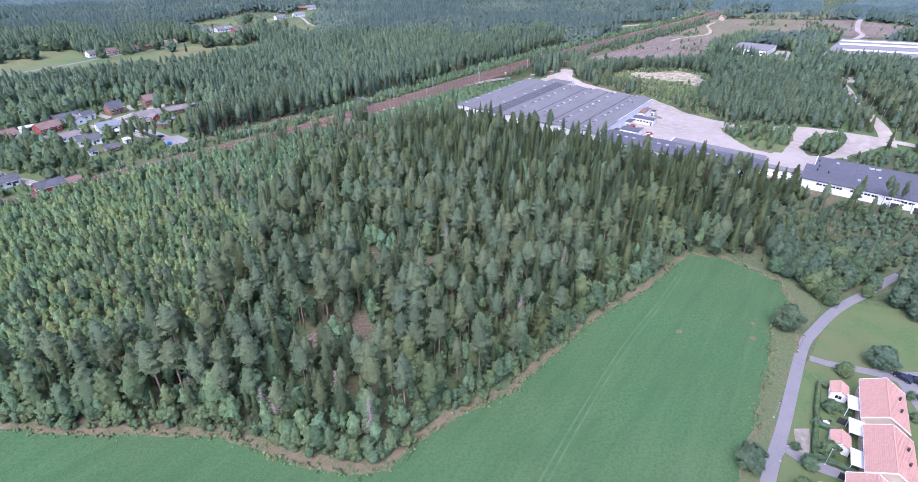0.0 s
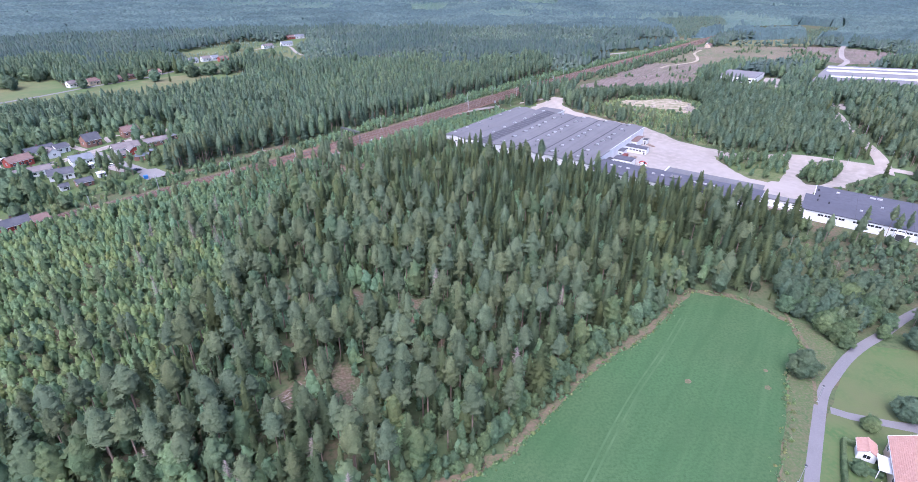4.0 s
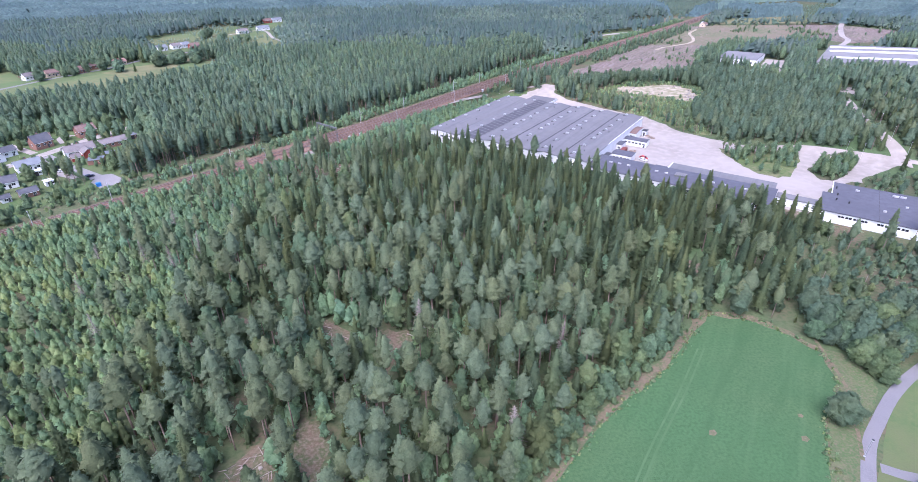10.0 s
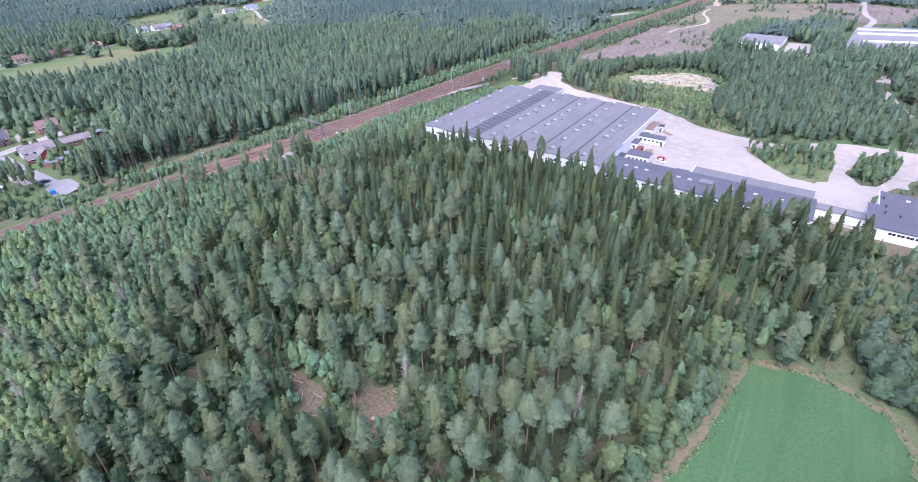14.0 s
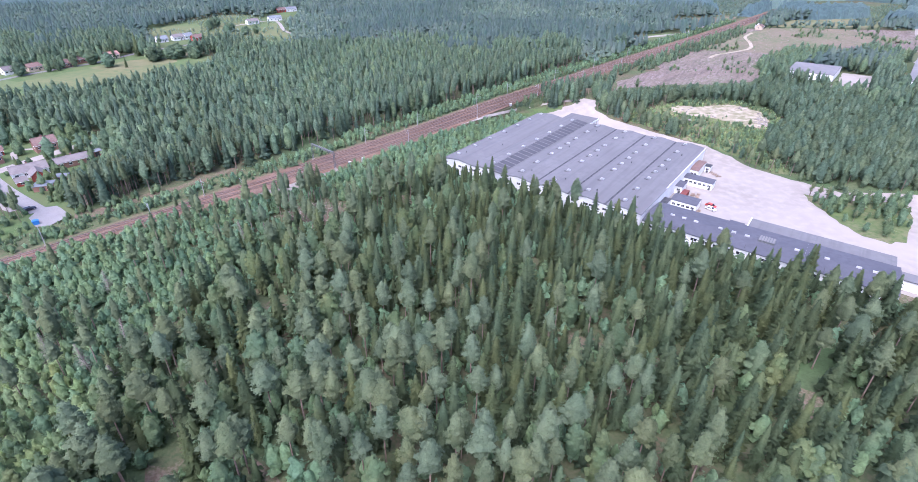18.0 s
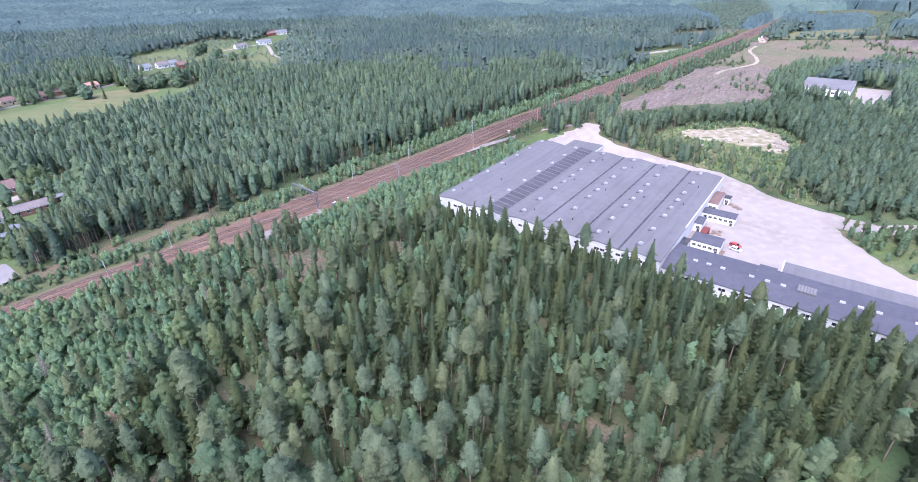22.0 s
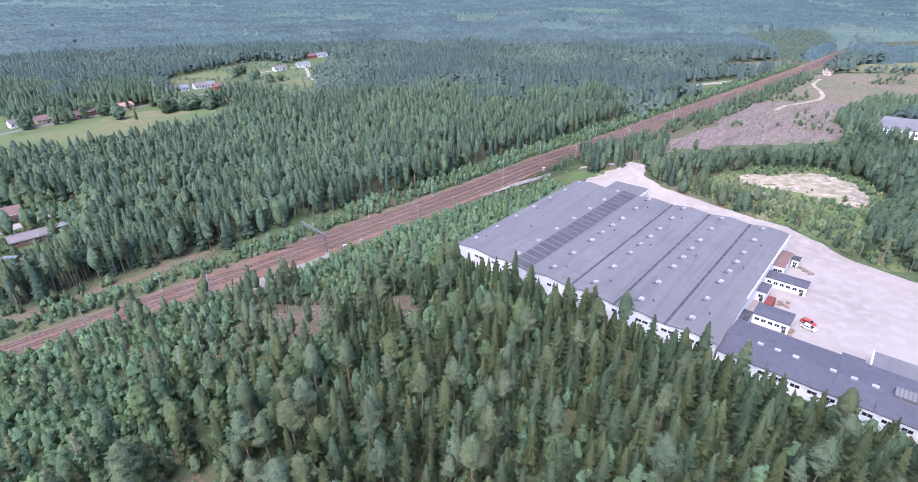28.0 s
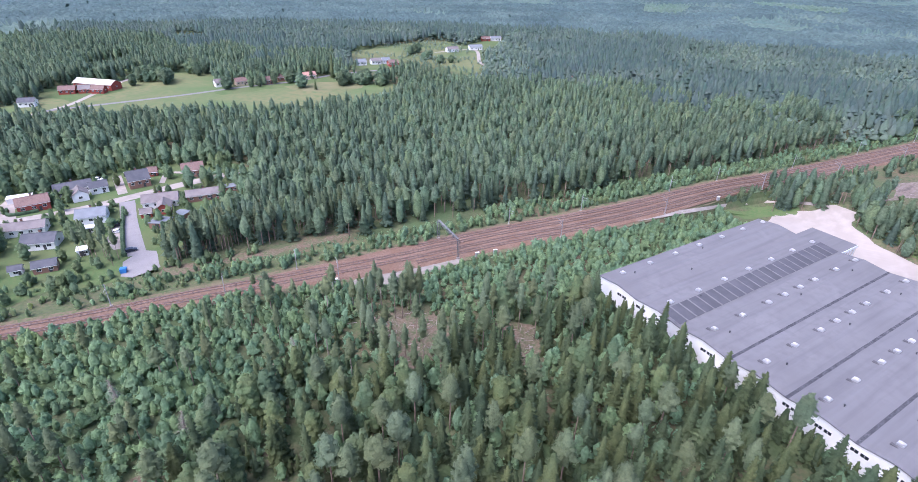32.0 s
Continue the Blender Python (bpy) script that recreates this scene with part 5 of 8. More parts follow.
far = far_hall("distant_factory", [(335, 500), (470, 462), (540, 548), (408, 588)], 7.0, M_PALEROOF, "long pale-roofed factory far behind the trees")
for a, b, wd in (((48, 52), (170, 18), 1.6), ((30, 20), (150, -14), 0.8), ((62, 72), (184, 38), 0.8)):
    bm = bmesh.new()
    d = Vector((b[0] - a[0], b[1] - a[1], 0)).normalized()
    nrm = Vector((-d.y, d.x, 0)) * wd
    vs = [bm.verts.new((p[0] + s * nrm.x, p[1] + s * nrm.y, z)) for z in (7.4, 8.6) for p, s in ((a, -1), (b, -1), (b, 1), (a, 1))]
    for q in ((4, 5, 6, 7), (0, 1, 5, 4), (1, 2, 6, 5), (2, 3, 7, 6), (3, 0, 4, 7)):
        bm.faces.new([vs[j] for j in q])
    part("skylight_strip", bm, M_WHITE, far, "long white skylight strip")
for k in range(16):
    ob = part("window", WINDOW_FRAME, None, far)
    ob.matrix_basis = pose(6 + k * 8, -1.7 - k * 2.252, 4.2, 0, 0, -15.7) @ Matrix.Diagonal((2.5, 1, 1.5, 1))
    part("pane", WINDOW_PANE, None, ob)
workshop = far_hall("distant_workshop", [(268, 541), (296, 524), (322, 556), (294, 574)], 5.0, M_PALEROOF, "pale grey workshop with white walls among trees")
for k in range(5):
    window(workshop, 4 + k * 5.0, -2.5 - k * 3.04, 2.6, -31.3, 1.4, 1.4)
patch("workshop_yard", [(300, 522), (283, 508), (300, 492), (336, 520), (345, 545), (324, 556)], 0.06, M_GRAVEL, "pale gravel yard beside the distant workshop", "yard", 0.8, 5.0, 31)

# ---- houses ----


def gable_house(name, x, y, turn, length, width, wall_h, rise, wall_mat, roof_mat, label, windows=3, chimney=True, eave=0.4, door=True, group="", category="house"):
    """A house with its ridge along local x: walls, two roof slopes, gables, windows, door, chimney."""
    root = thing(name, pose(x, y, 0.05, 0, 0, turn), label, category, group)
    L, W = length / 2, width / 2
    for s in (-1, 1):
        part("long_wall", boxes((-L, L, min(s * W, s * (W - 0.25)), max(s * W, s * (W - 0.25)), 0, wall_h)), wall_mat, root)
        bm = bmesh.new()
        x0, x1 = (s * L, s * (L - 0.25))
        vs = [bm.verts.new((xx, yy, zz)) for xx in (x0, x1) for yy, zz in ((-W + 0.25, 0), (W - 0.25, 0), (W - 0.25, wall_h), (0, wall_h + rise - 0.1), (-W + 0.25, wall_h))]
        bm.faces.new(vs[:5] if s > 0 else vs[:5][::-1])
        bm.faces.new(vs[5:][::-1] if s > 0 else vs[5:])
        for k in range(5):
            q = (vs[k], vs[5 + k], vs[5 + (k + 1) % 5], vs[(k + 1) % 5])
            bm.faces.new(q if s > 0 else q[::-1])
        part("gable_wall", bm, wall_mat, root)
        bm = bmesh.new()
        ye, ze = s * (W + eave), wall_h - rise * eave / W
        vs = [bm.verts.new(p) for p in ((-L - eave, 0, wall_h + rise), (L + eave, 0, wall_h + rise), (L + eave, ye, ze), (-L - eave, ye, ze))]
        up = [bm.verts.new(v.co + Vector((0, 0, 0.18))) for v in vs]
        bm.faces.new(vs)
        bm.faces.new(up[::-1])
        for k in range(4):
            bm.faces.new((vs[(k + 1) % 4], vs[k], up[k], up[(k + 1) % 4]))
        bmesh.ops.recalc_face_normals(bm, faces=bm.faces[:])
        part("roof_slope", bm, roof_mat, root)
    part("ridge_cap", boxes((-L - eave, L + eave, -0.15, 0.15, wall_h + rise + 0.14, wall_h + rise + 0.24)), roof_mat, root)
    for s in (-1, 1):
        part("verge_board", boxes((s * (L + eave) - 0.06, s * (L + eave) + 0.06, -0.12, 0.12, wall_h + rise - 0.3, wall_h + rise + 0.12)), M_WHITE, root)
        part("gutter", boxes((-L - eave, L + eave, s * (W + eave) - 0.08, s * (W + eave) + 0.08, wall_h - rise * eave / W - 0.12, wall_h - rise * eave / W + 0.02)), M_WHITE, root)
    for k in range(windows):
        xx = -L + (k + 0.5) * length / windows
        window(root, xx, -W, wall_h * 0.58, 0, 0.8, 1.2)
        window(root, xx, W, wall_h * 0.58, 180, 0.8, 1.2)
    window(root, L, 0, wall_h * 0.6, 90, 0.8, 1.2)
    window(root, -L, 0, wall_h * 0.6, -90, 0.8, 1.2)
    if door:
        leaf = part("door", boxes((L * 0.3, L * 0.3 + 0.95, -W - 0.05, -W, 0.1, 2.1)), M_DARKMETAL, root)
        part("handle", boxes((L * 0.3 + 0.8, L * 0.3 + 0.86, -W - 0.1, -W - 0.05, 1.0, 1.12)), M_METAL, leaf)
    if chimney:
        stack = part("chimney", boxes((-0.35, 0.35, -0.3 + W * 0.2, 0.3 + W * 0.2, wall_h + rise * 0.6, wall_h + rise + 0.9)), M_BRICK, root)
        part("chimney_cap", boxes((-0.42, 0.42, -0.37 + W * 0.2, 0.37 + W * 0.2, wall_h + rise + 0.9, wall_h + rise + 1.0)), M_DARKMETAL, stack)
    return root


def flat_shed(name, x, y, turn, length, width, h, wall_mat, roof_mat, label, category="shed"):
    root = thing(name, pose(x, y, 0.05, 0, 0, turn), label, category)
    L, W = length / 2, width / 2
    part("wall", boxes((-L, L, -W, W, 0, h)), wall_mat, root)
    part("roof", boxes((-L - 0.25, L + 0.25, -W - 0.25, W + 0.25, h, h + 0.18)), roof_mat, root)
    part("door", boxes((-0.9, 0.9, -W - 0.05, -W, 0.05, 2.1)), M_DARKMETAL, root)
    window(root, L * 0.65, -W, h * 0.6, 0, 0.7, 0.9)
    return root


# row houses by the path: ridge along the row
ROW = 58.2
for k, (x, y, ln) in enumerate(((100.7, 89.2, 13.6), (92.2, 74.9, 13.8), (80.5, 62.5, 13.8))):
    root = gable_house("row_house", x, y, ROW, ln, 8.6, 4.4, 2.6, M_CREAM, M_TILE, "cream row house with salmon clay tile roof", 4, False, 0.35, True, "row houses by the path")
    for j in range(2):
        part("vent_hood", boxes((-2.2 + j * 4.4, -1.8 + j * 4.4, -3.0, -2.6, 5.5, 6.4)), M_DARKMETAL, root)
    for j in range(13):
        yy = 0.3 + j * 0.33
        for s in (-1, 1):
            part("tile_course", boxes((-ln / 2 - 0.3, ln / 2 + 0.3, min(s * yy, s * (yy + 0.06)), max(s * yy, s * (yy + 0.06)), 7.15 - yy * 0.605, 7.235 - yy * 0.605)), M_TILE, root)
    for s in (-1, 1):
        part("white_barge_board", prism(bmesh.new(), [(-4.7, 4.15), (0, 6.98), (4.7, 4.15), (4.7, 4.38), (0, 7.24), (-4.7, 4.38)], -0.09, 0.09), M_WHITE, root).matrix_basis = pose(s * (ln / 2 + 0.42), 0, 0, 0, 0, 90)
for k, (x, y) in enumerate(((95.9, 91.2), (91.6, 84.0), (86.6, 75.5), (82.6, 69.0))):
    root = thing("patio_roof", pose(x, y, 0.05, 0, 0, ROW), "white flat patio roof on the garden side", "patio roof", "patio roofs of the row houses")
    part("roof_sheet", boxes((-2.5, 2.5, -1.6, 1.6, 2.75, 2.9)), M_WHITE, root)
    for sx in (-2.3, 2.3):
        for sy in (-1.4, 1.4):
            part("post", boxes((sx - 0.06, sx + 0.06, sy - 0.06, sy + 0.06, 0, 2.75)), M_WHITE, root)
    part("side_screen", boxes((2.55, 2.65, -1.6, 3.2, 0, 1.9)), M_DARKMETAL, root)
    deck = thing("garden_table", pose(x + 2.2, y + 2.6, 0.05, 0, 0, ROW), "small white garden table on a patio", "table", "patio tables")
    part("tabletop", boxes((-0.6, 0.6, -0.4, 0.4, 0.7, 0.75)), M_WHITE, deck)
    for sx in (-0.5, 0.5):
        for sy in (-0.3, 0.3):
            part("leg", boxes((sx - 0.03, sx + 0.03, sy - 0.03, sy + 0.03, 0, 0.7)), M_WHITE, deck)
for x, y in ((95.5, 96.4), (86.2, 81.0), (75.6, 67.4)):
    gable_house("garden_shed", x, y, ROW, 4.2, 3.6, 2.2, 1.0, M_WHITE, M_TILE, "small white garden shed with clay tile roof", 0, False, 0.2, True, "garden sheds", "shed")


def hedge(pts, w, h, label):
    line = smooth_line(pts, 1.2)
    rnd = random.Random(len(pts))
    ns = offsets(line)
    bm = bmesh.new()
    rows = []
    for p, n in zip(line, ns):
        j = rnd.uniform(0.85, 1.15)
        rows.append([bm.verts.new(p + n * a * w / 2 * j + Vector((0, 0, b * h * rnd.uniform(0.9, 1.1)))) for a, b in ((-1, 0.03), (-1.05, 0.7), (-0.6, 1), (0.6, 1), (1.05, 0.7), (1, 0.03))])
    for ra, rb in zip(rows[:-1], rows[1:]):
        for j in range(5):
            bm.faces.new((ra[j], rb[j], rb[j + 1], ra[j + 1]))
    bm.faces.new(rows[0])
    bm.faces.new(rows[-1][::-1])
    bmesh.ops.recalc_face_normals(bm, faces=bm.faces[:])
    tagged(part("hedge", bm, M_BUSH), label, "hedge", "garden hedges")


for pts in ([(93, 100), (89, 94), (85, 87.5), (81.5, 82), (78.5, 77)], [(93, 100), (96, 98)], [(92, 92), (95, 90)], [(85.2, 87), (88, 85)], [(79, 78), (83, 75.5), (86, 73)]):
    hedge(pts, 1.1, 1.5, "clipped green garden hedge")
root = thing("garden_table", pose(87.2, 87.2, 0.05), "white garden table with dark chairs on grass", "table")
part("tabletop", tube(bmesh.new(), (0, 0, 0.7), (0, 0, 0.75), 0.7, 0.7, 12), M_WHITE, root)
part("leg", tube(bmesh.new(), (0, 0, 0), (0, 0, 0.7), 0.06, 0.06, 6), M_WHITE, root)
for k in range(4):
    a = k * math.pi / 2 + 0.4
    ch = thing("garden_chair", pose(87.2 + 1.2 * math.cos(a), 87.2 + 1.2 * math.sin(a), 0.05, 0, 0, math.degrees(a)), "dark garden chair round a white table", "chair", "garden chairs")
    part("seat", boxes((-0.25, 0.25, -0.25, 0.25, 0.4, 0.45)), M_DARKMETAL, ch)
    part("backrest", boxes((0.2, 0.25, -0.25, 0.25, 0.45, 0.95)), M_DARKMETAL, ch)
    for sx in (-0.2, 0.2):
        for sy in (-0.2, 0.2):
            part("leg", boxes((sx - 0.02, sx + 0.02, sy - 0.02, sy + 0.02, 0, 0.4)), M_DARKMETAL, ch)
for x, y, t in ((116.3, 102.3, 120), (118.9, 101.2, 120), (116.0, 94.5, 140), (112.5, 86.5, 140)):
    car(pose(x, y, 0.13, 0, 0, t), M_CARDARK, "dark blue car parked behind the row houses")


def street_lamp(x, y, turn=0.0, h=5.0, label="slim grey lamp post with white lantern", group="lamps along the path"):
    root = thing("street_lamp", pose(x, y, 0.05, 0, 0, turn), label, "lamp post", group)
    part("footing", boxes((-0.2, 0.2, -0.2, 0.2, 0, 0.15)), M_METAL, root)
    part("post", tube(bmesh.new(), (0, 0, 0.1), (0, 0, h), 0.07, 0.05, 6), M_METAL, root)
    head = part("lantern", tube(bmesh.new(), (0, 0, h), (0, 0, h + 0.4), 0.16, 0.28, 8), M_WHITE, root)
    part("cap", tube(bmesh.new(), (0, 0, h + 0.4), (0, 0, h + 0.5), 0.32, 0.1, 8), M_DARKMETAL, head)


for x, y in ((95.0, 113.0), (76.0, 89.2), (80.5, 76.2), (117, 135.5), (71.2, 77.0)):
    street_lamp(x, y)
for x, y in ((218, 296), (224, 292), (262, 316), (274, 340), (250, 292), (286, 372)):
    street_lamp(x, y, 0, 8.0, "tall pale lamp mast beside the factory road", "lamps by the factory road")

# villas of the village
V = [
    (-238.9, 297.5, 60, 11.5, 8.6, 3.6, 2.2, M_REDWOOD, M_BROWNTILE, "red boarded villa with brown tile roof"),
    (-240.0, 316.0, 60, 14.5, 7.6, 3.4, 1.9, M_WHITE, M_DARKTILE, "long white villa with dark blue-grey roof"),
    (-231.5, 322.0, 60, 7.0, 6.6, 3.2, 1.8, M_WHITE, M_DARKTILE, "white villa wing with dark roof"),
    (-230.6, 312.3, 150, 6.6, 6.2, 3.2, 2.2, M_WHITE, M_GREYTILE, "white gabled villa with grey roof"),
    (-221.4, 334.9, 60, 9.0, 7.6, 4.2, 3.4, M_BRICK, M_DARKTILE, "brick villa with steep dark blue roof"),
    (-208.4, 355.5, 50, 9.6, 7.6, 4.2, 2.6, M_BRICK, M_BROWNTILE, "red-brown brick villa with tile roof"),
    (-182.4, 336.9, 48, 14.5, 6.6, 3.0, 1.6, M_BRICK, M_GREYTILE, "low brown brick bungalow with grey roof"),
    (-194.2, 323.8, 44, 14.0, 8.6, 3.1, 2.1, M_WHITE, M_GREYTILE, "white bungalow with brown-grey roof"),
    (-187.0, 319.1, 134, 7.5, 5.4, 3.0, 2.0, M_REDWOOD, M_GREYTILE, "red boarded gable wing with grey roof"),
    (-189.4, 312.1, 44, 4.2, 3.6, 2.4, 1.3, M_REDWOOD, M_GREYTILE, "small red boarded garden house"),
    (-206.2, 300.4, 46, 10.5, 9.0, 3.4, 2.0, M_WHITE, M_GREYROOF, "white villa with pale grey roof"),
    (-219.8, 281.5, 45, 15.5, 7.6, 3.0, 1.6, M_WHITE, M_GREYTILE, "long low white house with grey roof"),
    (-203.0, 277.8, 38, 11.0, 8.6, 3.2, 2.0, M_WHITE, M_DARKTILE, "white villa with dark blue roof"),
    (-184.4, 266.8, 50, 7.0, 5.0, 2.6, 1.3, M_BRICK, M_DARKTILE, "low brown garage with dark blue roof"),
    (-190.6, 260.8, 50, 3.6, 3.0, 2.3, 1.0, M_WHITE, M_DARKTILE, "small white shed with dark roof"),
    (-226.2, 346.9, 40, 4.2, 3.4, 2.6, 1.8, M_REDWOOD, M_BROWNTILE, "small red boarded hut in a garden"),
    (-183.2, 216.5, 52, 11.0, 6.4, 3.0, 1.9, M_REDWOOD, M_DARKTILE, "red boarded villa with dark roof"),
    (-175.5, 221.6, 52, 5.5, 6.0, 2.8, 1.7, M_REDWOOD, M_BROWNTILE, "red boarded villa wing with brown roof"),
    (-206.0, 221.0, 52, 9.0, 6.5, 3.0, 1.8, M_WHITE, M_DARKTILE, "white villa with dark roof"),
    (-243.0, 268.0, 50, 11.0, 8.0, 3.4, 2.0, M_WHITE, M_GREYTILE, "white villa with grey roof"),
    (-252.0, 283.0, 60, 9.5, 7.5, 3.4, 2.2, M_REDWOOD, M_BROWNTILE, "red boarded villa with brown roof"),
]
for x, y, t, ln, wd, wh_, rs, wm, rm, lab in V:
    gable_house("villa" if ln > 6.8 else "garden_house", x, y, t, ln, wd, wh_, rs, wm, rm, lab, max(1, int(ln / 3)), ln > 8, group="houses of the village")
for x, y, t, ln, wd, lab, rm in ((-251.5, 299.5, 50, 9.0, 4.2, "low white garage with flat roof", M_WHITE), (-178.4, 348.4, 50, 6.0, 4.2, "open brown carport with pale roof", M_GREYROOF), (-176.8, 308.4, 20, 7.0, 6.0, "pale green metal carport roof", M_GREYROOF), (-175.2, 317.6, 10, 5.0, 4.2, "pale green metal carport roof", M_GREYROOF), (-183.2, 279.4, 50, 3.4, 3.6, "small white flat garden shed", M_WHITE), (-197.5, 292.0, 50, 5.0, 3.0, "small white flat garden shed", M_WHITE)):
    flat_shed("garage", x, y, t, ln, wd, 2.4, M_WHITE if "white" in lab else M_BRICK, rm, lab, "garage")
car(pose(-192.5, 300.4, 0.06, 0, 0, 45), M_CARDARK, "dark car parked on a village drive")
car(pose(-187.3, 296.6, 0.06, 0, 0, 45), M_CARWHITE, "white car parked on a village drive")
car(pose(-169.3, 287.9, 0.18, 0, 0, 55), M_CARDARK, "dark car parked by the turning place")
car(pose(-244.6, 331.0, 0.06, 0, 0, 20), M_CARWHITE, "white car parked by a villa")
root = thing("blue_bin", pose(-158.6, 276.4, 0.1, 0, 0, 40), "bright blue covered waste bin by the turning place", "bin")
part("tub", prism(bmesh.new(), [(-0.9, 0.1), (0.9, 0.1), (1.1, 1.5), (-1.1, 1.5)], -0.9, 0.9), M_BLUE, root)
part("lid", prism(bmesh.new(), [(-1.15, 1.5), (1.15, 1.5), (0.8, 1.75), (-0.8, 1.75)], -0.95, 0.95), M_BLUE, root)
hedge([(-205, 313), (-195, 305), (-184, 296), (-168, 284)], 1.4, 1.6, "dark clipped hedge along the cul-de-sac")
hedge([(-247, 291), (-240, 288), (-234, 296)], 1.2, 1.3, "dark clipped hedge along the village street")

# farm and scattered houses beyond the wood
barn = gable_house("farm_barn", -421, 463, 12, 34, 11, 4.6, 2.6, M_REDWOOD, M_CREAMROOF, "long red barn with pale sheet roof", 6, False)
for x, y, t, ln, wm, rm, lab in ((-424, 441, 40, 11, M_REDWOOD, M_BROWNTILE, "red farm house with brown roof"), (-416, 449, 40, 8, M_REDWOOD, M_GREYTILE, "red farm outbuilding with grey roof"), (-406, 453, 30, 9, M_REDWOOD, M_BROWNTILE, "red farm outbuilding with brown roof"), (-412, 404, 40, 10, M_WHITE, M_DARKTILE, "white country house with dark roof"),
                                 (-333, 526, 60, 10, M_CREAM, M_BROWNTILE, "cream country house with brown roof"), (-317, 540, 60, 8, M_BRICK, M_BROWNTILE, "small brick country house with brown roof"), (-344, 514, 60, 9, M_WHITE, M_GREYTILE, "white country house with grey roof"), (-314, 557, 60, 13, M_BRICK, M_BROWNTILE, "red-brown country house with tile roof"), (-299, 573, 60, 11, M_CREAM, M_TILE, "cream country house with red tile roof"),
                                 (-294, 652, 50, 10, M_WHITE, M_GREYROOF, "white country house with grey sheet roof"), (-284, 664, 50, 10, M_WHITE, M_GREYTILE, "white country house with grey roof"), (-277, 672, 50, 8, M_WHITE, M_GREYROOF, "white country house with grey sheet roof"), (-264, 664, 50, 10, M_REDWOOD, M_BROWNTILE, "red country house with brown roof"),
                                 (-246, 775, 50, 14, M_WHITE, M_GREYTILE, "white country house with grey roof"), (-228, 804, 40, 16, M_WHITE, M_GREYROOF, "long white farm building"), (-232, 890, 40, 14, M_WHITE, M_GREYROOF, "white farm building with pale roof"), (-243, 880, 40, 12, M_REDWOOD, M_BROWNTILE, "red farm building with brown roof"), (-342, 794, 40, 10, M_WHITE, M_GREYROOF, "white farm building with pale roof"),
                                 (-87, 683, 40, 9, M_CREAM, M_TILE, "cream cottage with red roof in the wood"), (366, 786, 47, 9, M_CREAM, M_BROWNTILE, "small cream railway building"), (372, 800, 47, 7, M_WHITE, M_GREYTILE, "small white railway building"), (345, 478, 50, 9, M_WHITE, M_GREYTILE, "white office building beside the far factory")):
    gable_house("country_house", x, y, t, ln, 7.4, 3.6, 2.2, wm, rm, lab, 3, ln > 9, group="scattered houses")

# ---- trees ----
rng = np.random.default_rng(7)


def tufts(centres, outward, size, rng, per=1):
    """Slim leaf tufts that point outward and up from each centre; rows are places and soft outward normals."""
    vs, fs = [], []
    n = len(centres)
    for k in range(per):
        a = rng.normal(size=(n, 3))
        a -= outward * (a * outward).sum(1, keepdims=True)
        a /= np.linalg.norm(a, axis=1, keepdims=True) + 1e-9
        b = np.cross(outward, a)
        s = size * rng.uniform(0.6, 1.4, (n, 1))
        lift = np.array([0, 0, 0.2])
        p0 = centres - a * s * 0.45 - b * s * 0.45
        p1 = centres + a * s * 0.45 - b * s * 0.45
        p2 = centres + b * s * 1.05 + (outward * 0.3 + lift) * s
        nm = outward + np.array([0, 0, 0.3]) + rng.normal(0, 0.13, (n, 3))
        nm /= np.linalg.norm(nm, axis=1, keepdims=True)
        base = k * n * 3
        pts = np.stack([p0, p1, p2], 1).reshape(-1, 3)
        vs.append(np.concatenate([pts, np.repeat(nm, 3, 0)], 1))
        fs.append(np.arange(base, base + n * 3).reshape(-1, 3))
    return np.concatenate(vs), np.concatenate(fs)


def core(rings, sides, rng):
    """A closed low shape of revolution, from (radius, height) pairs, slightly uneven."""
    vs = []
    mid = sum(z for _, z in rings) / len(rings)
    span = rings[-1][1] - rings[0][1] + 0.01
    for r, z in rings:
        for k in range(sides):
            a = k * math.tau / sides
            q = r * rng.uniform(0.72, 1.25)
            nm = Vector((math.cos(a), math.sin(a), 0.45 + 1.2 * (z - mid) / span)).normalized()
            vs.append((q * math.cos(a), q * math.sin(a), z, *nm))
    fs = []
    for i in range(len(rings) - 1):
        for k in range(sides):
            a, b = i * sides + k, i * sides + (k + 1) % sides
            fs += [(a, b, b + sides), (a, b + sides, a + sides)]
    return np.array(vs, float), np.array(fs, int)


def merge(*parts_):
    vs, fs, o = [], [], 0
    for v, f in parts_:
        vs.append(v)
        fs.append(f + o)
        o += len(v)
    return np.concatenate(vs), np.concatenate(fs)


def stem(height, r0, r1, sides, rng, lean=0.0):
    return core([(r0, 0.0), (r0 * 0.8 + r1 * 0.2, height * 0.4), (r1, height)], sides, rng)


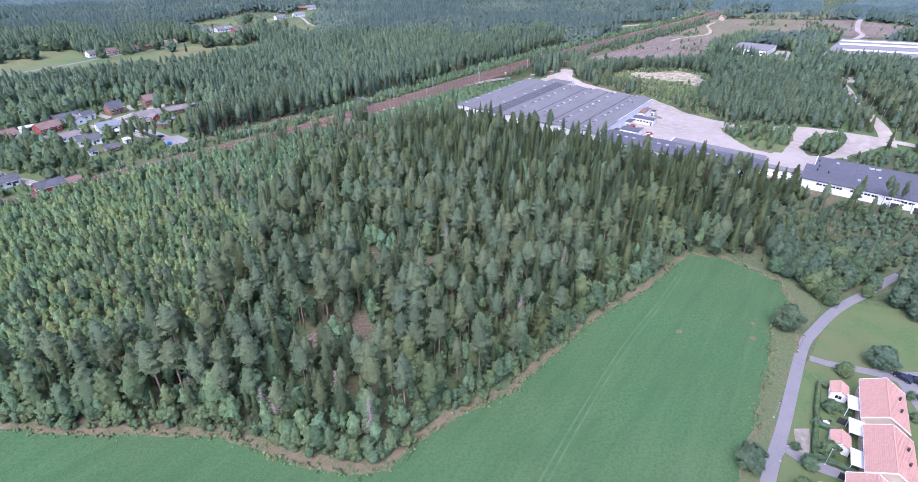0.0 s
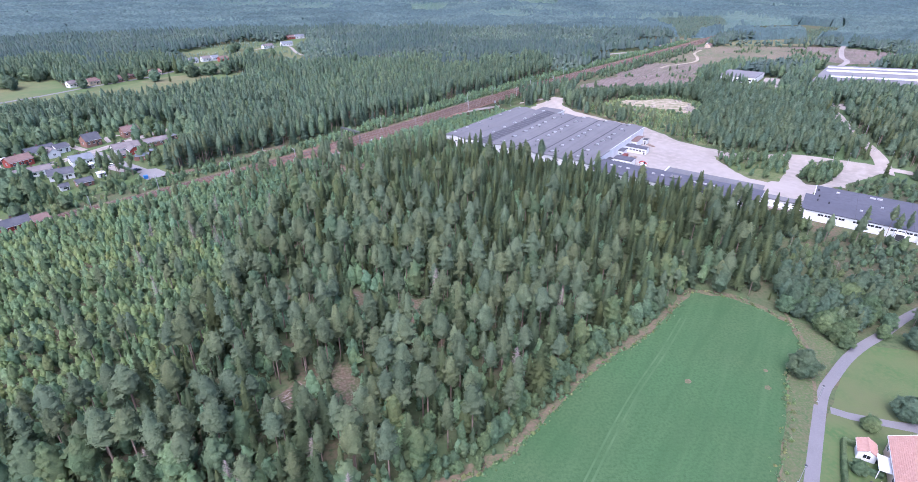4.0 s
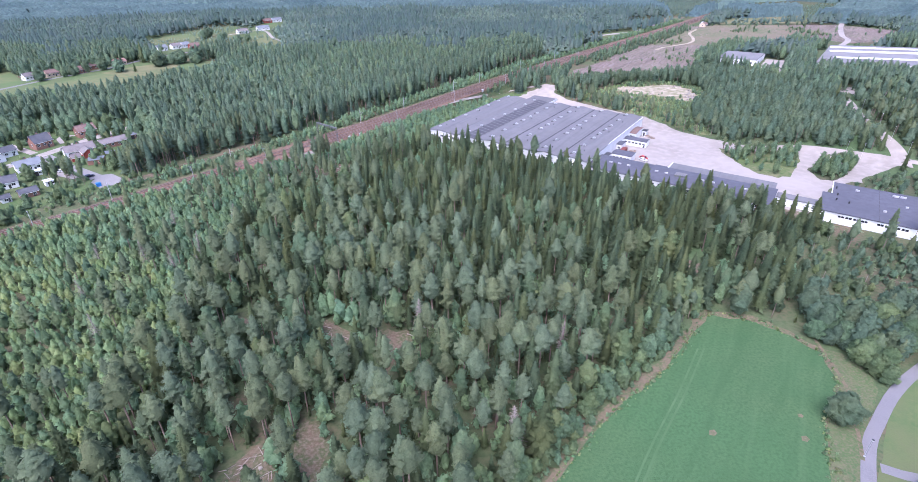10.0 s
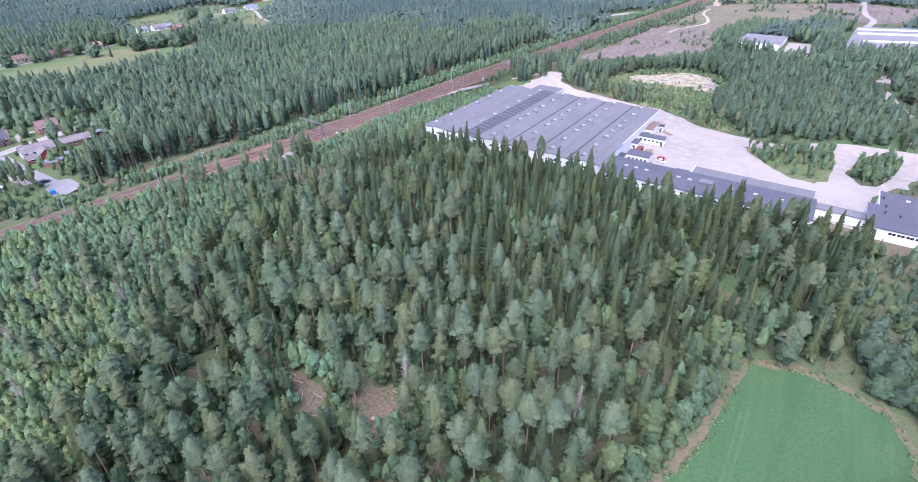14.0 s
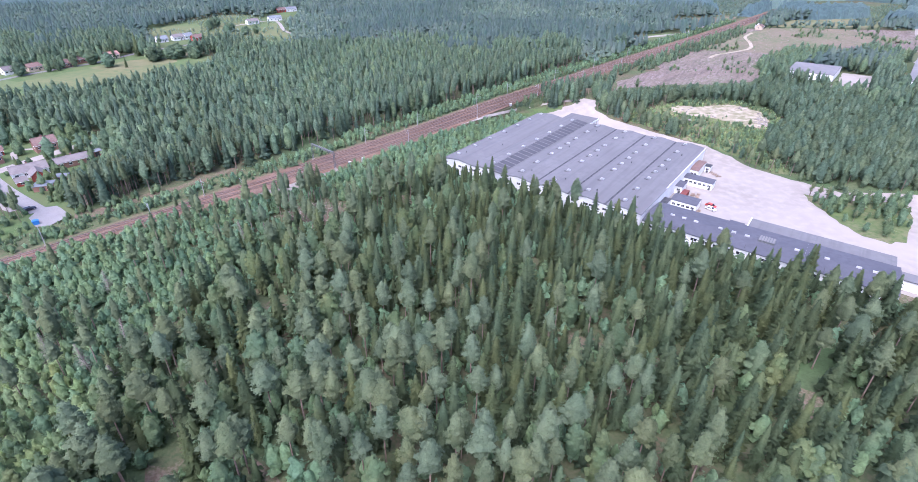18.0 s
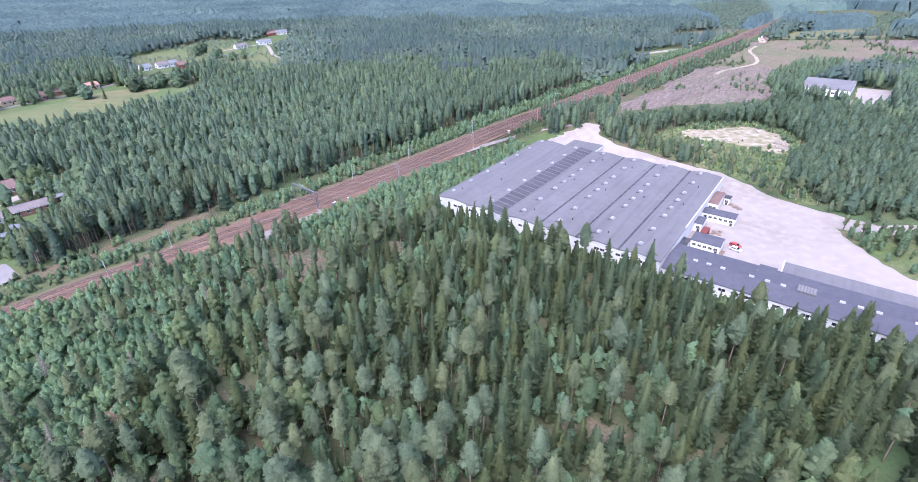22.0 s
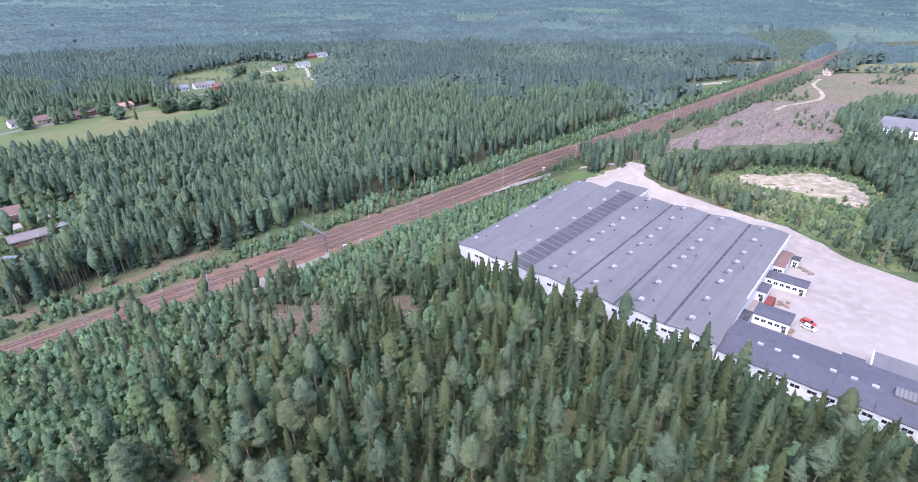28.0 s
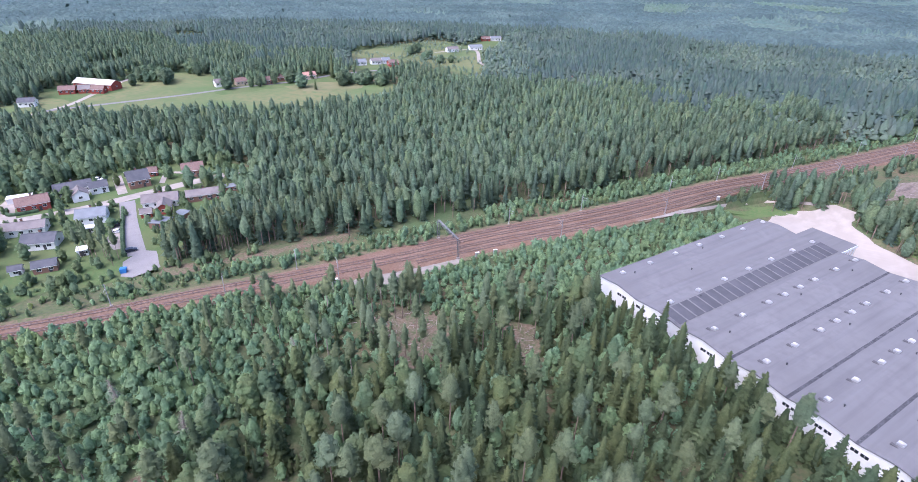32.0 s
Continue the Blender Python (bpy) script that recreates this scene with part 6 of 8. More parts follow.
ICO_V = np.array([(0, 0, 1)] + [(0.894 * math.cos(k * math.tau / 5), 0.894 * math.sin(k * math.tau / 5), 0.447) for k in range(5)] + [(0.894 * math.cos((k + 0.5) * math.tau / 5), 0.894 * math.sin((k + 0.5) * math.tau / 5), -0.447) for k in range(5)] + [(0, 0, -1)])
ICO_F = np.array([(0, 1 + k, 1 + (k + 1) % 5) for k in range(5)] + [(1 + k, 6 + k, 1 + (k + 1) % 5) for k in range(5)] + [(1 + (k + 1) % 5, 6 + k, 6 + (k + 1) % 5) for k in range(5)])
OCT_V = np.array([(0, 0, 1)] + [(math.cos(k * math.tau / 4), math.sin(k * math.tau / 4), -0.15) for k in range(4)] + [(0, 0, -0.8)])
OCT_F = np.array([(0, 1 + k, 1 + (k + 1) % 4) for k in range(4)] + [(5, 1 + (k + 1) % 4, 1 + k) for k in range(4)])


def lumps(mid, big, flat, axis, rng, fine=True):
    """Uneven rounded boughs of needles or leaves, one at each centre."""
    bv, bf = (ICO_V, ICO_F) if fine else (OCT_V, OCT_F)
    n, nv = len(mid), len(bv)
    a = rng.uniform(0, math.tau, n)[:, None]
    c, sn = np.cos(a), np.sin(a)
    d = np.stack([bv[None, :, 0] * c - bv[None, :, 1] * sn, bv[None, :, 0] * sn + bv[None, :, 1] * c, np.broadcast_to(bv[None, :, 2], (n, nv))], -1)
    p = mid[:, None] + d * (big[:, None] * rng.uniform(0.72, 1.24, (n, nv)))[..., None] * np.array([1, 1, flat])
    nm = d * 0.5 + axis[:, None] * 0.5 + np.array([0, 0, 0.3])
    nm /= np.linalg.norm(nm, axis=2, keepdims=True)
    f = (bf[None] + (np.arange(n) * nv)[:, None, None]).reshape(-1, 3)
    return np.concatenate([p, nm], 2).reshape(-1, 6), f


def clumped(rng, n, count, prof, z0, h, r, flat, size, fine=True, fill=1.0):
    """A crown of rounded boughs that wind up round the stem, with loose tufts standing out of each."""
    f = np.clip(np.linspace(0.04, 0.95, count) + rng.uniform(-0.03, 0.03, count), 0.02, 0.97)
    a = np.arange(count) * 2.4 + rng.uniform(-0.6, 0.6, count)
    p = prof(f)
    rad = r * p * rng.uniform(0.35, 0.85, count)
    mid = np.stack([rad * np.cos(a), rad * np.sin(a), z0 + (h - z0) * f], 1)
    big = fill * r * (0.15 + 0.3 * p) * rng.uniform(0.7, 1.3, count) * (16 / count) ** 0.4
    axis = np.stack([np.cos(a), np.sin(a), 0.35 + 1.1 * f], 1)
    axis /= np.linalg.norm(axis, axis=1, keepdims=True)
    body = lumps(mid, big, flat, axis, rng, fine)
    if n < 1:
        return body
    k = rng.choice(count, n, p=big ** 2 / (big ** 2).sum())
    v = rng.normal(size=(n, 3)) + axis[k] * 0.6
    v[:, 2] += 0.15
    v /= np.linalg.norm(v, axis=1, keepdims=True)
    pos = mid[k] + v * big[k][:, None] * np.array([1, 1, flat]) * rng.uniform(0.75, 1.3, (n, 1))
    out = 0.4 * v + 0.55 * axis[k] + np.array([0, 0, 0.3]) + rng.normal(0, 0.2, (n, 3))
    out /= np.linalg.norm(out, axis=1, keepdims=True)
    return merge(body, tufts(pos, out, size, rng))


def whorled(rng, layers, per, z0, h, r, prof, droop=0.3, wide=0.34):
    """Flat drooping boughs in whorls: each a folded kite from the stem to its tip."""
    lay = np.repeat(np.arange(layers), per)
    n = len(lay)
    f = (lay + rng.uniform(-0.3, 0.3, n)) / layers
    f = np.clip(f, 0, 0.985)
    a = rng.uniform(0, 0.5, n) + np.tile(np.arange(per), layers) * math.tau / per + lay * 1.1
    ln = np.maximum(r * prof(f) * rng.uniform(0.6, 1.2, n), 0.16)
    z = z0 + (h - z0) * f
    dx, dy = np.cos(a), np.sin(a)
    w = np.maximum(ln * wide, 0.12)
    o = np.zeros(n)
    root = np.stack([dx * 0.05 * ln, dy * 0.05 * ln, z + 0.2 * ln], 1)
    tip = np.stack([dx * ln, dy * ln, z - droop * ln], 1)
    lf = np.stack([dx * ln * 0.6 - dy * w, dy * ln * 0.6 + dx * w, z - (droop * 0.9 + 0.1) * ln], 1)
    rt = np.stack([dx * ln * 0.6 + dy * w, dy * ln * 0.6 - dx * w, z - (droop * 0.9 + 0.1) * ln], 1)
    up = np.stack([dx * 0.55, dy * 0.55, o + 0.75], 1)
    nl = up + np.stack([-dy, dx, o], 1) * 0.35
    nr = up - np.stack([-dy, dx, o], 1) * 0.35
    nt = np.stack([dx * 0.9, dy * 0.9, o + 0.35], 1)
    rows = []
    for p, nm in ((root, up), (lf, nl), (tip, nt), (rt, nr)):
        rows.append(np.concatenate([p, nm / np.linalg.norm(nm, axis=1, keepdims=True)], 1))
    v = np.stack(rows, 1).reshape(-1, 6)
    b = (np.arange(n) * 4)[:, None]
    return v, np.concatenate([b + np.array([0, 2, 1]), b + np.array([0, 3, 2])])


def dome(z0, h, r, prof, sides, rng, full):
    """The dense inside of a crown, following its outline."""
    return core([(max(0.04, full * r * float(prof(np.array([f]))[0])), z0 + (h - z0) * f) for f in (0.02, 0.25, 0.5, 0.76, 0.98)], sides, rng)


def pine(rng, n, h=18.0):
    """A pine: bare stem, crown of fluffy boughs on the upper half, tapering to a blunt top."""
    z0, r = h * rng.uniform(0.4, 0.58), h * rng.uniform(0.125, 0.17)

    def prof(f):
        return np.where(f < 0.3, 0.45 + 0.55 * (np.maximum(f, 0) / 0.3) ** 0.7, np.clip(1 - (np.maximum(f - 0.3, 0) / 0.72) ** 1.5, 0, 1) ** 0.8)
    if n > 200:
        count = 30 if n > 400 else 18
        crown = merge(clumped(rng, int(n * 0.85), count, prof, z0, h, r, 0.62, 0.27 if n > 400 else 0.36, False), dome(z0, h, r, prof, 6, rng, 0.7))
    else:
        crown = merge(clumped(rng, n // 2, 10 if n > 90 else 6, prof, z0, h, r, 0.65, 0.34 * min(2.0, (400 / n) ** 0.4), False, 0.9), dome(z0, h, r, prof, 6 if n > 90 else 5, rng, 0.76))
    return crown, stem(h - 1.2, 0.21, 0.07, 5, rng)


def spruce(rng, n, h=19.0):
    """A spruce: cone of drooping boughs in whorls to a sharp top."""
    z0, r = h * rng.uniform(0.06, 0.16), h * rng.uniform(0.15, 0.2)

    def prof(f):
        return np.clip(1.02 - f, 0, 1) ** 0.64
    if n > 200:
        count, layers, per = (34, 15, 7) if n > 400 else (18, 9, 6)
        crown = merge(clumped(rng, n // 2, count, prof, z0, h, r, 0.5, 0.27 if n > 400 else 0.36, False, 0.85), whorled(rng, layers, per, z0, h, r * 1.12, prof, 0.3, 0.2), dome(z0, h + 0.3, r, prof, 6, rng, 0.62))
    else:
        crown = merge(whorled(rng, 7 if n > 90 else 4, 6 if n > 90 else 5, z0, h, r * 1.2, prof, 0.28, 0.26), clumped(rng, n // 4, 6, prof, z0, h, r, 0.5, 0.5, False, 0.8), dome(z0, h + 0.3, r, prof, 5, rng, 0.7))
    return crown, stem(h * 0.5, 0.2, 0.12, 5, rng)


def broadleaf(rng, n, h=12.0, spread=0.26, low=0.1):
    """A birch, alder or bush: uneven rounded crown of leafy boughs with hollows."""
    z0, r = h * low * rng.uniform(0.5, 1.5), h * spread * rng.uniform(0.8, 1.2)

    def prof(f):
        return np.where(f < 0.4, 0.4 + 0.6 * (np.maximum(f, 0) / 0.4) ** 0.6, np.clip(1 - ((f - 0.4) / 0.62) ** 1.8, 0, 1) ** 0.75)
    if n > 200:
        count = 70 if n > 1500 else (34 if n > 400 else 20)
        crown = merge(clumped(rng, int(n * 0.95), count, prof, z0, h, r, 0.78, 0.03 * r + 0.1 if n > 1500 else 0.05 * r + 0.08, True, 0.85), dome(z0, h, r, prof, 6, rng, 0.7))
    else:
        crown = merge(clumped(rng, n // 2, 10 if n > 90 else 6, prof, z0, h, r, 0.8, (0.08 * r + 0.06) * min(2.0, (400 / n) ** 0.4), False, 0.9), dome(z0, h, r, prof, 6 if n > 90 else 5, rng, 0.76))
    return crown, stem(h * 0.6, 0.012 * h, 0.05, 5, rng)


def aspen(rng, n, h=12.0):
    """A slim leafy tree of a dense stand."""
    return broadleaf(rng, n, h, 0.23, 0.15)


def bush(rng, n, h=5.0):
    """A wide low bush, leafy to the ground."""
    return broadleaf(rng, n, h, 0.4, 0.03)


def sapling(rng, n, h=5.0):
    """A young birch: slim upright crown with a soft point."""
    return broadleaf(rng, n, h, 0.34, 0.02)


def far_conifer(rng, n, h=17.0):
    """A distant conifer: ragged cone of boughs."""
    r = h * rng.uniform(0.16, 0.2)
    crown = core([(r * 0.95, h * 0.3), (r * 0.95, h * 0.6), (r * 0.08, h)], 5, rng)
    crown[0][:, 3:] = crown[0][:, 3:] * 0.6 + np.array([0, 0, 0.35])
    return crown, (crown[0][:3], np.array([[0, 1, 2]]))


def far_round(rng, n, h=12.0):
    """A distant leafy tree: rounded clump of a few boughs."""
    r = h * rng.uniform(0.26, 0.34)
    crown = clumped(rng, 0, 4, lambda f: np.sqrt(np.clip(1 - (2 * f - 0.9) ** 2, 0.05, 1)), h * 0.15, h, r, 0.95, 0.11 * h, False, 1.15)
    return crown, (crown[0][:3], np.array([[0, 1, 2]]))


def stands(xs, ys, size, seed):
    """A slow noise over the land, for stands of one kind of tree."""
    return np.array([noise.noise(Vector((x / size, y / size, seed))) + 0.5 * noise.noise(Vector((x * 2.3 / size, y * 2.3 / size, seed + 5))) for x, y in zip(xs, ys)])


def scatter(spacing, x0, x1, y0, y1, rng, jitter=0.42):
    nx, ny = int((x1 - x0) / spacing), int((y1 - y0) / (spacing * 0.87))
    gx, gy = np.meshgrid(np.arange(nx), np.arange(ny))
    xs = x0 + (gx + 0.5 * (gy % 2)) * spacing + rng.uniform(-jitter, jitter, gx.shape) * spacing
    ys = y0 + gy * spacing * 0.87 + rng.uniform(-jitter, jitter, gx.shape) * spacing
    return xs.ravel(), ys.ravel()


def joined(name, spots, variants, which, mat, label, category, rng):
    """One mesh of many trees: spots are x, y, z, scale, turn, stretch."""
    out_v, out_f, out_t, o = [], [], [], 0
    for k, (v, f) in enumerate(variants):
        s = spots[which == k]
        if not len(s):
            continue
        c, sn = np.cos(s[:, 4])[:, None], np.sin(s[:, 4])[:, None]
        w = (s[:, 3] * s[:, 5])[:, None]
        x = (v[None, :, 0] * c - v[None, :, 1] * sn) * w + s[:, 0:1]
        y = (v[None, :, 0] * sn + v[None, :, 1] * c) * w + s[:, 1:2]
        z = v[None, :, 2] * s[:, 3:4] + s[:, 2:3]
        nx, ny = v[None, :, 3] * c - v[None, :, 4] * sn, v[None, :, 3] * sn + v[None, :, 4] * c
        out_v.append(np.stack([x, y, z, nx, ny, np.broadcast_to(v[None, :, 5], nx.shape)], -1).reshape(-1, 6))
        out_f.append((f[None] + (np.arange(len(s)) * len(v))[:, None, None]).reshape(-1, 3) + o)
        o += len(s) * len(v)
        out_t.append(np.repeat(rng.uniform(0, 1, len(s)), len(v)))
    v, f = np.concatenate(out_v).astype(np.float32), np.concatenate(out_f).astype(np.int32)
    me = leaf_mesh(name, v, f, mat)
    me.attributes.new("tint", "FLOAT", "POINT").data.foreach_set("value", np.concatenate(out_t).astype(np.float32))
    return tagged(new(name, me), label, category, "", "stuff")


def leaf_mesh(name, v, f, mat):
    """A mesh from rows of place and normal, and triangles."""
    v, f = np.asarray(v, np.float32), np.asarray(f, np.int32)
    cr = np.cross(v[f[:, 1], :3] - v[f[:, 0], :3], v[f[:, 2], :3] - v[f[:, 0], :3])
    back = (cr * v[f[:, 0], 3:]).sum(1) < 0
    f = np.where(back[:, None], f[:, ::-1], f)
    me = bpy.data.meshes.new(name)
    me.vertices.add(len(v))
    me.vertices.foreach_set("co", np.ascontiguousarray(v[:, :3]).ravel())
    me.loops.add(len(f) * 3)
    me.loops.foreach_set("vertex_index", f.ravel())
    me.polygons.add(len(f))
    me.polygons.foreach_set("loop_start", np.arange(0, len(f) * 3, 3, dtype=np.int32))
    me.polygons.foreach_set("use_smooth", np.ones(len(f), bool))
    me.update(calc_edges=True)
    soft = me.attributes.new("custom_normal", "FLOAT_VECTOR", "POINT")
    soft.data.foreach_set("vector", np.ascontiguousarray(v[:, 3:]).ravel())
    me.materials.append(mat)
    return me


def spots_of(xs, ys, lo, hi, base, rng, stretch=0.14):
    n = len(xs)
    return np.stack([xs, ys, np.full(n, -0.05), rng.uniform(lo, hi, n) / base, rng.uniform(0, math.tau, n), rng.uniform(1 - stretch, 1 + stretch, n)], 1)


def wood(name, xs, ys, mix, n, label, rng, bark=M_BARK, stems=None):
    """A joined wood of several kinds: mix lists (kind function, share, low, high, base height, material, kind name)."""
    pick = rng.uniform(0, 1, len(xs))
    lo = 0.0
    for kind, share, h0, h1, base, mat, title in mix:
        m = (pick >= lo) & (pick < lo + share)
        lo += share
        if not m.any():
            continue
        made = [kind(rng, n, base) for _ in range(5)]
        sp = spots_of(xs[m], ys[m], h0, h1, base, rng)
        wh = rng.integers(0, 5, len(sp))
        joined(title, sp, [c for c, _ in made], wh, mat, label, "wood", rng)
        bare = np.ones(len(sp), bool) if stems is None else stems[m]
        if not bare.any():
            continue
        joined(title + "_stems", sp[bare], [s for _, s in made], wh[bare], bark, "bare stems of " + label, "tree stems", rng)


def keep_out(xs, ys, polys, margin=0.0):
    m = np.ones(len(xs), bool)
    for p in polys:
        m &= ~inside(p, xs, ys)
    for line, half in ROADS:
        m &= np.abs(near_line(line, xs, ys)) > half + 2.2
    return m


def glade(poly, f):
    """A clearing drawn on towards the valley, as low growth before it."""
    return [(6 + (x - 6) * f, 130 + (y - 130) * f) for x, y in poly]


def in_view(xs, ys):
    """The wedge of land that the flight looks over."""
    return ((xs > -1.9 * (ys - 165) - 45) | (xs > -0.93 * ys - 45)) & (xs < 0.98 * ys + 45)


def trees_as_things(title, variants, spots, which, mats, label, group):
    """Single trees with trunk and crown of their own, on shared meshes."""
    made = []
    for crown, trunk in variants:
        pair = []
        for nm, (v, f), mt in (("crown", crown, mats[0]), ("trunk", trunk, mats[1])):
            pair.append(leaf_mesh(nm, v, f, mt))
        made.append(pair)
    for s, k in zip(spots, which):
        x, y, z, sc, turn, st = (float(q) for q in s)
        root = thing(title, Matrix.LocRotScale((x, y, z), Euler((0, 0, turn)), (sc * st, sc * st, sc)), label, "tree", group)
        part("crown", made[k][0], None, root)
        part("trunk", made[k][1], None, root)


HALLS = [[(-6, 330), (48, 412), (70, 425), (130, 352), (182, 290), (262, 262), (222, 162), (153, 213), (72, 270)]]
# old wood between field and warehouse
xs, ys = scatter(5.8, -320, 150, 70, 335, rng)
BEFORE = [[(x + 0.6 * q, y - q) for x, y in c] for c in CLEARINGS for q in (4.0,)]
m = inside(OLDWOOD, xs, ys) & keep_out(xs, ys, HALLS + CLEARINGS + BEFORE) & (near_line([(-2.7, 332.5), (160, 213)], xs, ys) < -3.0) & in_view(xs, ys)
xs, ys = xs[m], ys[m]
# share of pine falls and spruce rises towards the warehouse
pine_share = np.clip(0.56 - (ys - 195) / 170 - np.clip(-xs - 40, 0, 80) / 130 - np.clip(xs - 12, 0, 90) / 110, 0.17, 0.62)
pick = rng.uniform(0, 1, len(xs))
species = np.where(pick < pine_share, 0, np.where(pick < pine_share + 0.3 + np.clip((ys - 160) / 240, 0, 0.4) + np.clip(xs - 30, 0, 80) / 400, 1, 2))
edge_d = np.abs(near_line(MARGIN[:19], xs, ys))
species = np.where((edge_d < 9) & (rng.uniform(0, 1, len(xs)) < np.where(xs > 68, 0.15, 0.5)), 2, species)
species = np.where((species == 2) & (xs > 15) & (edge_d > 8) & (rng.uniform(0, 1, len(xs)) < 0.65), 1, species)
# leafier towards the young wood, darker spruce towards the hall
turn_leafy = (xs < -28) & (ys > 130) & (species == 1) & (rng.uniform(0, 1, len(xs)) < 0.5)
turn_dark = (xs > 52) & (species != 1) & (rng.uniform(0, 1, len(xs)) < 0.45)
species = np.where(turn_leafy, 2, np.where(turn_dark, 1, species))
near = (np.abs(xs - 10) < 62) & (ys > 120) & (ys < 268)
OLD = [(pine, 13.5, 20, 18.0, M_PINE, "pine", "grey-green"), (spruce, 10, 18.0, 19.0, M_SPRUCE, "spruce", "dark green"), (broadleaf, 8.5, 15, 12.0, M_BIRCH, "birch", "fresh green")]
for k, (kind, h0, h1, base, mat, title, hue) in enumerate(OLD):
    made = [kind(rng, (760, 620, 640)[k], base) for _ in range(7)]
    sel = species == k
    single = sel & near & (np.cumsum(sel & near) <= (290, 240, 130)[k])
    sp = spots_of(xs[single], ys[single], h0, h1, base, rng)
    bark = M_GREYBARK if k == 2 else M_BARK
    trees_as_things(title + "_tree", made, sp, rng.integers(0, 7, len(sp)), (mat, bark), {0: "tall pine with grey-green crown on bare trunk", 1: "tall dark green spruce with drooping boughs", 2: "leafy green birch standing among the conifers"}[k], "trees of the old wood")
    rest = sel & ~single
    sp = spots_of(xs[rest], ys[rest], h0, h1, base, rng)
    wh = rng.integers(0, 7, len(sp))
    joined(title + "_wood", sp, [c for c, _ in made], wh, mat, hue + " crowns of the dense old " + title + " wood", "wood", rng)
    joined(title + "_stems", sp, [t for _, t in made], wh, bark, "bare stems in the old " + title + " wood", "tree stems", rng)
# undergrowth in the old wood
xs, ys = scatter(3.9, -200, 150, 80, 325, rng, 0.5)
m = inside(OLDWOOD, xs, ys) & keep_out(xs, ys, HALLS + CLEARINGS) & (near_line([(-2.7, 332.5), (160, 213)], xs, ys) < -3) & in_view(xs, ys) & (rng.uniform(0, 1, len(xs)) < np.clip(1.0 - (xs - 20) / 60, 0.25, 1.0))
wood("undergrowth", xs[m], ys[m], [(broadleaf, 0.6, 2.5, 8.5, 7.0, M_LUSH, "undergrowth_bushes"), (spruce, 0.4, 3.0, 9.5, 8.0, M_SPRUCE, "undergrowth_spruces")], 56, "green undergrowth between the trunks", rng, M_GREYBARK)
# young wood
xs, ys = scatter(2.75, -420, -66, 40, 305, rng)
young = inside(YOUNGWOOD, xs, ys) & in_view(xs, ys)
lush = young & (ys + xs * 0.45 + 22 * stands(xs, ys, 30, 3.3) > 168)
m = young & ~lush
wood("young_wood", xs[m], ys[m], [(sapling, 0.86, 2.8, 5.2, 5.0, M_YOUNG, "young_birch_wood"), (broadleaf, 0.14, 4, 7.5, 6.0, M_BUSH, "young_alder_wood")], 72, "bright green young birches in the plantation", rng, M_GREYBARK)
m = lush & (rng.uniform(0, 1, len(xs)) < 0.92)
wood("lush_wood", xs[m], ys[m], [(bush, 0.55, 2.2, 4.6, 5.0, M_LUSH, "lush_green_scrub"), (sapling, 0.45, 3.0, 5.6, 5.0, M_LUSH, "lush_alder_scrub")], 84, "dense green alder scrub beside the railway", rng, M_GREYBARK)
xs, ys = scatter(2.9, -75, 55, 300, 430, rng)
m = inside(RAILSCRUB, xs, ys) & keep_out(xs, ys, CLEARINGS)
wood("rail_scrub", xs[m], ys[m], [(sapling, 0.45, 2.6, 5.2, 5.0, M_LUSH, "railside_scrub"), (bush, 0.55, 2.0, 4.4, 5.0, M_LUSH, "railside_bushes")], 84, "dense green scrub beside the railway", rng, M_GREYBARK)
xs, ys = scatter(3.0, -90, -15, 245, 315, rng, 0.5)
m = inside(GAPSCRUB, xs, ys) & keep_out(xs, ys, CLEARINGS[3:5]) & (rng.uniform(0, 1, len(xs)) < 0.85)
wood("gap_scrub", xs[m], ys[m], [(bush, 0.75, 1.5, 5.5, 5.0, M_LUSH, "clearing_scrub"), (spruce, 0.15, 3, 8, 8.0, M_SPRUCE, "clearing_spruces"), (pine, 0.1, 10, 15, 18.0, M_PINE, "clearing_pines")], 110, "green scrub round the bare clearing", rng, M_GREYBARK)
xs, ys = scatter(2.6, -75, -30, 250, 310, rng, 0.5)
m = (inside(CLEARINGS[3], xs, ys) | inside(CLEARINGS[4], xs, ys)) & (rng.uniform(0, 1, len(xs)) < np.where(stands(xs, ys, 9, 2.0) > 0.0, 0.75, 0.12))
wood("clearing_growth", xs[m], ys[m], [(broadleaf, 1.0, 0.6, 2.2, 3.0, M_BUSH, "clearing_seedlings")], 50, "sparse seedlings on bare brown ground", rng, M_GREYBARK)
# scrub belt on the far side of the tracks
xs, ys = scatter(3.0, -260, 420, 150, 850, rng)
d = near_line(rail_flat, xs, ys)
m = (d > np.where(xs > -72, 10.2, 7.5)) & (d < np.where(xs < -92, 14.5, np.where(xs < -60, 19, 24))) & (xs > -150) & keep_out(xs, ys, [VILLAGE, BARE_EDGE]) & in_view(xs, ys)
wood("north_scrub", xs[m], ys[m], [(sapling, 0.5, 2.2, 5.0, 5.0, M_LUSH, "trackside_saplings"), (bush, 0.5, 1.4, 3.8, 5.0, M_BUSH, "trackside_bushes")], 80, "leafy green bushes along the tracks", rng, M_GREYBARK)
xs, ys = scatter(1.9, -160, -60, 262, 360, rng, 0.5)
d = near_line(rail_flat, xs, ys)
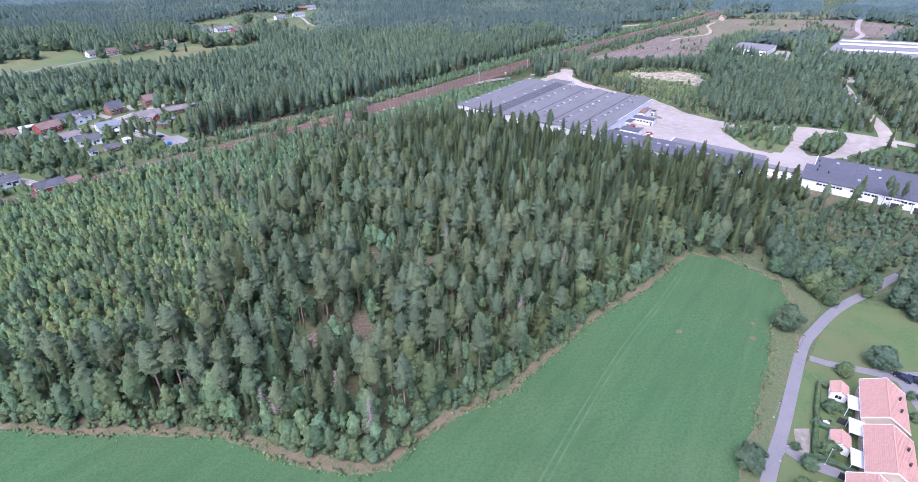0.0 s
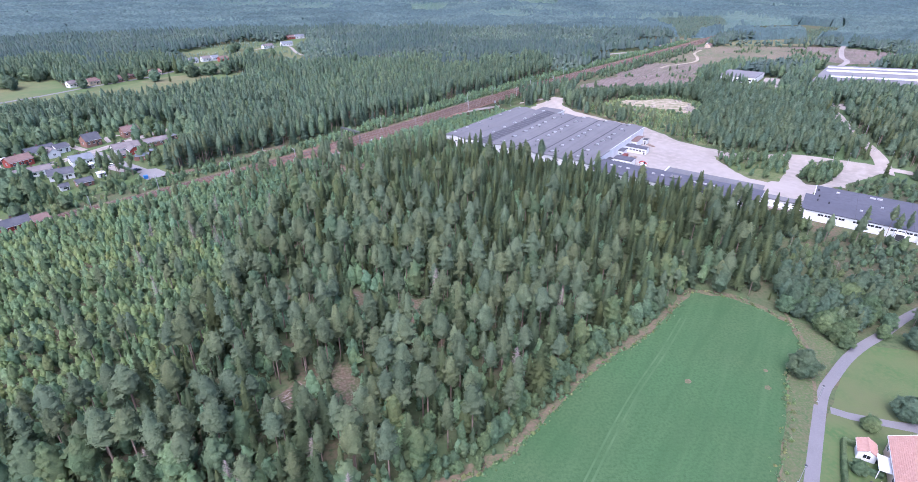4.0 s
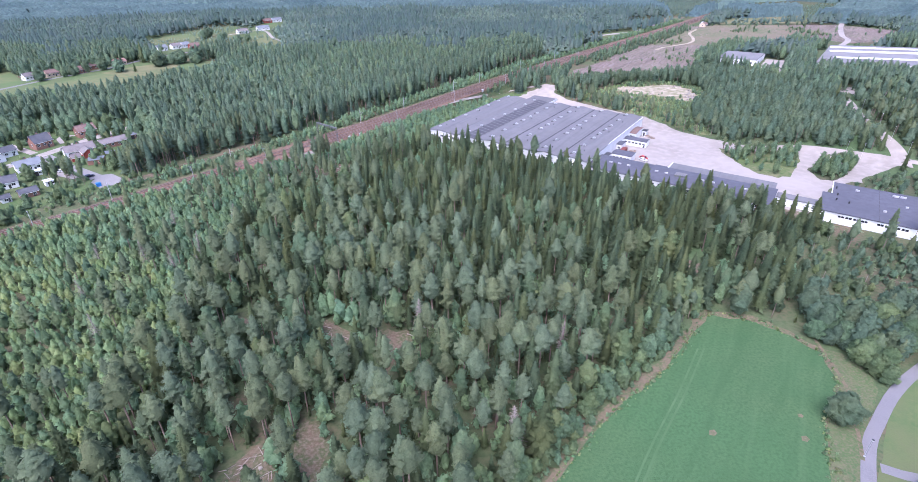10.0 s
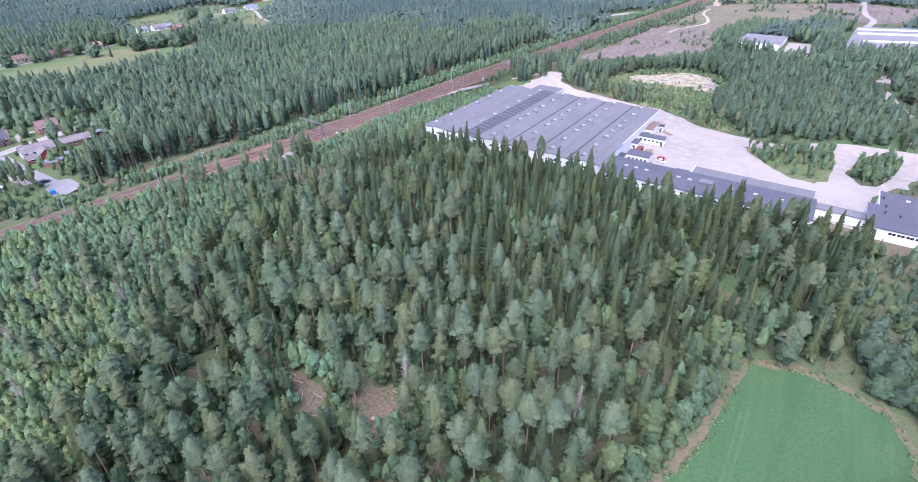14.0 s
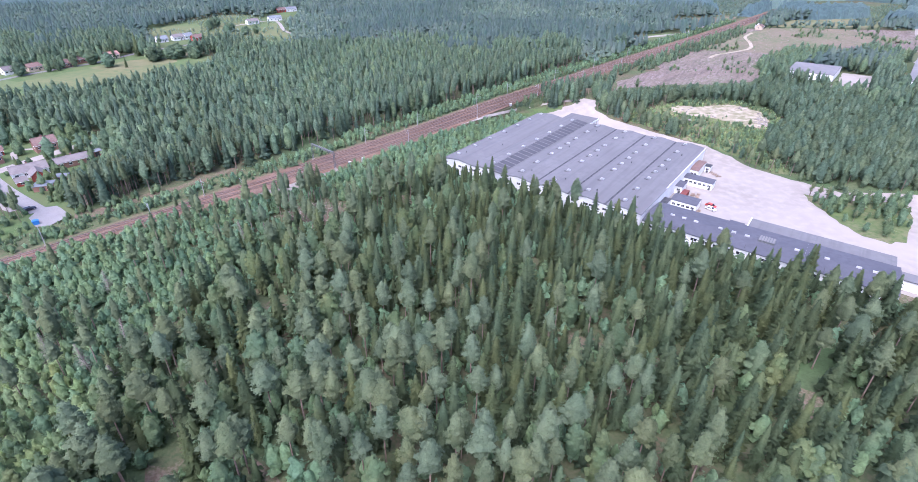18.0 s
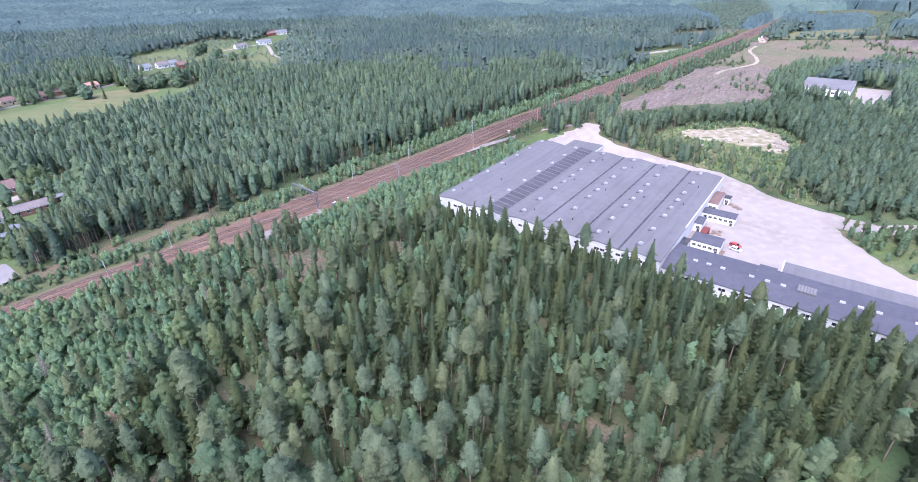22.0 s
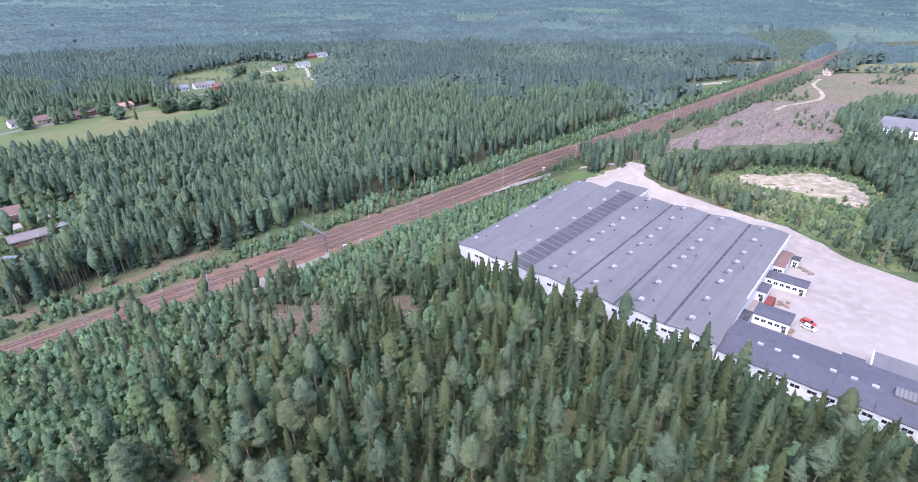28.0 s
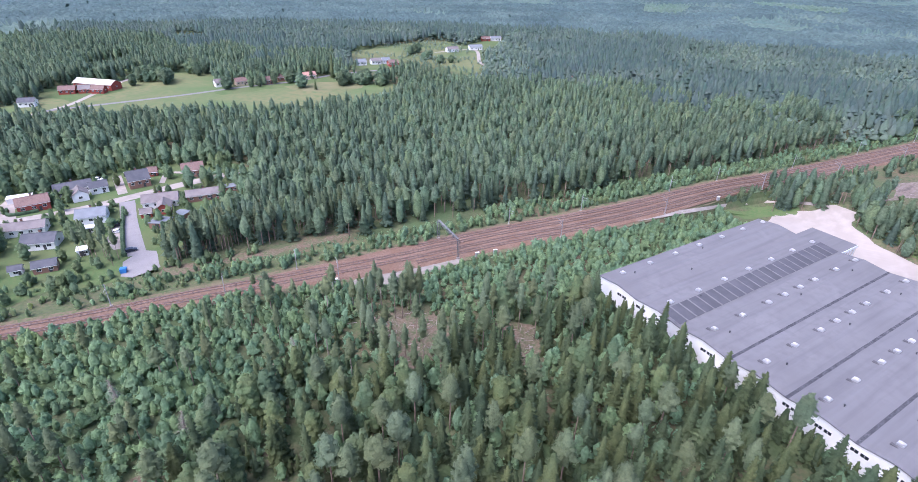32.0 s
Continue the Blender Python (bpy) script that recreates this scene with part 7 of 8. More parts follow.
m = (d > 14) & (d < 23) & keep_out(xs, ys, [VILLAGE, BARE_EDGE]) & (rng.uniform(0, 1, len(xs)) < 0.75)
wood("edge_weeds", xs[m], ys[m], [(bush, 1.0, 0.5, 1.5, 5.0, M_LUSH, "forest_edge_weeds")], 30, "low green weeds below the forest edge", rng, M_GREYBARK, np.zeros(m.sum(), bool))
edge = [(rng.uniform(0, 1), rng.uniform(0.5, 7.5)) for _ in range(60)]
EDGE_PINES = [(-147 + 45 * f - 0.75 * o, 288 + 59 * f + 0.66 * o, rng.uniform(13, 18.0)) for f, o in edge]
# woods north of the railway
GLADES = [glade(p, f) for p, fs in ((FAR_OPEN[0], (0.95, 0.9)), (FAR_OPEN[2], (0.96,)), (CLEARCUT, (0.95, 0.91)), (MEADOW, (0.97,)), (FAR_OPEN[10], (0.97, 0.93)), (FAR_OPEN[7], (0.95,)), (FAR_OPEN[8], (0.95, 0.9)), (FAR_OPEN[9], (0.95,)), (FAR_OPEN[5], (0.95,))) for f in fs]
KEEP = [VILLAGE, MEADOW, OLDWOOD, YOUNGWOOD, RAILSCRUB, EASTWOOD, BIRCHWOOD, YARD, MARGIN, GREEN, CLEARCUT, RAILSIDE, SCRUB, SANDPIT] + HALLS + FAR_OPEN + GLADES
HOMES = np.array([(v[0], v[1]) for v in V])
xs, ys = scatter(5.0, -700, 760, 150, 760, rng)
d = near_line(rail_flat, xs, ys)
m = (np.min(np.hypot(xs[:, None] - HOMES[None, :, 0], ys[:, None] - HOMES[None, :, 1]), 1) > 8.5) & keep_out(xs, ys, [BARE_EDGE]) & (ys < 640 + 130 * stands(xs, ys, 90, 9.0)) & ((d > 24) | (d < -14)) & keep_out(xs, ys, KEEP) & in_view(xs, ys) & ~((d < 0) & (xs < 60))
by_yard = (d < 0) & (xs < 330) & (ys < 420)
ex, ey = xs[m & by_yard], ys[m & by_yard]
m &= ~by_yard
xs, ys, d = xs[m], ys[m], d[m]
wood("yard_side", ex, ey, [(pine, 0.35, 10, 16, 18.0, M_PINE, "yard_side_pines"), (broadleaf, 0.45, 6, 12, 12.0, M_DARKLEAF, "yard_side_birches"), (spruce, 0.2, 8, 15, 19.0, M_SPRUCE, "yard_side_spruces")], 150, "mixed trees round the factory yard", rng)
MIX = [(pine, 0.42, 13, 17, 18.0, M_NPINE, "north_pine_wood"), (spruce, 0.33, 11, 16.5, 19.0, M_NSPRUCE, "north_spruce_wood"), (aspen, 0.25, 10, 14, 12.0, M_NBIRCH, "north_birch_wood")]
belt = (np.abs(d) < 75) & (xs < 260)
wood("north_belt", xs[belt], ys[belt], [(k, sh, a, b, h, mt, t.replace("north", "trackside")) for k, sh, a, b, h, mt, t in MIX], 170, "tall conifers along the far side of the railway", rng)
far_side = ~belt
pale = np.where(inside(LIGHTSTAND, xs, ys), rng.uniform(0, 1, len(xs)) < 0.85, stands(xs, ys, 70, 1.0) > 0.3) & ~inside(DARKSTAND, xs, ys)
wood("north_birches", xs[far_side & pale], ys[far_side & pale], [(aspen, 0.7, 9, 13, 12.0, M_NBIRCH, "north_birch_stand"), (pine, 0.3, 11, 15, 18.0, M_NPINE, "north_thin_pines")], 46, "paler birch stands beyond the railway", rng, M_BARK, np.zeros((far_side & pale).sum(), bool))
belt = belt | pale
wood("north_wood", xs[~belt], ys[~belt], MIX, 46, "dense mixed conifers beyond the railway", rng, M_BARK, np.zeros((~belt).sum(), bool))
xs, ys = scatter(5.9, -1100, 1000, 480, 1040, rng)
d = near_line(rail_flat, xs, ys)
m = (np.hypot(xs, ys) < 1010) & ((ys > 640 + 130 * stands(xs, ys, 90, 9.0)) | (xs > 755)) & (np.abs(d) > 16) & keep_out(xs, ys, KEEP) & in_view(xs, ys)
xs, ys = xs[m], ys[m]
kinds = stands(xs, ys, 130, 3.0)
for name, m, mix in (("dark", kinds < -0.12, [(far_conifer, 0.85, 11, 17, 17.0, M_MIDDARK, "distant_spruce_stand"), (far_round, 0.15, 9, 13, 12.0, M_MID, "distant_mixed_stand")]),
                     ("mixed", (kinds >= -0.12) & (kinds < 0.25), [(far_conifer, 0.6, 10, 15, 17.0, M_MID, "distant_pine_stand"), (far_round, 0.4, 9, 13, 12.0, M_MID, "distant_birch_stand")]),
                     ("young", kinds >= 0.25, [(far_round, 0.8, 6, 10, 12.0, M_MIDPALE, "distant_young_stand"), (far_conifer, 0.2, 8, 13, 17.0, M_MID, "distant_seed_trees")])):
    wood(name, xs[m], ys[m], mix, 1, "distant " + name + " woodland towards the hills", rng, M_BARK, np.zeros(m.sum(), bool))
xs, ys = scatter(4.6, 230, 400, 530, 680, rng)
m = inside([(256, 548), (259, 571), (277, 601), (326, 649), (384, 664), (345, 605), (308, 593), (284, 560), (270, 545)], xs, ys)
wood("workshop_thicket", xs[m], ys[m], [(broadleaf, 0.75, 4, 9, 8.0, M_NBIRCH, "thicket_birches"), (bush, 0.25, 2, 5, 5.0, M_BUSH, "thicket_bushes")], 100, "young birch thicket beside the far workshop", rng, M_GREYBARK)
xs, ys = scatter(4.4, 80, 320, 280, 520, rng)
m = inside(BIRCHWOOD, xs, ys) & keep_out(xs, ys, [SANDPIT, PITSIDE] + GLADES)
wood("birch_block", xs[m], ys[m], [(broadleaf, 0.8, 7, 12, 12.0, M_DARKLEAF, "yard_birch_wood"), (pine, 0.2, 9, 14, 18.0, M_NPINE, "yard_pine_wood")], 150, "blue-green birches and pines beside the yard", rng)
xs, ys = scatter(3.5, 100, 270, 110, 225, rng)
m = inside(EASTWOOD, xs, ys) & keep_out(xs, ys, [SCRUB] + HALLS)
xs, ys = xs[m], ys[m]
tall = ys < 166 + 5 * stands(xs, ys, 12, 5.0)
wood("east_wood", xs[tall], ys[tall], [(broadleaf, 0.6, 5, 10.5, 9.0, M_DARKLEAF, "east_birch_wood"), (broadleaf, 0.32, 3, 7, 6.0, M_BUSH, "east_bushes"), (pine, 0.08, 8, 12, 18.0, M_PINE, "east_pine_wood")], 360, "rounded birches and bushes between path and hall", rng)
wood("east_scrub", xs[~tall], ys[~tall], [(broadleaf, 0.5, 3.0, 7.0, 6.0, M_DARKLEAF, "east_birch_scrub"), (bush, 0.44, 1.4, 4.0, 5.0, M_BIRCH, "east_low_scrub"), (pine, 0.06, 7, 11, 18.0, M_PINE, "east_scrub_pines")], 210, "low birch scrub on cut-over ground before the hall", rng, M_GREYBARK)
xs, ys = scatter(2.7, 140, 255, 115, 215, rng, 0.5)
m = inside(SCRUB, xs, ys) & (rng.uniform(0, 1, len(xs)) < 0.8)
wood("scrub", xs[m], ys[m], [(bush, 0.6, 1.0, 3.6, 5.0, M_BUSH, "scrub_bushes"), (bush, 0.4, 1.5, 5.0, 5.0, M_DARKLEAF, "scrub_birches")], 46, "low olive green bushes on cut ground", rng)
# far woods as one rough canopy, in widening rings


def far_canopy():
    """Crowns past the last single trees: a sheet that rises and falls from crown to crown and drops to the ground in clearings."""
    rr = [985.0]
    while rr[-1] < 4700:
        rr.append(rr[-1] * 1.0062)
    na = 520
    rows, cols = np.meshgrid(np.arange(len(rr)), np.arange(na), indexing="ij")
    a = -0.8 + 2.0 * (cols + 0.5 * (rows % 2) + rng.uniform(-0.35, 0.35, cols.shape)) / na
    q = np.array(rr)[rows] * (1 + rng.uniform(-0.0024, 0.0024, cols.shape))
    x, y = (-q * np.sin(a)).ravel(), (q * np.cos(a)).ravel()
    free = (np.abs(near_line(rail_flat, x, y)) > 12) | (y > 1030)
    for poly in FAR_OPEN:
        free &= ~inside(poly, x, y)
    kinds = stands(x, y, 330, 8.0) + 0.5 * stands(x, y, 90, 4.0)
    base = np.where(kinds > 0.45, 6.5, np.where(kinds < -0.3, 14.5, 12.0))
    z = np.where(free, base + rng.uniform(-3.4, 3.4, len(x)) * np.where(kinds > 0.45, 0.6, 1.0), -0.6)
    z = np.where(rows.ravel() < 4, z * rows.ravel() * 0.22, z) + np.array([swell(u, v) for u, v in zip(x, y)])
    nm = rng.uniform(-0.5, 0.5, (len(x), 3)) * np.array([1, 1, 0]) + np.array([0, -0.25, 1])
    nm /= np.linalg.norm(nm, axis=1, keepdims=True)
    p = (rows[:-1, :-1] * na + cols[:-1, :-1]).ravel()
    even = (rows[:-1, :-1].ravel() % 2 == 0)[:, None]
    t1 = np.where(even, np.stack([p, p + 1, p + na], 1), np.stack([p, p + na + 1, p + na], 1))
    t2 = np.where(even, np.stack([p + 1, p + na + 1, p + na], 1), np.stack([p, p + 1, p + na + 1], 1))
    f = np.concatenate([t1, t2])
    f = f[free[f].any(1)]
    v = np.concatenate([np.stack([x, y, z], 1), nm], 1)
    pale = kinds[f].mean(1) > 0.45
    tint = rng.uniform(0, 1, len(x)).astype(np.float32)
    for title, m, mt, words in (("far_woods", ~pale, M_FAR, "endless conifer forest out to the horizon, hazed blue in colour"), ("far_young_woods", pale, M_FARPALE, "paler young forest stands on the far plain")):
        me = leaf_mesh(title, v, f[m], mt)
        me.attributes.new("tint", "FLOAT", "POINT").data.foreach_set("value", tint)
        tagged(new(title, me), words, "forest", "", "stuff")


far_canopy()
# pines thinning out over the young wood
xs, ys = scatter(8.5, -130, -72, 105, 290, rng, 0.5)
m = inside(YOUNGWOOD, xs, ys) & (rng.uniform(0, 1, len(xs)) < np.clip((xs + 125) / 75, 0.03, 0.6))
wood("edge_pines", xs[m], ys[m], [(pine, 0.6, 10, 16, 18.0, M_PINE, "thinned_pines"), (broadleaf, 0.4, 5, 9, 8.0, M_BIRCH, "thinned_birches")], 330, "thin pines scattered over young birches", rng)
# leafy edge of the old wood towards the field and before the warehouse front
for lo, hi, off in ((1.2, 4.0, 0.3), (3.0, 8.0, 2.4)):
    line = smooth_line(MARGIN[1:19], 1.6 if off < 1 else 2.4)
    side = offsets(line)
    xs = np.array([p.x + n.x * off for p, n in zip(line, side)]) + rng.normal(0, 0.6, len(line))
    ys = np.array([p.y + n.y * off for p, n in zip(line, side)]) + rng.normal(0, 0.6, len(line))
    m = ~inside(FIELD, xs, ys) & ~((xs > 74) & (ys > 146) & (rng.uniform(0, 1, len(xs)) < 0.85))
    wood("edge_bushes", xs[m], ys[m], [(bush, 0.8, lo, hi, 5.0, M_BUSH, "wood_edge_bushes"), (broadleaf, 0.2, lo, hi, 5.0, M_BIRCH, "wood_edge_birches")], 330, "leafy bushes along the edge of the wood", rng, M_GREYBARK)
for off, lo, hi in ((0.0, 4.0, 6.5), (2.6, 5.5, 8.5)):
    line = smooth_line([(-4, 328.0), (30, 304.0), (70, 274.5), (110, 245), (152, 214)], 1.7)
    xs = np.array([p.x for p in line]) + rng.normal(-0.3 - off * 0.6, 0.6, len(line))
    ys = np.array([p.y for p in line]) + rng.normal(-0.5 - off * 0.8, 0.6, len(line))
    wood("wall_scrub", xs, ys, [(broadleaf, 0.65, lo, hi, 6.0, M_BUSH, "wall_scrub_bushes"), (spruce, 0.35, lo, hi + 2.0, 9.0, M_SPRUCE, "wall_scrub_spruces")], 110, "green scrub before the warehouse wall", rng, M_GREYBARK)
# trees and bushes of their own
leafy = [broadleaf(rng, 430, 10.0, 0.4, 0.04) for _ in range(4)]
full = [broadleaf(rng, 1600, 10.0, 0.36, 0.04) for _ in range(2)]
dense = [broadleaf(rng, 2600, 10.0, 0.42, 0.02) for _ in range(3)]


def lone(title, x, y, h, wide, label, mat=M_BUSH, group="lone trees and bushes"):
    kinds = dense if y < 160 and x > 50 else (full if y < 160 and x > -70 else leafy)
    trees_as_things(title, kinds, np.array([[x, y, 0.03, h / 10.0, rng.uniform(0, 6), wide]]), [int(rng.integers(0, len(kinds)))], (mat, M_GREYBARK), label, group)


lone("round_bush", 96.6, 123.2, 8.4, 1.2, "large round dark green bush at the field corner", M_DARKLEAF)
lone("round_bush", 63.5, 75.5, 6.5, 1.15, "large dark green bush beside the path", M_DARKLEAF)
lone("round_tree", 113.6, 106.8, 7.0, 1.3, "round dark green tree on the lawn", M_DARKLEAF)
lone("round_bush", 101.5, 103.6, 4.4, 1.2, "dark green garden bush by a shed")
for x, y, h in ((90.5, 91.5, 3.6), (82.3, 78.6, 4.2), (76.4, 75.5, 3.6), (84.5, 87.4, 2.0), (113.2, 95.5, 2.6), (76.2, 80.2, 2.2), (109.2, 88.5, 2.6), (131, 139, 5.0), (72, 70, 3.6)):
    lone("garden_bush", x, y, h, 1.2, "leafy green garden bush by the row houses", M_BUSH, "garden bushes")
lone("leafy_tree", -57.5, 90.5, 13.0, 0.85, "big bright green broadleaf tree at the wood edge", M_YOUNG)
lone("leafy_tree", 16.5, 108.5, 9.0, 0.8, "bright green leafy tree at the wood edge", M_BUSH)
lone("leafy_tree", 5, 148, 11.0, 0.8, "blue-green leafy tree in the wood", M_BUSH)
lone("leafy_tree", 79, 166, 10.0, 0.8, "green leafy tree at the field corner", M_BIRCH)
for x, y, h in ((-258, 262, 12), (-246, 308, 9), (-226, 300, 6), (-212, 292, 7), (-196, 285, 9), (-198, 268, 7), (-212, 268, 8), (-225, 268, 9), (-236, 256, 11), (-246, 248, 10), (-215, 245, 10), (-200, 243, 9), (-190, 240, 8), (-232, 236, 11), (-175, 240, 6), (-176, 232, 5), (-168, 264, 5), (-173, 270, 5), (-230, 330, 7), (-216, 347, 8), (-202, 368, 10), (-190, 360, 9), (-205, 332, 4), (-199, 342, 7), (-188, 330, 5), (-172, 332, 4), (-166, 318, 5), (-168, 305, 6), (-163, 300, 6), (-255, 320, 10), (-262, 300, 10), (-251, 330, 9), (-240, 308, 5), (-222, 291, 4), (-214, 309, 4), (-198, 309, 3), (-193, 302, 3), (-232, 308, 8), (-185, 273, 5), (-180, 258, 5), (-195, 254, 7), (-210, 256, 9), (-244, 288, 4), (-229, 284, 3), (-249, 276, 6), (-262, 275, 9), (-270, 290, 10), (-268, 312, 11), (-190, 228, 7), (-214, 226, 5), (-224, 244, 8), (-206, 236, 6)):
    lone("garden_tree", x + 0.3, y, h, 0.85, "leafy green garden tree in the village", M_BIRCH if h % 2 else M_BUSH, "trees in the village gardens")
# leafy groups round the meadow farms
for x, y, n, spread, lo, hi in ((-479, 433, 5, 9, 8, 13), (-462, 442, 5, 8, 8, 13), (-512, 470, 8, 14, 9, 14), (-405, 482, 1, 1, 9, 10), (-410, 503, 6, 8, 9, 14), (-394, 506, 6, 8, 9, 14), (-402, 545, 9, 13, 9, 14), (-336, 511, 3, 4, 7, 11), (-320, 527, 4, 6, 6, 10), (-316, 540, 4, 7, 7, 11), (-300, 551, 2, 3, 9, 12), (-283, 540, 2, 2, 10, 12), (-259, 570, 6, 6, 9, 13), (-244, 577, 6, 6, 9, 13), (-230, 582, 5, 5, 9, 13), (-297, 606, 8, 10, 9, 14), (-345, 548, 6, 9, 8, 13), (-250, 716, 4, 6, 6, 10), (-277, 742, 7, 14, 7, 12), (-225, 703, 4, 7, 6, 10), (-330, 560, 6, 10, 8, 13), (-445, 470, 3, 6, 6, 9)):
    for k in range(n):
        lone("farm_tree", x + rng.normal(0, spread * 0.5), y + rng.normal(0, spread * 0.5), rng.uniform(lo, hi), 1.15, "rounded leafy tree by the meadow farms", (M_DARKLEAF, M_NBIRCH)[k % 2], "trees round the farms")
firs = [spruce(rng, 260, 19.0) for _ in range(3)]
for x, y, h in ((-262, 255, 15), (-240, 244, 14), (-228, 252, 16), (-300, 580, 16), (-278, 592, 18), (-296, 572, 12), (-268, 540, 9), (-282, 585, 20)):
    trees_as_things("garden_spruce", firs, np.array([[x, y, 0.0, h / 19.0, 1.0, 1.15]]), [int(rng.integers(0, 3))], (M_SPRUCE, M_BARK), "tall dark spruce standing by the gardens", "spruces by the gardens")
# tall bare-stemmed pines left standing on cut ground
tall = [pine(rng, 330, 19.0) for _ in range(4)]
for x, y, h in ((-172, 277, 14), (-171, 280, 15), (-166, 278, 13), (-168, 282, 14), (-178, 279, 15), (-183, 281, 14), (-176, 283, 15), (-179, 286, 14), (-174, 281, 13), (-181, 277, 13), (-224, 254, 14), (-220, 250, 15), (-228, 256, 14), (-216, 252, 13), (-66, 290, 17), (-59, 292, 18), (-57, 293, 17), (-107, 284, 9), (-58, 299, 18), (-56, 297, 19), (-54, 299, 17), (-70, 299, 15), (-48, 285, 17), (-38, 281, 18), (-30, 301, 16), (-22, 303, 17), (-16, 299, 17), (-40, 268, 16), (-46, 262, 17), (-84, 268, 14), (-92, 250, 15), (-98, 245, 16), (-88, 225, 15), (-108, 215, 16), (-112, 212, 15), (-105, 210, 15), (-118, 190, 14), (-100, 188, 15), (-112, 160, 15), (-120, 150, 14), (-125, 240, 14), (-104, 262, 14), (-130, 225, 13), (-98, 172, 15), (-128, 128, 15), (-110, 140, 15), (-34, 306, 16), (-4, 318, 15), (170, 205, 15), (178, 198, 15), (186, 202, 14), (182, 206, 15), (196, 195, 14), (165, 190, 12), (-62, 279, 15), (-58, 276, 16), (-53, 274, 15), (-50, 270, 16), (-46, 268, 17), (-56, 281, 14), (-43, 279, 16), (-36, 284, 17), (-34, 280, 16), (-66, 283, 14), (-47, 276, 13), *EDGE_PINES):
    trees_as_things("tall_pine", tall, np.array([[x, y, 0.0, h / 19.0, rng.uniform(0, 6), 0.75]]), [int(rng.integers(0, 4))], (M_PINE, M_BARK), "tall thin pine standing over low scrub", "standing pines")


def dead_tree(x, y, h, mat, label, lean=3.0):
    root = thing("dead_tree", pose(x, y, 0.0, rng.uniform(-lean, lean), rng.uniform(-lean, lean), rng.uniform(0, 360)), label, "dead tree", "dead trees")
    part("trunk", tube(bmesh.new(), (0, 0, 0), (0, 0, h), 0.17, 0.03, 6), mat, root)
    bm = bmesh.new()
    for k in range(int(h * 11)):
        f = 0.22 + 0.76 * k / (h * 11)
        a = k * 2.4
        ln = ((1 - f) * h * 0.23 + 0.45) * rng.uniform(0.55, 1.2)
        tube(bm, (0, 0, h * f), (ln * math.cos(a), ln * math.sin(a), h * f - ln * rng.uniform(0.0, 0.4)), 0.05, 0.018, 3)
    part("bough_whorl", bm, mat, root)


for x, y, h in ((-19.5, 82.5, 13), (-42, 86, 12), (-63, 91, 11), (-45.5, 88, 10), (17.8, 117, 16), (-30, 95, 9), (-4, 158, 15), (34, 148, 13)):
    dead_tree(x, y, h, M_DEAD, "bare pale grey dead conifer")
for x, y, h in ((-84, 205, 12), (-90, 198, 11), (-100, 200, 12), (-80, 230, 11), (-110, 180, 10), (-95, 160, 11), (-120, 205, 9), (-78, 190, 12), (-104, 232, 10), (-72, 262, 11)):
    dead_tree(x, y, h, M_GREYBARK, "bare leaning dead trunk over young birches", 8.0)
# fallen trunks, stones and brushwood at the wood edge
for a, b in (((-49, 85.5, 0.4), (-39, 83, 0.3)), ((-30, 80.5, 0.3), (-24, 79, 0.3)), ((-8, 160, 0.3), (-2, 157, 0.3))):
    tagged(part("fallen_trunk", tube(bmesh.new(), a, b, 0.16, 0.1, 6), M_DEAD), "pale fallen tree trunk at the wood edge", "fallen trunk", "fallen trunks")


def boulder(x, y, r, mat=M_GRAVEL, label="pale grey boulder on bare ground", group="boulders"):
    bm = bmesh.new()
    bmesh.ops.create_icosphere(bm, subdivisions=1, radius=r)
    for v in bm.verts:
        v.co *= rng.uniform(0.75, 1.15)
        v.co.z *= 0.7
    ob = part("boulder", bm, mat)
    ob.matrix_basis = pose(x, y, r * 0.35, 0, 0, rng.uniform(0, 360))
    tagged(ob, label, "boulder", group)


for x, y, r in ((-32, 78.8, 0.5), (-22, 76.8, 0.4), (-38, 116, 0.6), (-12, 152, 0.7), (-20, 150, 0.6), (-14, 149, 0.4), (-60, 288, 0.5), (-50, 290, 0.4), (-16, 296, 0.5), (188, 414, 1.2), (192, 418, 1.0), (190, 424, 1.3), (194, 430, 0.9), (184, 410, 0.9), (196, 436, 1.1), (146, 420, 1.0), (150, 444, 0.8), (157, 447, 0.9)):
    boulder(x, y, r)
# slash and stumps on cut ground
slash = bmesh.new()
for poly, n in ((CLEARCUT, 2600), (CLEARINGS[3], 120), (CLEARINGS[4], 80), (CLEARINGS[0], 40), (CLEARINGS[1], 60)):
    px, py = [p[0] for p in poly], [p[1] for p in poly]
    qx, qy = rng.uniform(min(px), max(px), n), rng.uniform(min(py), max(py), n)
    for x, y in zip(qx[inside(poly, qx, qy)], qy[inside(poly, qx, qy)]):
        a, ln = rng.uniform(0, 6.28), rng.uniform(0.8, 3.2)
        tube(slash, (x, y, 0.15), (x + ln * math.cos(a), y + ln * math.sin(a), rng.uniform(0.1, 0.5)), 0.12, 0.06, 3)
tagged(part("logging_slash", slash, M_DEAD), "grey-brown branches and tops left on cut ground", "brushwood", "", "stuff")
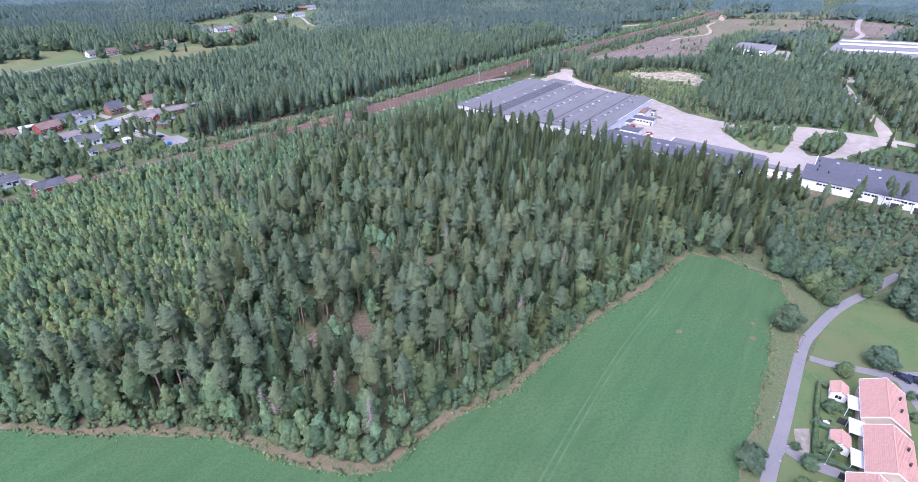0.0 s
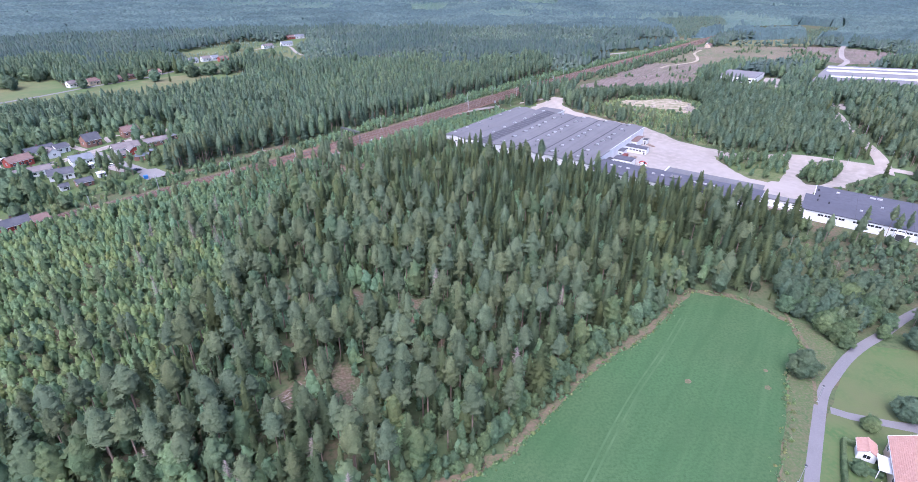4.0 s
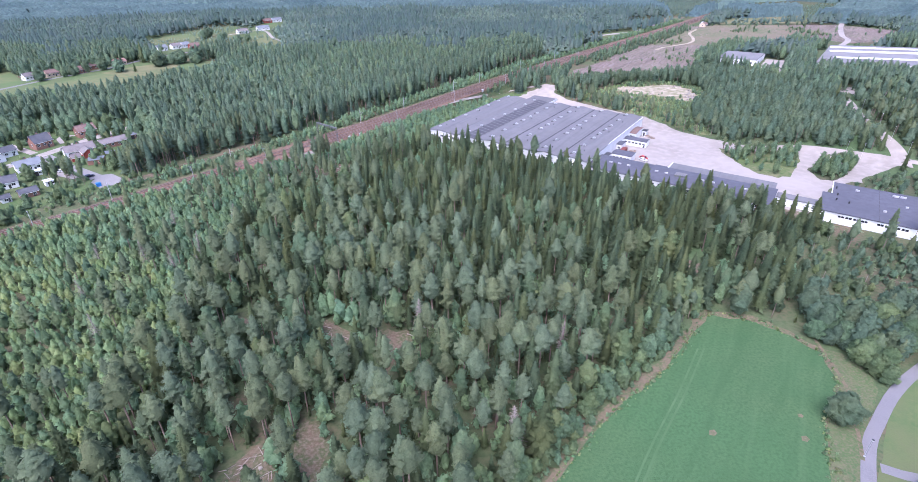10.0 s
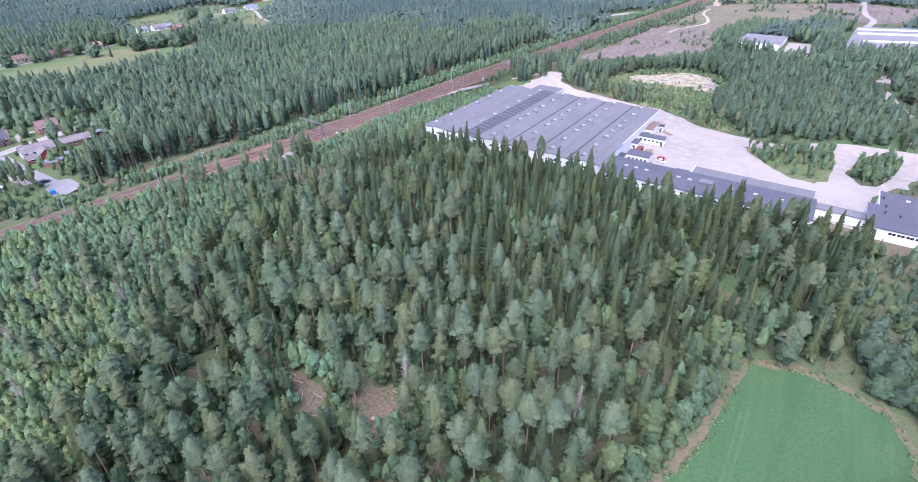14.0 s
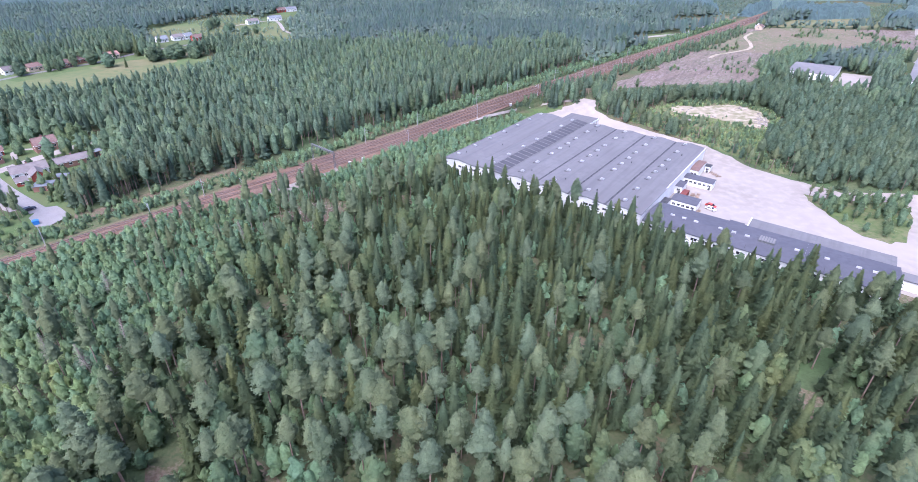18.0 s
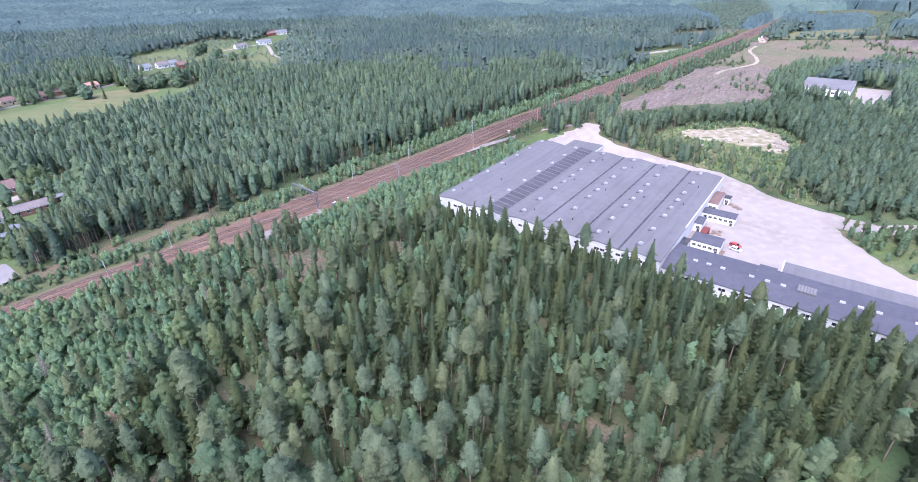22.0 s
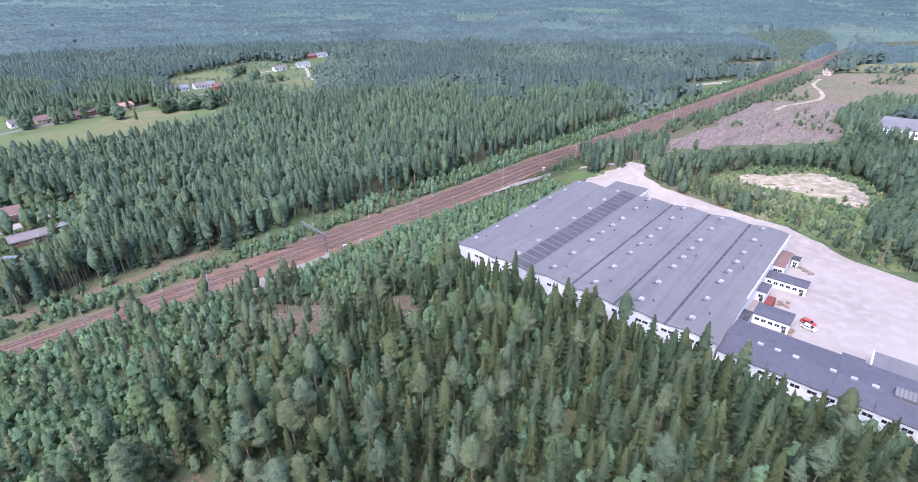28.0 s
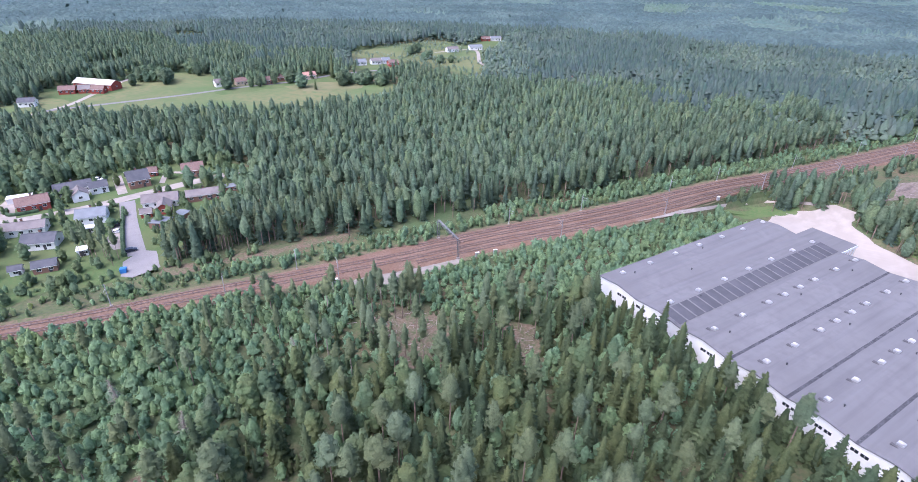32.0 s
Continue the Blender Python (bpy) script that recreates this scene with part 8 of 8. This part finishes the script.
# scattered seed trees and regrowth on the clear-cut, in the pit and on the yard islands
xs, ys = scatter(4.6, 120, 610, 450, 810, rng, 0.5)
patchy = np.array([noise.noise(Vector((x / 45, y / 45, 1.0))) for x, y in zip(xs, ys)])
m = (inside(CLEARCUT, xs, ys) | inside(glade(CLEARCUT, 0.95), xs, ys)) & keep_out(xs, ys, FAR_OPEN + [SANDPIT, PITSIDE, BIRCHWOOD]) & (rng.uniform(0, 1, len(xs)) < np.where(patchy > 0.4, 0.6, 0.01))
wood("cut_regrowth", xs[m], ys[m], [(bush, 0.9, 0.8, 4.0, 5.0, M_BUSH, "clearcut_regrowth"), (pine, 0.1, 8, 13, 18.0, M_PINE, "clearcut_seed_pines")], 40, "scattered regrowth on the clear-cut", rng, M_GREYBARK)
xs, ys = scatter(2.6, 90, 215, 320, 470, rng)
m = inside(PITSIDE, xs, ys) & keep_out(xs, ys, [YARD]) & (rng.uniform(0, 1, len(xs)) < np.where(inside(SANDPIT, xs, ys), np.where(stands(xs, ys, 14, 6.0) > 0.45, 0.5, 0.02), np.where(stands(xs, ys, 18, 7.0) > -0.3, 1.0, 0.6)))
wood("pit_scrub", xs[m], ys[m], [(bush, 0.6, 0.8, 2.4, 5.0, M_YOUNG, "sand_pit_scrub"), (bush, 0.4, 0.8, 3.4, 5.0, M_BUSH, "sand_pit_bushes")], 40, "yellow-green scrub round the sand pit", rng, M_GREYBARK)
xs, ys = scatter(3.4, 155, 224, 262, 320, rng)
m = (inside(ISLAND, xs, ys) & (rng.uniform(0, 1, len(xs)) < np.where(ys > 290, 0.8, 0.35))) | inside(ISLET, xs, ys)
wood("island_trees", xs[m], ys[m], [(broadleaf, 0.8, 2.5, 8.0, 8.0, M_BUSH, "yard_island_birches"), (pine, 0.2, 5, 8, 12.0, M_PINE, "yard_island_pines")], 140, "young trees on the yard island", rng)
# greenery filling the village gardens and the slope down to the tracks
xs, ys = scatter(5.2, -320, -140, 140, 380, rng, 0.5)
homes = np.array([(v[0], v[1]) for v in V])
clear = np.min(np.hypot(xs[:, None] - homes[None, :, 0], ys[:, None] - homes[None, :, 1]), 1) > 7.5
d = near_line(rail_flat, xs, ys)
m = clear & keep_out(xs, ys, [[(-168, 292), (-148, 287), (-148, 270), (-160, 270), (-169, 281)]]) & (d > 8) & inside(VILLAGE, xs, ys) & (rng.uniform(0, 1, len(xs)) < 0.62)
wood("gardens", xs[m], ys[m], [(bush, 0.55, 1.2, 5.0, 5.0, M_BUSH, "garden_shrubs"), (broadleaf, 0.3, 3, 8.5, 7.0, M_BIRCH, "garden_birches"), (spruce, 0.15, 3, 10, 10.0, M_SPRUCE, "garden_firs")], 90, "leafy garden greenery between the villas", rng, M_GREYBARK)
xs, ys = scatter(3.2, -330, -120, 60, 310, rng, 0.5)
d = near_line(rail_flat, xs, ys)
clear = np.min(np.hypot(xs[:, None] - homes[None, :, 0], ys[:, None] - homes[None, :, 1]), 1) > 7.0
m = (d > 6.5) & (d < 26) & clear & keep_out(xs, ys, [[(-167, 292), (-150, 287), (-150, 272), (-160, 272), (-168, 281)]]) & (rng.uniform(0, 1, len(xs)) < 0.75)
wood("slope_scrub", xs[m], ys[m], [(bush, 0.8, 1.0, 4.5, 5.0, M_BUSH, "village_slope_scrub"), (bush, 0.2, 1.0, 3.0, 5.0, M_YOUNG, "village_slope_weeds")], 60, "green scrub between village and tracks", rng, M_GREYBARK)
d_s = near_line(rail_flat, xs, ys)
m = (d_s < -4.6) & (d_s > -12) & (xs < -82) & (rng.uniform(0, 1, len(xs)) < 0.85)
wood("south_scrub", xs[m], ys[m], [(bush, 1.0, 0.8, 3.0, 5.0, M_BUSH, "track_edge_scrub")], 50, "low scrub along the near track edge", rng, M_GREYBARK)
# pines and bushes before the second hall
line = smooth_line([(160, 206), (190, 184), (222, 160)], 3.5)
xs = np.array([p.x for p in line]) + rng.normal(-3, 2.5, len(line))
ys = np.array([p.y for p in line]) + rng.normal(-4, 2.5, len(line))
wood("hall_trees", xs, ys, [(pine, 0.4, 9, 15, 18.0, M_PINE, "hall_front_pines"), (broadleaf, 0.6, 3, 8, 8.0, M_BUSH, "hall_front_bushes")], 160, "thin pines and bushes before the hall", rng)

# young growth on the far plantations
for k in (0, 3, 4, 5, 11):
    poly = FAR_OPEN[k]
    px, py = [p[0] for p in poly], [p[1] for p in poly]
    xs, ys = scatter(7.0, min(px) - 20, max(px) + 20, min(py) - 20, max(py) + 20, rng)
    m = inside(poly, xs, ys) & keep_out(xs, ys, []) & ((k > 0) | (stands(xs, ys, 40, 4.0) > -0.15))
    made = [far_round(rng, 1, 4.0) for _ in range(4)]
    sp = spots_of(xs[m], ys[m], 13.0 if k in (3, 4) else (3.5 if k == 5 else 2.0), 17.0 if k in (3, 4) else (7.0 if k == 5 else 5.0), 4.0, rng)
    sp[:, 2] = [swell(x, y) + (0.5 if k == 5 else 0.0) for x, y in zip(sp[:, 0], sp[:, 1])]
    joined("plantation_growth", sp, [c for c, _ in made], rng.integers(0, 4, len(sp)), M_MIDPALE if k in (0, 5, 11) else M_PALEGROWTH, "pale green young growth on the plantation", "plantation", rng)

# leafy trees where the path runs into the wood, and bushes behind the hall
px = np.array([134, 137, 140, 143.5, 141, 146, 150, 148, 153, 156, 144.5, 138.5])
py = np.array([139, 134, 130, 126, 145.5, 139, 134, 146, 128, 140, 133, 127])
for x, y, ok in zip(px, py, keep_out(px, py, [])):
    if ok:
        lone("leafy_tree", x, y, rng.uniform(6, 10), 0.9, "dark leafy tree beside the path", M_DARKLEAF)
xs, ys = scatter(3.4, 180, 268, 205, 272, rng, 0.5)
m = inside([(188, 256), (198, 259), (208, 266), (232, 267), (252, 256), (262, 220), (248, 213)], xs, ys) & keep_out(xs, ys, []) & (rng.uniform(0, 1, len(xs)) < np.where(stands(xs, ys, 16, 1.5) > 0, 0.8, 0.25))
wood("hall_bushes", xs[m], ys[m], [(bush, 0.7, 1.0, 4.0, 5.0, M_BUSH, "hall_side_bushes"), (broadleaf, 0.3, 3, 7, 6.0, M_DARKLEAF, "hall_side_birches")], 80, "bushes on rough ground behind the hall", rng, M_GREYBARK)

# leafy wood closing in behind the villas
xs, ys = scatter(4.8, -330, -150, 180, 400, rng, 0.45)
away = np.min(np.hypot(xs[:, None] - homes[None, :, 0], ys[:, None] - homes[None, :, 1]), 1)
d = near_line(rail_flat, xs, ys)
m = (away > 15) & (away < 60) & (d > 30) & inside(VILLAGE, xs, ys) & keep_out(xs, ys, [[(-215, 300), (-150, 345), (-140, 270), (-180, 262)]])
wood("behind_villas", xs[m], ys[m], [(broadleaf, 0.7, 7, 13, 12.0, M_NBIRCH, "village_edge_birches"), (broadleaf, 0.3, 5, 10, 8.0, M_BUSH, "village_edge_alders")], 130, "rounded leafy trees behind the villas", rng, M_GREYBARK)

# scrub between the tracks and the clear-cut
xs, ys = scatter(3.6, 40, 340, 440, 790, rng, 0.5)
d = near_line(rail_flat, xs, ys)
m = (d < -9.5) & (d > np.where(xs > 150, -30, -22)) & keep_out(xs, ys, [YARD]) & (rng.uniform(0, 1, len(xs)) < 0.8)
wood("cut_edge", xs[m], ys[m], [(bush, 0.75, 1.5, 4.5, 5.0, M_DARKLEAF, "cut_edge_scrub"), (broadleaf, 0.25, 4, 8, 6.0, M_NBIRCH, "cut_edge_birches")], 56, "green scrub between tracks and clear-cut", rng, M_GREYBARK)
# bushes at the corner of field and path
for x, y, h in ((111.5, 150.5, 5.0), (114.5, 147.5, 4.2), (117.5, 145, 5.5), (120, 143.5, 4.5), (113.5, 152.5, 6.5), (117, 149, 6.5), (121.5, 147, 6.0), (125, 144.8, 5.5), (109, 153.5, 6.0), (115, 142, 8.0), (115.5, 137.5, 7.0), (116.5, 134.5, 6.0), (127, 145, 8.5), (133, 149, 9.0), (131, 156, 9.0), (115, 150, 8.0), (115, 157, 8.5), (121, 140.5, 6.5), (119.5, 145, 7.5), (136, 143.5, 6.0)):
    lone("leafy_bush", x, y, h, 1.15, "rounded leafy bush at the field corner", M_DARKLEAF if h < 6 else M_BUSH)

# broken stone and rubble heaps in the sand pit
rubble = bmesh.new()
for cx, cy, n, sp in ((150, 440, 14, 4), (163, 430, 14, 5), (188, 416, 50, 4), (192, 424, 40, 4), (190, 448, 26, 5)):
    for _ in range(n):
        x, y, q = cx + rng.normal(0, sp * 0.5), cy + rng.normal(0, sp * 0.5), rng.uniform(0.15, 0.55)
        bmesh.ops.create_icosphere(rubble, subdivisions=1, radius=q, matrix=Matrix.Translation((x, y, 0.1 + q * 0.4)) @ Matrix.Diagonal((1.2, 0.9, 0.7, 1)))
tagged(part("rubble_heaps", rubble, M_GRAVEL), "pale broken stone heaps in the sand pit", "rubble", "", "stuff")

# ragged grass along the field edge
line = smooth_line([(x, y) for x, y in FIELD[1:25]], 0.55)
off = rng.normal(0.2, 0.7, len(line))
side = offsets(line)
xs = np.array([p.x for p in line]) + np.array([n.x for n in side]) * off
ys = np.array([p.y for p in line]) + np.array([n.y for n in side]) * off
made = [bush(rng, 16, 1.0) for _ in range(5)]
sp = spots_of(xs, ys, 0.25, 0.8, 1.0, rng, 0.5)
sp[:, 5] *= 1.6
joined("edge_grass", sp, [c for c, _ in made], rng.integers(0, 5, len(sp)), M_GRASS, "ragged grass tussocks along the field edge", "grass", rng)

# the level plan laid on the rising land
for ob in [o for o in scene.objects if o.parent is None and o.type in {"MESH", "EMPTY"}]:
    settle(ob)
